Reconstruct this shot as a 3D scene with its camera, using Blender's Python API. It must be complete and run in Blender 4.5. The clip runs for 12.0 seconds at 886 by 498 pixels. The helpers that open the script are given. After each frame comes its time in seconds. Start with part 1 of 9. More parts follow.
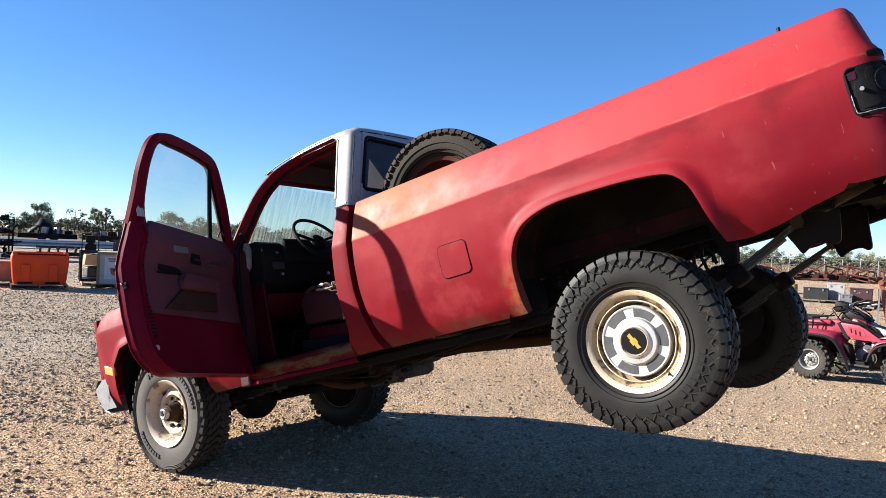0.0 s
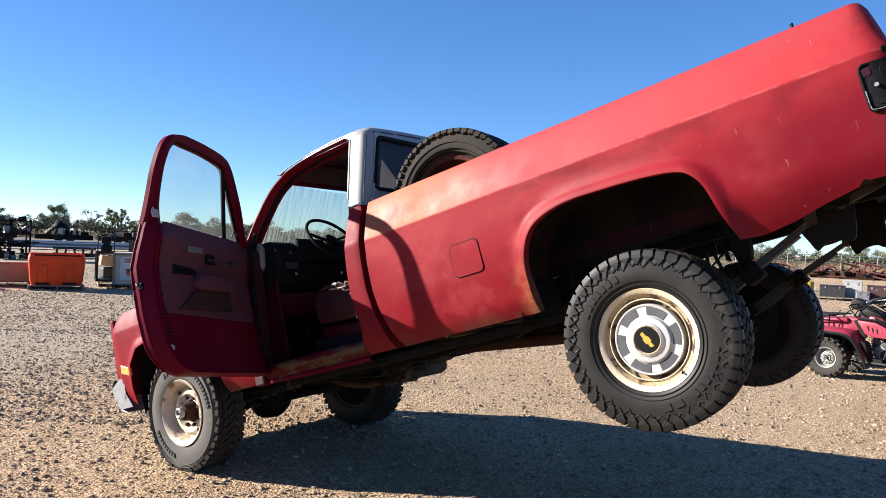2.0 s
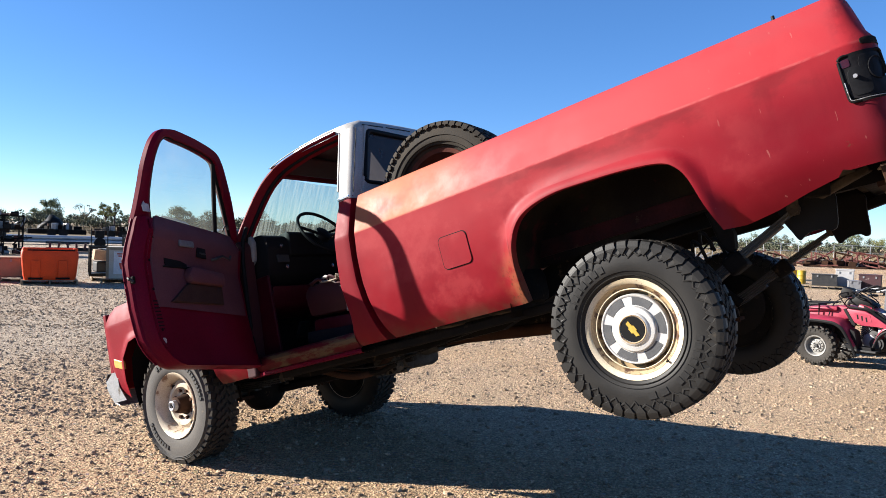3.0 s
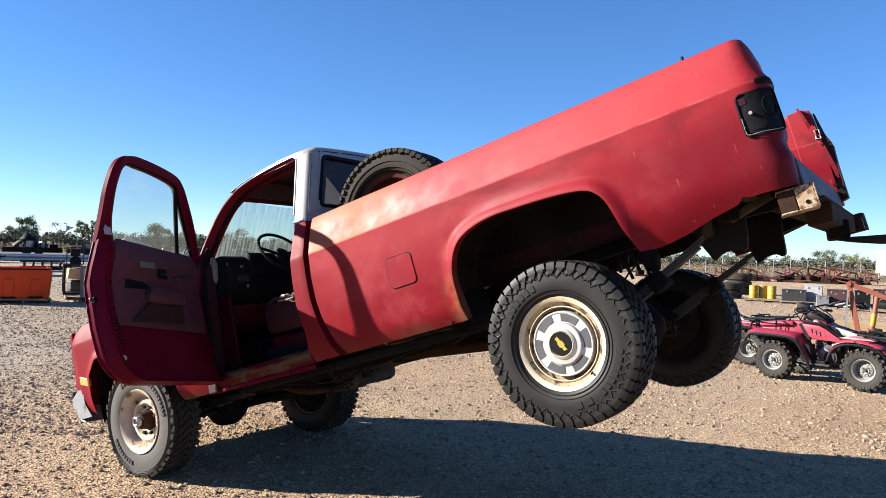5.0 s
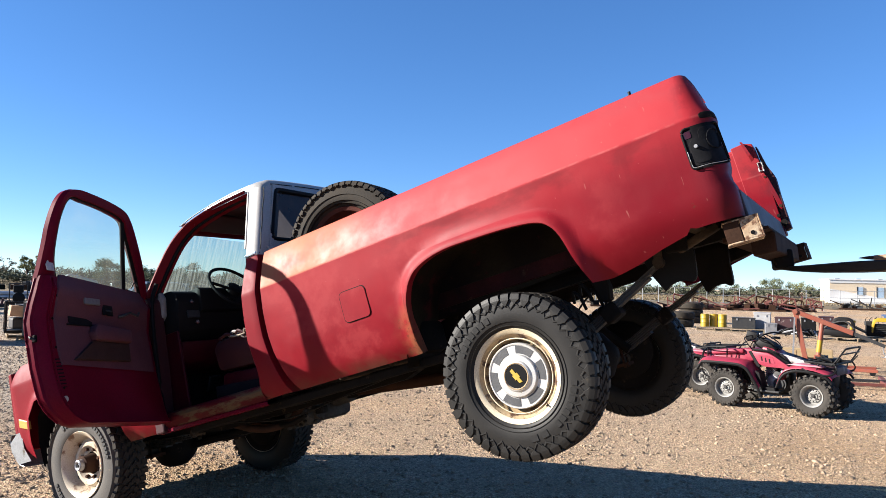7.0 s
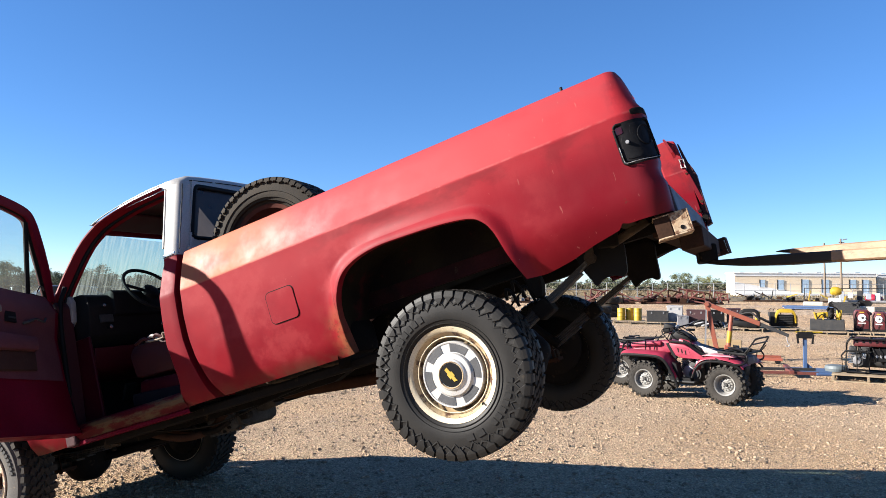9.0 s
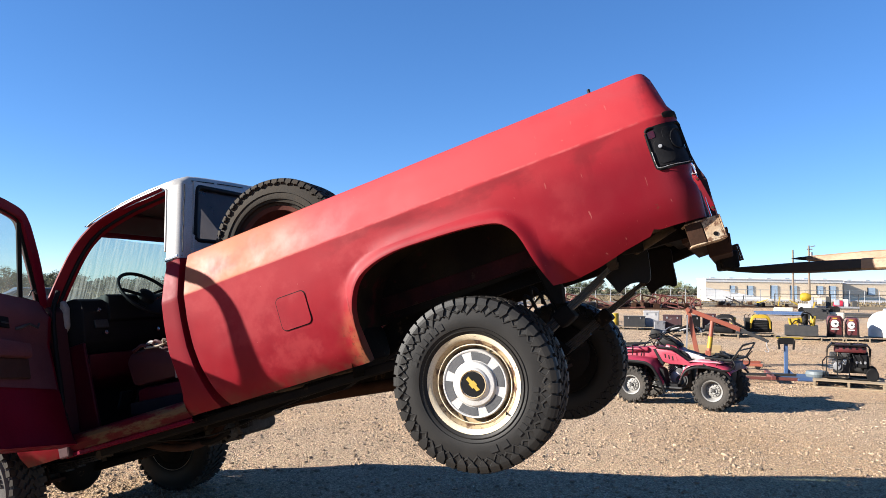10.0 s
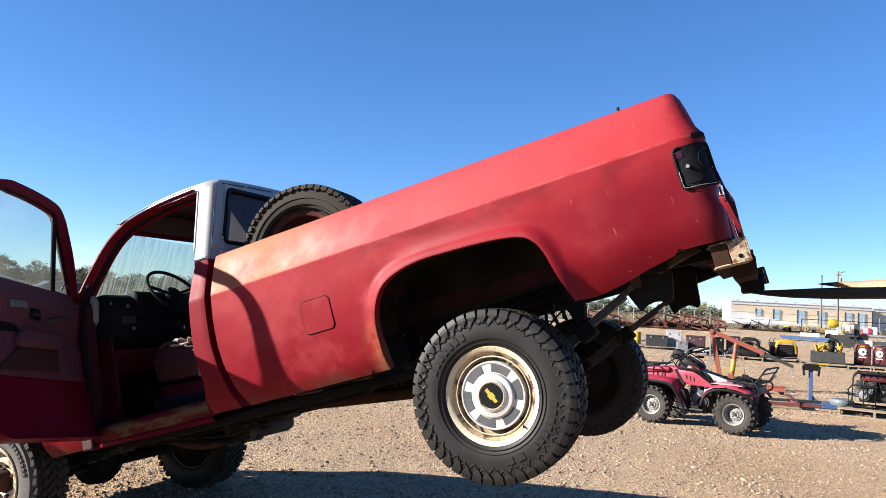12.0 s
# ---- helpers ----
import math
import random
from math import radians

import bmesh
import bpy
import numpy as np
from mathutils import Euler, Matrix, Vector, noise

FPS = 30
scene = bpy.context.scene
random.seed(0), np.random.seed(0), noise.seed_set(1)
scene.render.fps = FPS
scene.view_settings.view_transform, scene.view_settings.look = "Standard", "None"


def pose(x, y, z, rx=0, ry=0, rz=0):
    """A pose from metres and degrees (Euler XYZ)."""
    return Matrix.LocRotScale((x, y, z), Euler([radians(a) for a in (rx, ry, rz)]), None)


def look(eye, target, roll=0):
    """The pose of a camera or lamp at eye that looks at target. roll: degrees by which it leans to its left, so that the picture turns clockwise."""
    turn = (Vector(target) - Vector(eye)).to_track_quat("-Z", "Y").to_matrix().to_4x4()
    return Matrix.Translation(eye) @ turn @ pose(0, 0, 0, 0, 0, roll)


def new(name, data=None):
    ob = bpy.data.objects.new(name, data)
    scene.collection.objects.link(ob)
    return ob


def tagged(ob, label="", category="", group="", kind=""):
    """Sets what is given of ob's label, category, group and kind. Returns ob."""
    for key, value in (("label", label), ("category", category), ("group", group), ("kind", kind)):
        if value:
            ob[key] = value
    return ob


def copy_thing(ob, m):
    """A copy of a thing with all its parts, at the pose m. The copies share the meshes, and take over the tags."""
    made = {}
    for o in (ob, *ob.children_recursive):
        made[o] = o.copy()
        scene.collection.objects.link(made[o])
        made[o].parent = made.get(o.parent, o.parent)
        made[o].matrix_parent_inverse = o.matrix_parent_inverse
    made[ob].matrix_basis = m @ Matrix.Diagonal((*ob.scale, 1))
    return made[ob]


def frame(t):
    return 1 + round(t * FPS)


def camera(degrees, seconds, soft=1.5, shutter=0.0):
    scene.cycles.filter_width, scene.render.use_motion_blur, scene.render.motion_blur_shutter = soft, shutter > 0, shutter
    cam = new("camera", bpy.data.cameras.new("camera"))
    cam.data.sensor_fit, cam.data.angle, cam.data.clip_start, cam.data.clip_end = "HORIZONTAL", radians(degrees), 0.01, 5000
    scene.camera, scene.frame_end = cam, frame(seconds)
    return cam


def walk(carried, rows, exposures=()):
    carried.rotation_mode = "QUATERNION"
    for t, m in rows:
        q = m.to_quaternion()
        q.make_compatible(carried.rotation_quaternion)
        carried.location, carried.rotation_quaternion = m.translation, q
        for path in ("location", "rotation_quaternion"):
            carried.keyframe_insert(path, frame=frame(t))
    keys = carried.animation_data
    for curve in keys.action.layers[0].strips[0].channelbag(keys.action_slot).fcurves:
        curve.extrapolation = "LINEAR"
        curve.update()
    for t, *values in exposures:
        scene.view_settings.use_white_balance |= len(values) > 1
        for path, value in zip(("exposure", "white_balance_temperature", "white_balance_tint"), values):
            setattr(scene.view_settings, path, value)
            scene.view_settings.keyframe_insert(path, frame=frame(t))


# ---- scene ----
# ---- camera and its walk ----
cam = camera(62.57, 12.0, soft=0.85)
ROWS = [
    (0, -0.000, -0.000, 1.637, 89.50, -2.70, 0.00),
    (0.5, -0.005, 0.002, 1.636, 89.55, -2.66, 0.28),
    (1, 0.000, 0.002, 1.640, 89.55, -2.58, 0.63),
    (1.5, 0.005, -0.006, 1.640, 89.56, -2.47, 0.92),
    (2, 0.004, -0.006, 1.638, 89.38, -2.40, 1.02),
    (2.5, 0.005, -0.009, 1.639, 88.92, -2.21, 0.83),
    (4.5, 0.212, -0.247, 1.653, 88.66, -1.75, -0.19),
    (5, 0.221, -0.273, 1.671, 90.12, -1.82, -0.86),
    (5.5, 0.220, -0.264, 1.672, 91.39, -1.94, -1.92),
    (6, 0.220, -0.257, 1.674, 92.22, -1.89, -2.90),
    (6.5, 0.224, -0.266, 1.674, 92.70, -1.60, -3.52),
    (8.5, 0.264, -0.208, 1.676, 92.64, -0.39, -8.39),
    (9, 0.191, -0.180, 1.672, 92.69, -0.36, -10.40),
    (9.5, 0.059, -0.089, 1.684, 92.86, -0.39, -11.88),
    (10, -0.004, -0.036, 1.680, 93.02, -0.66, -12.51),
    (10.5, -0.019, -0.024, 1.678, 93.14, -1.22, -12.63),
    (11, -0.021, -0.036, 1.679, 93.34, -2.00, -12.28),
    (11.5, -0.018, -0.055, 1.681, 93.58, -2.63, -11.65),
    (12, -0.013, -0.066, 1.680, 93.78, -3.04, -10.79),
]
walk(cam, [(t, pose(x, y, z, rx, ry, rz)) for t, x, y, z, rx, ry, rz in ROWS], exposures=[(0, 1.86), (12, 1.86)])

# ---- sky, sun ----
SUN_AZ, SUN_EL = -87.0, 20.5     # degrees, azimuth clockwise from +y
sky_world = bpy.data.worlds.new("sky")
scene.world = sky_world
sky_world.use_nodes = True
wn = sky_world.node_tree
sky = wn.nodes.new("ShaderNodeTexSky")
sky.sky_type = "NISHITA"
sky.sun_disc = False
sky.sun_elevation = radians(SUN_EL)
sky.sun_rotation = radians(SUN_AZ)
sky.altitude = 1400
sky.air_density, sky.dust_density, sky.ozone_density = 0.78, 0.0, 5.0
sky_hue = wn.nodes.new("ShaderNodeHueSaturation")
sky_hue.inputs["Saturation"].default_value = 1.20
sky_hue.inputs["Hue"].default_value = 0.507
sky_gamma = wn.nodes.new("ShaderNodeGamma")
sky_gamma.inputs["Gamma"].default_value = 0.79
wn.links.new(sky.outputs[0], sky_gamma.inputs["Color"])
wn.links.new(sky_gamma.outputs[0], sky_hue.inputs["Color"])
wn.links.new(sky_hue.outputs[0], wn.nodes["Background"].inputs[0])
wn.nodes["Background"].inputs[1].default_value = 0.082
sun_vec = Vector((math.cos(radians(SUN_EL)) * math.sin(radians(SUN_AZ)), math.cos(radians(SUN_EL)) * math.cos(radians(SUN_AZ)), math.sin(radians(SUN_EL))))
sun_data = bpy.data.lights.new("sun", "SUN")
sun_data.energy, sun_data.angle, sun_data.color = 5.0, radians(0.6), (1.0, 0.945, 0.87)
sun = new("sun", sun_data)
sun.matrix_world = look(sun_vec * 50, (0, 0, 0))
# ---- materials ----
def mat(name, color, rough=0.6, metal=0.0, color2=None, scale=6.0, mix=0.5, bump=0.0, bump_scale=60.0, coat=0.0,
        spots=None, spot_scale=3.0, spot_cut=0.62, rough_var=0.12, per_island=0.0, per_object=0.0, spec=0.5, stretch=None):
    """A surface: two tones at a large scale, fine grain, optional stains of a third colour, relief."""
    m = bpy.data.materials.new(name)
    m.use_nodes = True
    nt = m.node_tree
    b = nt.nodes["Principled BSDF"]
    n = nt.nodes.new
    link = nt.links.new
    tc = n("ShaderNodeTexCoord")
    vec = tc.outputs["Object"]
    if stretch:
        mp = n("ShaderNodeMapping")
        mp.inputs["Scale"].default_value = stretch
        link(vec, mp.inputs[0])
        vec = mp.outputs[0]
    big = n("ShaderNodeTexNoise")
    big.inputs["Scale"].default_value, big.inputs["Detail"].default_value = scale, 6
    link(vec, big.inputs["Vector"])
    fine = n("ShaderNodeTexNoise")
    fine.inputs["Scale"].default_value, fine.inputs["Detail"].default_value = bump_scale, 5
    link(vec, fine.inputs["Vector"])
    c2 = color2 or tuple(c * 0.72 for c in color)
    ramp = n("ShaderNodeMapRange")
    ramp.inputs[1].default_value, ramp.inputs[2].default_value = 0.5 - mix / 2, 0.5 + mix / 2
    link(big.outputs[0], ramp.inputs[0])
    mx = n("ShaderNodeMix")
    mx.data_type = "RGBA"
    mx.inputs[6].default_value, mx.inputs[7].default_value = (*color, 1), (*c2, 1)
    link(ramp.outputs[0], mx.inputs[0])
    out = mx.outputs[2]
    gr = n("ShaderNodeMix")
    gr.data_type, gr.blend_type = "RGBA", "OVERLAY"
    gr.inputs[0].default_value = 0.35
    link(out, gr.inputs[6])
    link(fine.outputs[0], gr.inputs[7])
    out = gr.outputs[2]
    if spots:
        sp = n("ShaderNodeTexNoise")
        sp.inputs["Scale"].default_value, sp.inputs["Detail"].default_value, sp.inputs["Roughness"].default_value = spot_scale, 9, 0.68
        link(vec, sp.inputs["Vector"])
        sr = n("ShaderNodeMapRange")
        sr.inputs[1].default_value, sr.inputs[2].default_value = spot_cut, spot_cut + 0.07
        link(sp.outputs[0], sr.inputs[0])
        sm = n("ShaderNodeMix")
        sm.data_type = "RGBA"
        sm.inputs[7].default_value = (*spots, 1)
        link(sr.outputs[0], sm.inputs[0])
        link(out, sm.inputs[6])
        out = sm.outputs[2]
    if per_island or per_object:
        src = n("ShaderNodeNewGeometry").outputs["Random Per Island"] if per_island else n("ShaderNodeObjectInfo").outputs["Random"]
        amount = per_island or per_object
        vr = n("ShaderNodeMapRange")
        vr.inputs[3].default_value, vr.inputs[4].default_value = 1 - amount, 1 + amount
        link(src, vr.inputs[0])
        hs = n("ShaderNodeHueSaturation")
        link(vr.outputs[0], hs.inputs["Value"])
        link(out, hs.inputs["Color"])
        out = hs.outputs[0]
    link(out, b.inputs["Base Color"])
    rr = n("ShaderNodeMapRange")
    rr.inputs[3].default_value, rr.inputs[4].default_value = max(0.02, rough - rough_var), min(1, rough + rough_var)
    link(big.outputs[0], rr.inputs[0])
    link(rr.outputs[0], b.inputs["Roughness"])
    b.inputs["Metallic"].default_value = metal
    b.inputs["Coat Weight"].default_value = coat
    b.inputs["Specular IOR Level"].default_value = spec
    if bump:
        bp = n("ShaderNodeBump")
        bp.inputs["Strength"].default_value = min(1, bump)
        bp.inputs["Distance"].default_value = 0.004
        link(fine.outputs[0], bp.inputs["Height"])
        link(bp.outputs[0], b.inputs["Normal"])
    return m


def glass_mat(name, tint=(0.85, 0.9, 0.9), dirt=(0.5, 0.5, 0.46), dirt_low=0.1, dirt_high=0.3, streak=(1, 1, 1), rough=0.05, scale=4.0):
    """Clear pane: see-through tint, gloss, and a film of dust in streaks."""
    m = bpy.data.materials.new(name)
    m.use_nodes = True
    nt = m.node_tree
    n, link = nt.nodes.new, nt.links.new
    nt.nodes.remove(nt.nodes["Principled BSDF"])
    tr, gl, df = n("ShaderNodeBsdfTransparent"), n("ShaderNodeBsdfGlossy"), n("ShaderNodeBsdfDiffuse")
    tl = n("ShaderNodeBsdfTranslucent")
    tr.inputs[0].default_value = (*tint, 1)
    gl.inputs["Roughness"].default_value = rough
    df.inputs[0].default_value = tl.inputs[0].default_value = (*dirt, 1)
    lw, pw, fr = n("ShaderNodeLayerWeight"), n("ShaderNodeMath"), n("ShaderNodeMapRange")
    pw.operation = "POWER"
    pw.inputs[1].default_value = 4.0
    link(lw.outputs["Facing"], pw.inputs[0]), link(pw.outputs[0], fr.inputs[0])
    fr.inputs[3].default_value, fr.inputs[4].default_value = 0.04, 0.7
    m1 = n("ShaderNodeMixShader")
    link(fr.outputs[0], m1.inputs[0]), link(tr.outputs[0], m1.inputs[1]), link(gl.outputs[0], m1.inputs[2])
    both = n("ShaderNodeMixShader")
    both.inputs[0].default_value = 0.5
    link(df.outputs[0], both.inputs[1]), link(tl.outputs[0], both.inputs[2])
    tc, mp, nz = n("ShaderNodeTexCoord"), n("ShaderNodeMapping"), n("ShaderNodeTexNoise")
    mp.inputs["Scale"].default_value = streak
    nz.inputs["Scale"].default_value, nz.inputs["Detail"].default_value, nz.inputs["Roughness"].default_value = scale, 7, 0.62
    link(tc.outputs["Object"], mp.inputs[0]), link(mp.outputs[0], nz.inputs["Vector"])
    rg = n("ShaderNodeMapRange")
    rg.inputs[1].default_value, rg.inputs[2].default_value, rg.inputs[3].default_value, rg.inputs[4].default_value = 0.42, 0.6, dirt_low, dirt_high
    link(nz.outputs[0], rg.inputs[0])
    m2 = n("ShaderNodeMixShader")
    link(rg.outputs[0], m2.inputs[0]), link(m1.outputs[0], m2.inputs[1]), link(both.outputs[0], m2.inputs[2])
    link(m2.outputs[0], nt.nodes["Material Output"].inputs[0])
    return m


# ---- mesh helpers ----
def part(name, bm, material, parent=None, label="", smooth=None, m=None):
    """Links a bmesh as one mesh object under a thing or a part."""
    me = bpy.data.meshes.new(name)
    bmesh.ops.recalc_face_normals(bm, faces=bm.faces)
    bm.to_mesh(me)
    bm.free()
    for one in (material if isinstance(material, (list, tuple)) else [material]):
        me.materials.append(one)
    if smooth is not None:
        me.polygons.foreach_set("use_smooth", [True] * len(me.polygons))
        me.set_sharp_from_angle(angle=radians(smooth))
    ob = new(name, me)
    if parent is not None:
        ob.parent = parent
    if m is not None:
        ob.matrix_local = m
    if label:
        ob["label"] = label
    return ob


def thing(name, label, category, m=None, group="", kind=""):
    ob = new(name)
    ob.empty_display_size = 0.1
    if m is not None:
        ob.matrix_world = m
    return tagged(ob, label, category, group, kind)


def add_box(bm, c, s, rot=None, bevel=0.0, mi=0):
    """A box at centre c with full sizes s; rot in degrees."""
    m = Matrix.Translation(c) @ (Euler([radians(a) for a in rot]).to_matrix().to_4x4() if rot else Matrix()) @ Matrix.Diagonal((*s, 1))
    made = bmesh.ops.create_cube(bm, size=1, matrix=m)
    fs = list({f for v in made["verts"] for f in v.link_faces})
    for f in fs:
        f.material_index = mi
    if bevel:
        es = list({e for f in fs for e in f.edges})
        bmesh.ops.bevel(bm, geom=es, offset=bevel, segments=2, profile=0.5, affect="EDGES", clamp_overlap=True)
    return made


def box(c, s, rot=None, bevel=0.0):
    bm = bmesh.new()
    add_box(bm, c, s, rot, bevel)
    return bm


def add_cyl(bm, a, b, r, seg=12, r2=None, caps=True):
    """A straight round bar from a to b."""
    a, b = Vector(a), Vector(b)
    d = b - a
    m = Matrix.Translation((a + b) / 2) @ d.to_track_quat("Z", "Y").to_matrix().to_4x4()
    bmesh.ops.create_cone(bm, cap_ends=caps, segments=seg, radius1=r, radius2=r if r2 is None else r2, depth=d.length, matrix=m)


def cyl(a, b, r, seg=12, r2=None):
    bm = bmesh.new()
    add_cyl(bm, a, b, r, seg, r2)
    return bm


def smooth_path(pts, n=6):
    """Catmull-Rom through the points."""
    p = [Vector(q) for q in pts]
    p = [2 * p[0] - p[1]] + p + [2 * p[-1] - p[-2]]
    out = []
    for i in range(1, len(p) - 2):
        for k in range(n):
            t = k / n
            a, b, c, d = p[i - 1:i + 3]
            out.append(0.5 * (2 * b + (c - a) * t + (2 * a - 5 * b + 4 * c - d) * t * t + (3 * b - a - 3 * c + d) * t ** 3))
    return out + [p[-2]]


def add_tube(bm, pts, r, seg=8, closed=False, bend=0):
    """A round bar along a line of points."""
    p = smooth_path(pts, bend) if bend else [Vector(q) for q in pts]
    rings = []
    up = Vector((0, 0, 1))
    for i, q in enumerate(p):
        if closed:
            d = p[(i + 1) % len(p)] - p[i - 1]
        else:
            d = p[min(i + 1, len(p) - 1)] - p[max(i - 1, 0)]
        d.normalize()
        side = d.cross(up)
        if side.length < 0.05:
            side = d.cross(Vector((1, 0, 0)))
        side.normalize()
        nrm = side.cross(d)
        rr = r[i] if isinstance(r, (list, tuple)) else r
        rings.append([bm.verts.new(q + rr * (math.cos(2 * math.pi * k / seg) * side + math.sin(2 * math.pi * k / seg) * nrm)) for k in range(seg)])
    n = len(rings)
    for i in range(n if closed else n - 1):
        a, b = rings[i], rings[(i + 1) % n]
        for k in range(seg):
            bm.faces.new((a[k], a[(k + 1) % seg], b[(k + 1) % seg], b[k]))
    if not closed:
        bm.faces.new(rings[0][::-1])
        bm.faces.new(rings[-1])


def tube(pts, r, seg=8, closed=False, bend=0):
    bm = bmesh.new()
    add_tube(bm, pts, r, seg, closed, bend)
    return bm


def add_revolve(bm, profile, seg=48, axis="y", c=(0, 0, 0), closed=False, caps=True):
    """Turns a profile of (along, radius) about an axis through c."""
    c = Vector(c)
    rings = []
    for al, r in profile:
        ring = []
        for k in range(seg):
            a = 2 * math.pi * k / seg
            u, w = r * math.cos(a), r * math.sin(a)
            ring.append(bm.verts.new(c + Vector({"y": (u, al, w), "x": (al, u, w), "z": (u, w, al)}[axis])))
        rings.append(ring)
    n = len(rings)
    for i in range(n if closed else n - 1):
        a, b = rings[i], rings[(i + 1) % n]
        for k in range(seg):
            bm.faces.new((a[k], a[(k + 1) % seg], b[(k + 1) % seg], b[k]))
    if caps and not closed:
        for ring, (al, r) in ((rings[0], profile[0]), (rings[-1], profile[-1])):
            if r > 1e-4:
                bm.faces.new(ring)
    bmesh.ops.remove_doubles(bm, verts=bm.verts, dist=1e-5)


def revolve(profile, seg=48, axis="y", c=(0, 0, 0), closed=False, caps=True):
    bm = bmesh.new()
    add_revolve(bm, profile, seg, axis, c, closed, caps)
    return bm


def add_prism(bm, outline, axis, lo, hi):
    """A flat outline pushed along an axis; outline in the other two axes in xyz order."""
    def at(p, d):
        return {"y": (p[0], d, p[1]), "x": (d, p[0], p[1]), "z": (p[0], p[1], d)}[axis]
    a = [bm.verts.new(at(p, lo)) for p in outline]
    b = [bm.verts.new(at(p, hi)) for p in outline]
    n = len(outline)
    bm.faces.new(a)
    bm.faces.new(b[::-1])
    for i in range(n):
        bm.faces.new((a[i], a[(i + 1) % n], b[(i + 1) % n], b[i]))


def prism(outline, axis, lo, hi, bevel=0.0):
    bm = bmesh.new()
    add_prism(bm, outline, axis, lo, hi)
    if bevel:
        bmesh.ops.bevel(bm, geom=list(bm.edges), offset=bevel, segments=2, profile=0.5, affect="EDGES", clamp_overlap=True)
    return bm


def add_grid(bm, rows):
    """A sheet through rows of points."""
    vs = [[bm.verts.new(p) for p in row] for row in rows]
    for a, b in zip(vs, vs[1:]):
        for i in range(len(a) - 1):
            try:
                bm.faces.new((a[i], a[i + 1], b[i + 1], b[i]))
            except ValueError:
                pass
    return vs


def thicken(bm, d):
    """Gives a sheet a thickness d."""
    bmesh.ops.recalc_face_normals(bm, faces=bm.faces)
    bmesh.ops.solidify(bm, geom=list(bm.faces), thickness=d)


def lerp(table, x):
    """Piecewise linear look-up in (x, y) pairs, clamped."""
    return float(np.interp(x, [p[0] for p in table], [p[1] for p in table]))


def raw_mesh(name, verts, faces, material, parent=None):
    me = bpy.data.meshes.new(name)
    me.from_pydata(verts, [], faces)
    for one in (material if isinstance(material, (list, tuple)) else [material]):
        me.materials.append(one)
    ob = new(name, me)
    if parent is not None:
        ob.parent = parent
    return ob
def red_paint():
    """Oxidised red truck paint: chalky pink fading, orange bleaching high up by the cab, rust at the wheel opening, fine scratches."""
    m = bpy.data.materials.new("sun_faded_red_paint")
    m.use_nodes = True
    nt = m.node_tree
    n, link = nt.nodes.new, nt.links.new
    b = nt.nodes["Principled BSDF"]
    tc = n("ShaderNodeTexCoord")
    sep = n("ShaderNodeSeparateXYZ")
    link(tc.outputs["Object"], sep.inputs[0])

    def nz(scale, detail=6, rough=0.6, stretch=None):
        t = n("ShaderNodeTexNoise")
        t.inputs["Scale"].default_value, t.inputs["Detail"].default_value, t.inputs["Roughness"].default_value = scale, detail, rough
        src = tc.outputs["Object"]
        if stretch:
            mp = n("ShaderNodeMapping")
            mp.inputs["Scale"].default_value = stretch
            link(src, mp.inputs[0])
            src = mp.outputs[0]
        link(src, t.inputs["Vector"])
        return t.outputs[0]

    def rng(src, a, c, lo=0.0, hi=1.0):
        r = n("ShaderNodeMapRange")
        r.interpolation_type = "SMOOTHSTEP"
        for i, q in enumerate((a, c, lo, hi)):
            r.inputs[i + 1].default_value = q
        link(src, r.inputs[0])
        return r.outputs[0]

    def mul(*fs):
        out = fs[0]
        for f in fs[1:]:
            x = n("ShaderNodeMath")
            x.operation = "MULTIPLY"
            link(out, x.inputs[0])
            if isinstance(f, float):
                x.inputs[1].default_value = f
            else:
                link(f, x.inputs[1])
            out = x.outputs[0]
        return out

    def mix(f, a, c):
        x = n("ShaderNodeMix")
        x.data_type = "RGBA"
        link(f, x.inputs[0])
        for s, q in ((6, a), (7, c)):
            if isinstance(q, tuple):
                x.inputs[s].default_value = (*q, 1)
            else:
                link(q, x.inputs[s])
        return x.outputs[2]
    big, mid, fine = nz(1.3, 5), nz(4.5, 7, 0.65), nz(160, 3)
    x_, z_ = sep.outputs[0], sep.outputs[2]
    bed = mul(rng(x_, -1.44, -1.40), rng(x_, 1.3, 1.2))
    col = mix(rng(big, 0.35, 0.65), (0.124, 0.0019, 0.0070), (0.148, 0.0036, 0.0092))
    # the middle has chalked, the tail less so
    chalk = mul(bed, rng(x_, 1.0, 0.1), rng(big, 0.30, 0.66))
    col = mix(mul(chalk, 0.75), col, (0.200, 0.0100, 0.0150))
    # a paler strip under the crease, a duller one along the top rail
    col = mix(mul(bed, rng(z_, 0.50, 0.66), rng(z_, 0.70, 0.67), 0.45), col, (0.235, 0.018, 0.022))
    # lower tail darkened in the colour, for the shade where the side tucks under
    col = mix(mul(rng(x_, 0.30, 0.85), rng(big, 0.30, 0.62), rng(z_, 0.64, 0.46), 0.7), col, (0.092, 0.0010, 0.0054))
    smudge = mul(bed, rng(z_, 0.55, 0.62), rng(z_, 0.679, 0.668), rng(x_, -0.7, -0.3), rng(nz(2.6, 5, 0.6, (1, 1, 2.2)), 0.47, 0.62))
    col = mix(mul(smudge, 0.5), col, (0.088, 0.0060, 0.0085))
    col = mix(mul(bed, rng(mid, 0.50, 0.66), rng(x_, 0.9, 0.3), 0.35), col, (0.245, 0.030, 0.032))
    high = mul(bed, rng(z_, 0.673, 0.687))
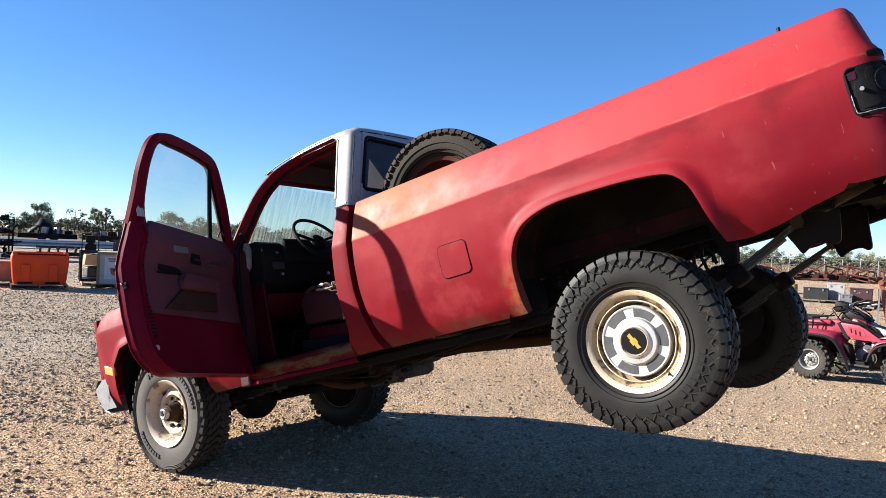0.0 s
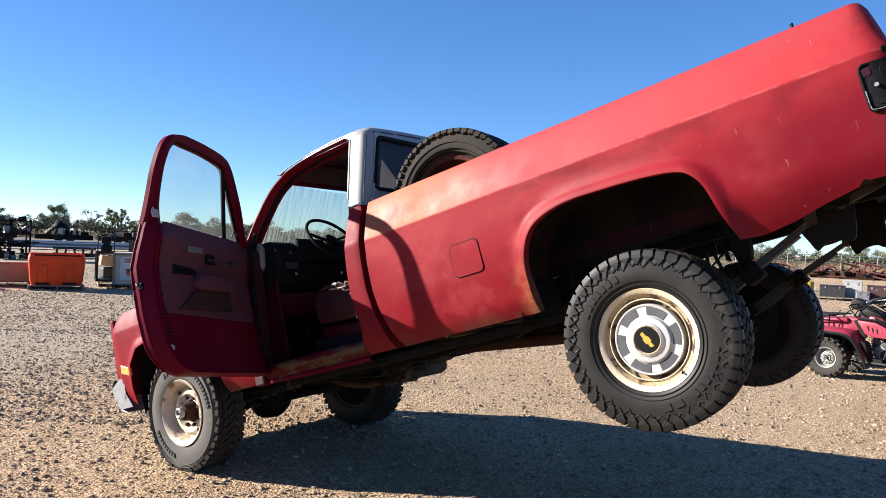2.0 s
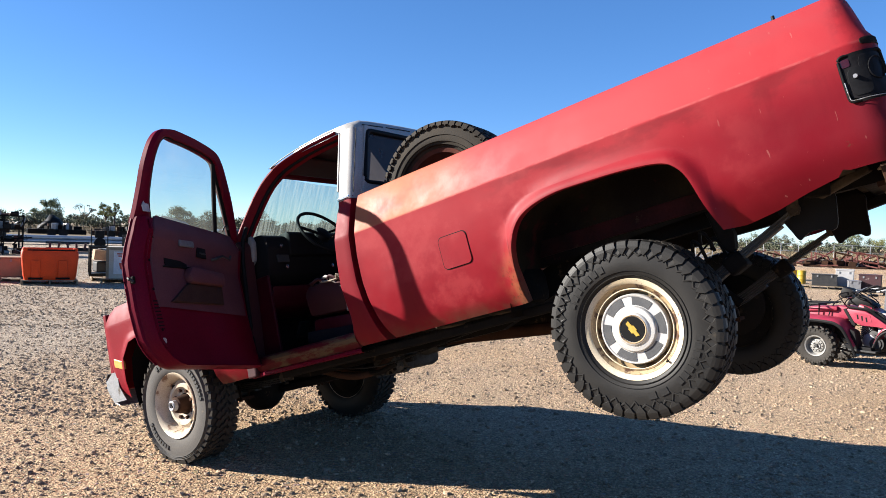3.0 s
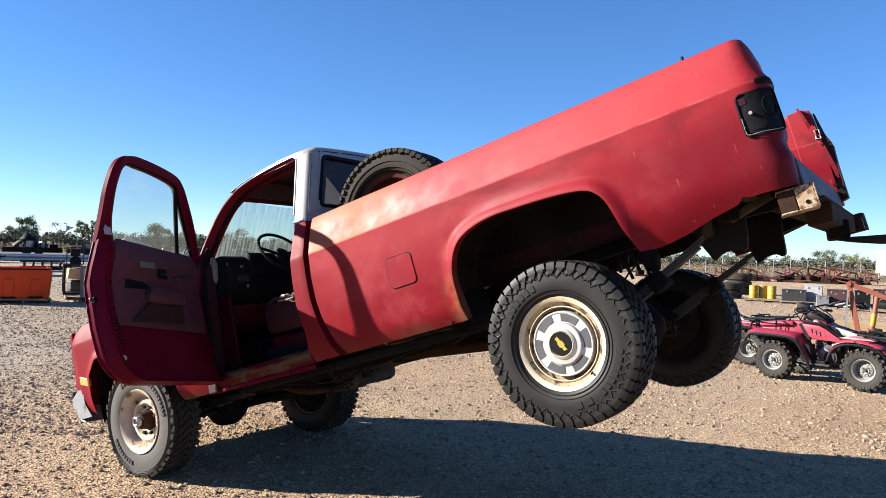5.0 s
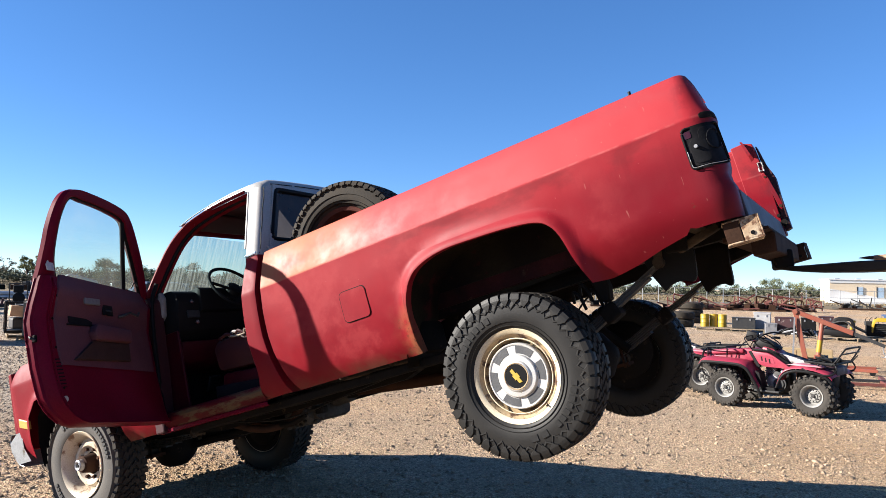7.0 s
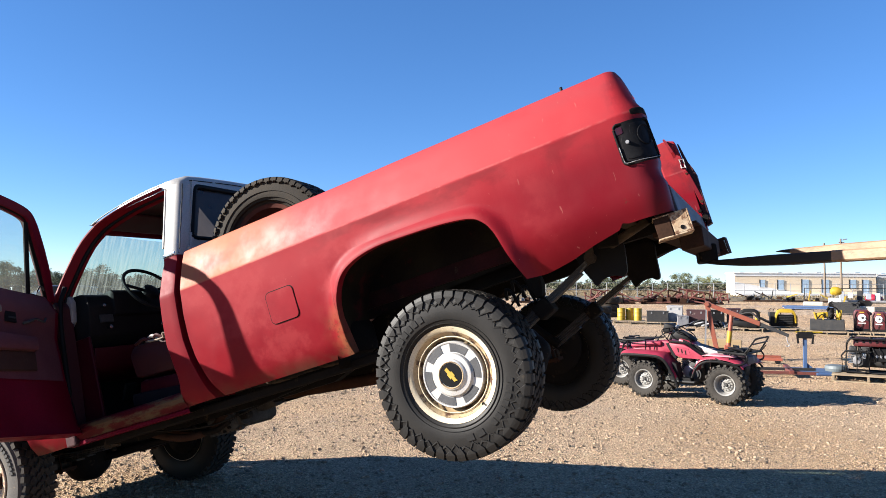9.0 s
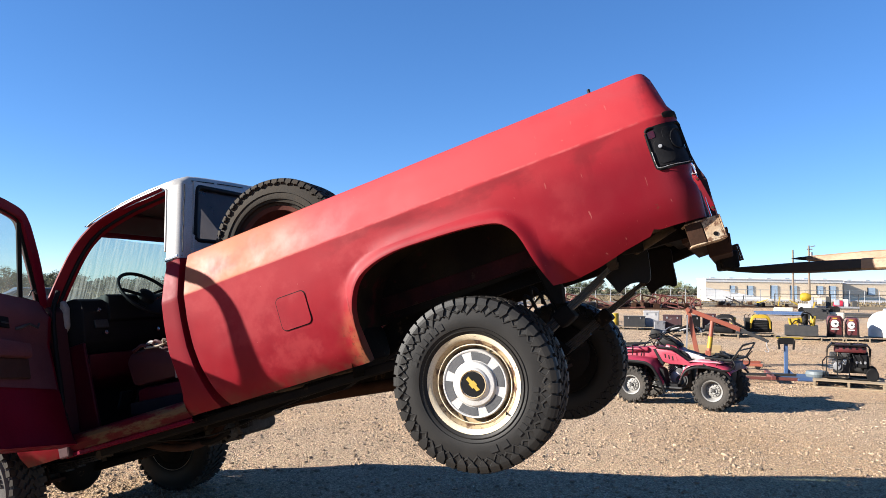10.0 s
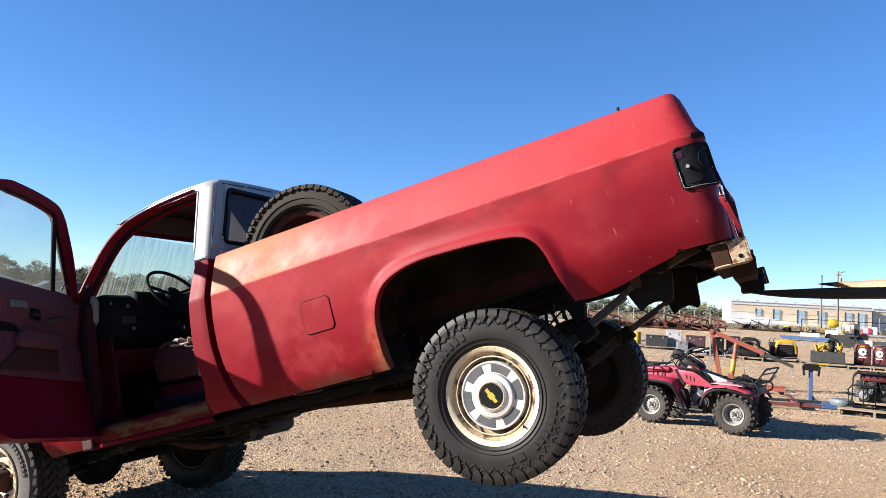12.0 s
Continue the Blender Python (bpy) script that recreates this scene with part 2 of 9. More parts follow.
    front = rng(x_, -0.40, -1.15)
    col = mix(mul(high, rng(x_, 1.9, 0.5), rng(big, 0.10, 0.40), 0.85), col, (0.285, 0.026, 0.030))
    col = mix(mul(high, rng(z_, 0.78, 0.86), rng(x_, -0.5, 0.2), rng(mid, 0.20, 0.55), 0.55), col, (0.200, 0.025, 0.030))
    col = mix(mul(high, front, rng(nz(3.2, 5, 0.6), 0.14, 0.52), 0.84), col, (0.262, 0.096, 0.038))
    # thin highlight of the crease edge, painted as a broken pale line
    crease = mul(bed, rng(z_, 0.6745, 0.679), rng(z_, 0.689, 0.684), rng(nz(9, 4), 0.40, 0.60))
    col = mix(mul(crease, 0.22), col, (0.40, 0.13, 0.12))
    low = rng(z_, 0.40, 0.17)
    near = mul(rng(x_, -0.64, -0.50), rng(x_, -0.38, -0.43))
    col = mix(mul(low, near, rng(mid, 0.38, 0.56), 0.7), col, (0.165, 0.060, 0.026))
    col = mix(mul(low, near, rng(nz(42, 4, 0.7), 0.56, 0.62), 0.8), col, (0.060, 0.022, 0.010))
    rustspot = rng(nz(26, 5, 0.7), 0.70, 0.74)
    col = mix(mul(rustspot, 0.8), col, (0.07, 0.022, 0.013))
    scratch = rng(nz(60, 2, 0.4, (1, 1, 0.14)), 0.735, 0.75)
    col = mix(mul(scratch, rng(x_, 0.2, 0.7), 0.3), col, (0.30, 0.12, 0.10))
    run = rng(nz(5, 4, 0.6, (1.6, 1, 0.22)), 0.50, 0.66)
    col = mix(mul(run, bed, rng(x_, 0.2, 0.7), rng(z_, 0.67, 0.60), 0.30), col, (0.095, 0.0012, 0.005))
    speck = rng(nz(55, 4, 0.7), 0.715, 0.73)
    col = mix(mul(speck, 0.5), col, (0.30, 0.15, 0.12))
    # scuffed black round the tail corner and along the lower edge
    scuff = mul(rng(x_, 0.99, 1.10), rng(mid, 0.42, 0.58), 0.6)
    col = mix(scuff, col, (0.070, 0.006, 0.011))
    # low dust, its tan darkened to carry the shade under the body
    dust = mul(rng(z_, 0.16, 0.03), rng(mid, 0.38, 0.55), 0.8)
    col = mix(dust, col, (0.075, 0.046, 0.026))
    link(col, b.inputs["Base Color"])
    link(rng(mid, 0.3, 0.7, 0.42, 0.60), b.inputs["Roughness"])
    b.inputs["Specular IOR Level"].default_value = 0.12
    bp = n("ShaderNodeBump")
    bp.inputs["Strength"].default_value, bp.inputs["Distance"].default_value = 0.12, 0.002
    link(fine, bp.inputs["Height"])
    link(bp.outputs[0], b.inputs["Normal"])
    return m


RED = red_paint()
RED_DARK = mat("maroon_inner_paint", (0.105, 0.0018, 0.0125), 0.42, 0, (0.080, 0.0014, 0.0095), 3, 0.4, 0.05, 120, spots=(0.09, 0.02, 0.016), spot_scale=6, spot_cut=0.71, spec=0.06)
WHITE = mat("weathered_white_paint", (0.31, 0.30, 0.285), 0.42, 0, (0.25, 0.24, 0.225), 5, 0.4, 0.05, 150, spots=(0.13, 0.12, 0.105), spot_scale=9, spot_cut=0.66)
BLACK = mat("black_plastic", (0.005, 0.005, 0.0055), 0.55, 0, (0.009, 0.0085, 0.0085), 8, 0.5, 0.1, 200, spec=0.12)
RUBBER = mat("tyre_rubber", (0.0078, 0.0074, 0.0070), 0.52, 0, (0.0145, 0.0132, 0.0118), 7, 0.5, 0.10, 220, spots=(0.030, 0.0245, 0.018), spot_scale=7, spot_cut=0.64, spec=0.2)
RUBBER_DUSTY = mat("dusty_tyre_rubber", (0.017, 0.0145, 0.0115), 0.85, 0, (0.034, 0.027, 0.020), 9, 0.5, 0.3, 120, spots=(0.075, 0.056, 0.038), spot_scale=5, spot_cut=0.60, spec=0.2)
TREAD_DUST = mat("dust_browned_tread_rubber", (0.0130, 0.0116, 0.0100), 0.75, 0, (0.024, 0.0195, 0.015), 11, 0.5, 0.35, 120, spots=(0.055, 0.042, 0.029), spot_scale=16, spot_cut=0.62, spec=0.15)
LETTER = mat("moulded_rubber_lettering", (0.017, 0.0165, 0.016), 0.6, 0, None, 10, 0.4, 0.1, 150, spec=0.15)
LETTER_DARK = mat("black_rubber_lettering", (0.0086, 0.0086, 0.0086), 0.6)
RIM = mat("rusty_cream_rim_paint", (0.47, 0.385, 0.25), 0.6, 0, (0.50, 0.44, 0.33), 6, 0.4, 0.1, 120, spots=(0.11, 0.050, 0.020), spot_scale=12, spot_cut=0.585, spec=0.3)
RIM_WHITE = mat("chalky_cream_rim_paint", (0.46, 0.40, 0.31), 0.55, 0, (0.34, 0.26, 0.17), 5, 0.5, 0.1, 120, spots=(0.15, 0.075, 0.038), spot_scale=9, spot_cut=0.53)
SILVER = mat("brushed_silver_hubcap", (0.50, 0.49, 0.47), 0.45, 0.45, (0.36, 0.35, 0.33), 11, 0.5, 0.06, 200, spots=(0.16, 0.13, 0.09), spot_scale=22, spot_cut=0.64)
GREY_SLOT = mat("dark_grey_slot_paint", (0.040, 0.042, 0.046), 0.6, 0, (0.058, 0.058, 0.060), 20, 0.5, 0.25, 160, spec=0.3)
GOLD = mat("gold_emblem", (0.62, 0.42, 0.08), 0.35, 0.6)
CHROME = mat("dull_chrome", (0.68, 0.68, 0.69), 0.22, 1.0, (0.5, 0.5, 0.5), 7, 0.5, 0.05, 120, spots=(0.25, 0.2, 0.16), spot_scale=9, spot_cut=0.68)
LEAF_STEEL = mat("scuffed_spring_steel", (0.045, 0.041, 0.037), 0.5, 0.2, (0.022, 0.019, 0.016), 9, 0.5, 0.2, 90, spots=(0.10, 0.085, 0.065), spot_scale=12, spot_cut=0.60, spec=0.4)
CAST_ALLOY = mat("dirty_cast_alloy", (0.060, 0.055, 0.048), 0.7, 0.1, (0.016, 0.014, 0.012), 11, 0.5, 0.4, 90, spots=(0.012, 0.010, 0.009), spot_scale=16, spot_cut=0.56, spec=0.2)
MIRROR_GLASS = mat("door_mirror_glass", (0.42, 0.52, 0.60), 0.10, 1.0, (0.38, 0.48, 0.56), 3, 0.4, rough_var=0.03)
RUST = mat("rusty_steel", (0.040, 0.018, 0.010), 0.85, 0.0, (0.022, 0.012, 0.008), 9, 0.5, 0.4, 90, spots=(0.085, 0.04, 0.018), spot_scale=14, spot_cut=0.62, spec=0.1)
TAN_RUST = mat("tan_flaking_rust", (0.38, 0.30, 0.205), 0.75, 0, (0.27, 0.165, 0.085), 16, 0.4, 0.5, 80, spots=(0.10, 0.045, 0.02), spot_scale=30, spot_cut=0.50)
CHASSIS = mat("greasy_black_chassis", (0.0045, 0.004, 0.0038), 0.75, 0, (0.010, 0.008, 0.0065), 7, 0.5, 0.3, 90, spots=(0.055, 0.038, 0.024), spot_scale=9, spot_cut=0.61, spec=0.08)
DUST_STEEL = mat("dusty_underbody_steel", (0.075, 0.055, 0.037), 0.85, 0, (0.020, 0.015, 0.012), 6, 0.5, 0.3, 90, spec=0.1)
GREY_STEEL = mat("bare_grey_steel", (0.1872, 0.1872, 0.1944), 0.5, 0.5, (0.2592, 0.2592, 0.2664), 10, 0.5, 0.1, 90, spots=(0.144, 0.0864, 0.0576), spot_scale=10, spot_cut=0.62)
LENS = mat("broken_smoked_lamp", (0.005, 0.0045, 0.005), 0.5, 0, (0.010, 0.009, 0.010), 30, 0.4, 0.05, 60, spots=(0.05, 0.048, 0.045), spot_scale=45, spot_cut=0.68, spec=0.1)
LENS_RED = mat("cracked_red_lens", (0.030, 0.002, 0.003), 0.15, 0, None, 20, 0.4, 0.05, 60)
AMBER = mat("faded_amber_lens", (0.54, 0.3024, 0.072), 0.35)
MAROON_DEEP = mat("deep_maroon_cab_paint", (0.045, 0.0012, 0.0055), 0.4, 0, (0.028, 0.001, 0.004), 4, 0.4, 0.05, 120, spec=0.2)
VINYL = mat("worn_maroon_vinyl", (0.024, 0.005, 0.007), 0.6, 0, (0.04, 0.008, 0.009), 6, 0.5, 0.2, 120, spec=0.25)
PANEL = mat("dusty_brown_door_plastic", (0.092, 0.0290, 0.0350), 0.6, 0, (0.066, 0.0200, 0.0260), 5, 0.5, 0.15, 140, spec=0.3)
BLUE_CLOTH = mat("navy_seat_cloth", (0.004, 0.004, 0.007), 0.9, 0, None, 12, 0.5, 0.3, 200, spec=0.15)
FOAM = mat("torn_seat_foam", (0.3024, 0.2592, 0.2016), 0.9, 0, (0.18, 0.144, 0.108), 20, 0.5, 0.4, 80)
DASH_GREY = mat("pale_grey_dash_end", (0.22, 0.20, 0.19), 0.6)
GLASS_DOOR = glass_mat("dusty_door_glass", (0.56, 0.70, 0.71), (0.42, 0.44, 0.40), 0.08, 0.14, (1, 1, 1), 0.03, 3)
GLASS_WIND = glass_mat("streaked_windscreen_glass", (0.42, 0.56, 0.56), (0.36, 0.41, 0.38), 0.10, 0.30, (1, 17, 1.6), 0.06, 3)
GLASS_REAR = glass_mat("smoked_rear_glass", (0.12, 0.12, 0.13), (0.105, 0.098, 0.105), 0.34, 0.46, (1, 1, 1), 0.25, 3)
GASKET = mat("black_window_gasket", (0.005, 0.005, 0.0055), 0.6, 0, None, 8, 0.4, 0.05, 120, spec=0.10)
ATV_RED = mat("faded_atv_red_plastic", (0.20, 0.014, 0.033), 0.45, 0, (0.27, 0.040, 0.062), 3.5, 0.4, 0.05, 120, spots=(0.33, 0.13, 0.15), spot_scale=3, spot_cut=0.62, spec=0.3)
ATV_PALE = mat("bleached_sunlit_atv_plastic", (0.46, 0.25, 0.26), 0.5, 0, (0.36, 0.10, 0.13), 4, 0.5, 0.05, 120, spec=0.3)
ORANGE_POLY = mat("orange_polyethylene", (0.60, 0.046, 0.0025), 0.55, 0, (0.52, 0.044, 0.004), 4, 0.4, 0.05, 60, spec=0.25)
ORANGE_STEEL = mat("faded_orange_steel", (0.215, 0.045, 0.022), 0.55, 0, (0.17, 0.055, 0.032), 6, 0.5, 0.1, 90, spots=(0.12, 0.06, 0.04), spot_scale=10, spot_cut=0.62)
YELLOW = mat("yellow_machine_paint", (0.36, 0.235, 0.008), 0.5, 0, (0.27, 0.17, 0.010), 6, 0.5, 0.08, 90, spots=(0.07, 0.05, 0.03), spot_scale=10, spot_cut=0.62)
BLUE_STEEL = mat("blue_steel_paint", (0.026, 0.062, 0.155), 0.55, 0, (0.045, 0.080, 0.15), 7, 0.5, 0.1, 90, spots=(0.144, 0.0936, 0.0648), spot_scale=12, spot_cut=0.63)
RED_STEEL = mat("brick_red_steel", (0.120, 0.022, 0.017), 0.7, 0, (0.085, 0.028, 0.019), 8, 0.5, 0.15, 90, spots=(0.05, 0.026, 0.018), spot_scale=9, spot_cut=0.56)
PUMP_RED = mat("red_cabinet_paint", (0.085, 0.008, 0.010), 0.5, 0, (0.045, 0.007, 0.008), 6, 0.4, 0.05, 90)
DARK_STEEL = mat("dark_grey_machine_steel", (0.024, 0.025, 0.027), 0.6, 0.1, (0.040, 0.038, 0.036), 9, 0.5, 0.15, 90, spec=0.25)
SILVER_BOX = mat("dusty_pale_metal", (0.3744, 0.3672, 0.36), 0.5, 0.2, (0.3024, 0.288, 0.2736), 6, 0.5, 0.1, 90)
PALLET_WOOD = mat("bleached_pallet_wood", (0.216, 0.1656, 0.1044), 0.85, 0, (0.1512, 0.1116, 0.072), 9, 0.5, 0.3, 60, per_object=0.2, stretch=(1, 6, 6))
TAN_WOOD = mat("new_timber", (0.3312, 0.2376, 0.1296), 0.75, 0, (0.2736, 0.1872, 0.0936), 5, 0.5, 0.2, 60, stretch=(1, 5, 5))
CARDBOARD = mat("brown_cardboard", (0.3024, 0.1944, 0.1152), 0.85, 0, (0.2592, 0.1656, 0.0936), 6, 0.4, 0.1, 80)
CRATE_GREY = mat("beige_crate_paint", (0.396, 0.36, 0.288), 0.7, 0, (0.3312, 0.2952, 0.2376), 6, 0.4, 0.1, 80)
PAPER = mat("white_sign_paper", (0.5616, 0.5616, 0.5472), 0.7)
SIGN_RED = mat("faded_red_print", (0.432, 0.072, 0.0432), 0.7)
WHITE_POLY = mat("white_polyethylene_tank", (0.576, 0.5616, 0.5184), 0.45, 0, (0.5184, 0.504, 0.4536), 3, 0.4, 0.05, 60)
GALV = mat("galvanised_pipe", (0.40, 0.42, 0.44), 0.45, 0.6, (0.32, 0.34, 0.36), 5, 0.5, 0.1, 60)

# tan dirt spots over a red darkened to carry the door's shade
ROCKER_DIRT_SHADE = mat("dirt_caked_shaded_rocker_paint", (0.066, 0.0020, 0.0070), 0.65, 0, (0.042, 0.0018, 0.0045), 5, 0.5, 0.1, 90, spots=(0.075, 0.048, 0.027), spot_scale=5, spot_cut=0.51, stretch=(0.6, 1.6, 2.2), spec=0.12)
FORK_BLACK = mat("scuffed_black_fork_paint", (0.010, 0.009, 0.008), 0.55, 0, (0.018, 0.014, 0.011), 7, 0.5, 0.2, 90, spots=(0.05, 0.03, 0.02), spot_scale=8, spot_cut=0.64, spec=0.3)
FORK_TAN = mat("scraped_tan_fork_steel", (0.26, 0.165, 0.095), 0.6, 0.1, (0.16, 0.095, 0.055), 12, 0.5, 0.2, 90, spots=(0.06, 0.035, 0.022), spot_scale=18, spot_cut=0.6, stretch=(0.5, 1, 1))
RING_GREY = mat("grey_green_cast_ring", (0.10, 0.12, 0.13), 0.6, 0, (0.07, 0.085, 0.09), 7, 0.5, 0.1, 90)
RIM_WELL = mat("rust_stained_rim_well", (0.24, 0.155, 0.075), 0.6, 0, (0.34, 0.26, 0.15), 8, 0.5, 0.2, 90, spots=(0.055, 0.022, 0.010), spot_scale=13, spot_cut=0.50)
LAMP_GREY = mat("dull_grey_lamp_plate", (0.010, 0.010, 0.011), 0.5, 0, (0.006, 0.006, 0.007), 20, 0.5, 0.1, 90, spots=(0.06, 0.06, 0.06), spot_scale=40, spot_cut=0.66, spec=0.06)
RUBBER_GREY = mat("dust_grey_tyre_rubber", (0.062, 0.059, 0.056), 0.85, 0, (0.082, 0.074, 0.064), 6, 0.5, 0.3, 130, spots=(0.12, 0.10, 0.075), spot_scale=8, spot_cut=0.63, spec=0.2)
ALLOY = mat("dull_scraped_bumper_metal", (0.30, 0.31, 0.32), 0.42, 0.5, (0.20, 0.21, 0.22), 9, 0.5, 0.1, 90, spots=(0.10, 0.08, 0.06), spot_scale=12, spot_cut=0.60)
MAROON_BOX = mat("scuffed_maroon_cabinet", (0.040, 0.010, 0.012), 0.6, 0, (0.025, 0.008, 0.009), 6, 0.5, 0.1, 90, spots=(0.20, 0.16, 0.14), spot_scale=4, spot_cut=0.62)
QUAD_RIM = mat("white_steel_quad_rim", (0.25, 0.242, 0.228), 0.55, 0, (0.15, 0.143, 0.13), 6, 0.5, 0.08, 90, spots=(0.09, 0.065, 0.045), spot_scale=16, spot_cut=0.62)
QUAD_TYRE = mat("knobbly_quad_rubber", (0.030, 0.028, 0.026), 0.85, 0, (0.048, 0.042, 0.036), 7, 0.5, 0.3, 130, spots=(0.05, 0.04, 0.03), spot_scale=9, spot_cut=0.64, spec=0.12)
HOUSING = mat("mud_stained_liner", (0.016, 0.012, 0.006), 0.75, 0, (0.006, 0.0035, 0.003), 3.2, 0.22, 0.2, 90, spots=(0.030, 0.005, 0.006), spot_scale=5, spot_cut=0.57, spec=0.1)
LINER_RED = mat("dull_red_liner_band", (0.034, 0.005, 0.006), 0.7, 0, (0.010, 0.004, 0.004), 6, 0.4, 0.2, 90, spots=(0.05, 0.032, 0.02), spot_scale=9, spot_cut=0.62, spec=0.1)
# ---- the pickup: x to its rear, y to its right side, z up; origin over the rear axle at front hub height ----
TRUCK = Matrix.Translation((1.349, 3.938, 1.404)) @ Euler((radians(0.02), radians(-17.70), radians(-34.52))).to_matrix().to_4x4()
truck = thing("pickup_truck", "faded red white-roofed pickup, tail lifted on forks, driver door open", "pickup truck", TRUCK)

SIDE = [(0.02, -0.868), (0.055, -0.902), (0.075, -0.920), (0.13, -0.955), (0.20, -0.971), (0.30, -0.987), (0.42, -0.996), (0.55, -1.002), (0.64, -1.005),
        (0.668, -1.0062), (0.680, -1.0068), (0.690, -1.0052), (0.76, -0.986), (0.84, -0.962), (0.872, -0.948), (0.92, -0.945)]
TOP = [(0.897, -0.935), (0.905, -0.918), (0.901, -0.898), (0.880, -0.885), (0.80, -0.884)]
ARCH = [(-0.482, 0.075), (-0.484, 0.219), (-0.463, 0.346), (-0.405, 0.442), (-0.314, 0.493), (-0.179, 0.518), (-0.018, 0.517),
        (0.164, 0.508), (0.305, 0.488), (0.366, 0.454), (0.404, 0.390), (0.436, 0.267), (0.473, 0.153)]
ARCH = [ARCH[0]] + [(p.x, p.z) for p in smooth_path([(x, 0, z) for x, z in ARCH[1:]], 4)]
ARCH = ARCH[:2] + [q for k, q in enumerate(ARCH) if k > 1 and q[0] > max(p[0] for p in ARCH[1:k]) + 0.0015]
REAR = [(0.20, 1.146), (0.279, 1.151), (0.375, 1.158), (0.459, 1.160), (0.551, 1.152), (0.641, 1.156), (0.668, 1.164), (0.690, 1.164), (0.712, 1.147), (0.823, 1.126), (0.872, 1.115), (0.894, 1.104), (0.93, 1.096)]
FRONT_EDGE = [(0.05, -1.335), (0.12, -1.365), (0.20, -1.395), (0.30, -1.42), (0.41, -1.432), (0.55, -1.428), (0.68, -1.412), (0.88, -1.390)]


def dist_to(poly, x, z):
    best = 9.0
    for (ax, az), (bx, bz) in zip(poly, poly[1:]):
        dx, dz = bx - ax, bz - az
        t = max(0, min(1, ((x - ax) * dx + (z - az) * dz) / (dx * dx + dz * dz)))
        best = min(best, math.hypot(x - ax - t * dx, z - az - t * dz))
    return best


def flare(poly, x, z, width=0.072, high=0.029):
    d = dist_to(poly, x, z)
    if d >= width:
        return 0.0
    s = 1 - d / width
    return high * s * s * (3 - 2 * s)


def bedside(sign):
    """Outer skin of one side of the bed, with the wheel opening, rounded tail corner and rolled rail. sign -1: the driver's side."""
    bm = bmesh.new()
    arch_x = [p[0] for p in ARCH]
    xs = sorted(set([round(x, 4) for x in list(np.linspace(-1.0, -0.49, 22)) + list(np.linspace(-0.40, 0.40, 30)) + list(np.linspace(0.48, 1.055, 26)) + arch_x[1:]]))
    cols = [("front", k / 5, 0.0) for k in range(5)] + [("x", x, 0.0) for x in xs]
    cols += [("r", math.sin(a), 0.085 * (1 - math.cos(a))) for a in np.linspace(0, math.pi / 2, 9)[1:]] + [("r", 1.0, 0.12), ("r", 1.0, 0.165), ("r", 0.75, 0.168)]

    def bottom(x):
        if x < -0.483:
            return 0.07
        if x <= 0.475:
            return lerp(ARCH[1:], x)
        return lerp([(0.473, 0.153), (0.56, 0.152), (0.68, 0.172), (0.80, 0.204), (0.925, 0.229), (0.940, 0.250), (0.965, 0.241), (1.01, 0.241), (1.2, 0.237)], x)

    rows_of = []
    for kind, val, inset in cols:
        base_x = {"x": val, "front": -1.0, "r": 1.1}[kind]
        zb = bottom(base_x)
        zs = [zb + (0.56 - zb) * k / 12 for k in range(12)] + [0.56, 0.61, 0.645, 0.668, 0.677, 0.681, 0.690, 0.73, 0.78, 0.83, 0.872]
        col = []
        pts = [(z, lerp(SIDE, z)) for z in zs] + TOP
        for i, (z, y) in enumerate(pts):
            x = base_x
            if kind == "front":
                x0 = lerp(FRONT_EDGE, z)
                x = x0 + (-1.0 - x0) * val ** 1.2
            f = flare(ARCH, x, z) if kind != "r" else 0
            yy = y - f
            if kind == "r":
                x = 1.055 + (lerp(REAR, z) - 1.055) * val
                yy = y + inset
            # the lower quarter behind the wheel tucks under
            yy += 0.055 * max(0.0, min(1.0, (0.36 - z) / 0.20)) ** 1.7 * max(0.0, min(1.0, (x - 0.43) / 0.10))
            # knocked-in tail corner below the lamp
            if kind == "r":
                x -= 0.016 * val * math.exp(-((z - 0.415) / 0.035) ** 2)
            # small dents
            yy += 0.0022 * noise.noise(Vector((x * 4.1, z * 5.0, 3.7 * sign)))
            col.append(Vector((x, yy * -sign, z)))
        rows_of.append(col)
    add_grid(bm, rows_of)
    # rolled lip of the wheel opening
    lip = []
    for x, z in ARCH[:1] + [(x, bottom(x)) for x in xs if ARCH[1][0] <= x <= ARCH[-1][0]]:
        y = lerp(SIDE, z) - flare(ARCH, x, z) + 0.0022 * noise.noise(Vector((x * 4.1, z * 5.0, 3.7 * sign)))
        y += 0.055 * max(0.0, min(1.0, (0.36 - z) / 0.20)) ** 1.7 * max(0.0, min(1.0, (x - 0.43) / 0.10))
        lip.append([Vector((x, y * -sign, z)), Vector((x, (y + 0.012) * -sign, z - 0.004)), Vector((x, (y + 0.05) * -sign, z + 0.004))])
    add_grid(bm, lip)
    bmesh.ops.remove_doubles(bm, verts=bm.verts, dist=0.0006)
    return bm


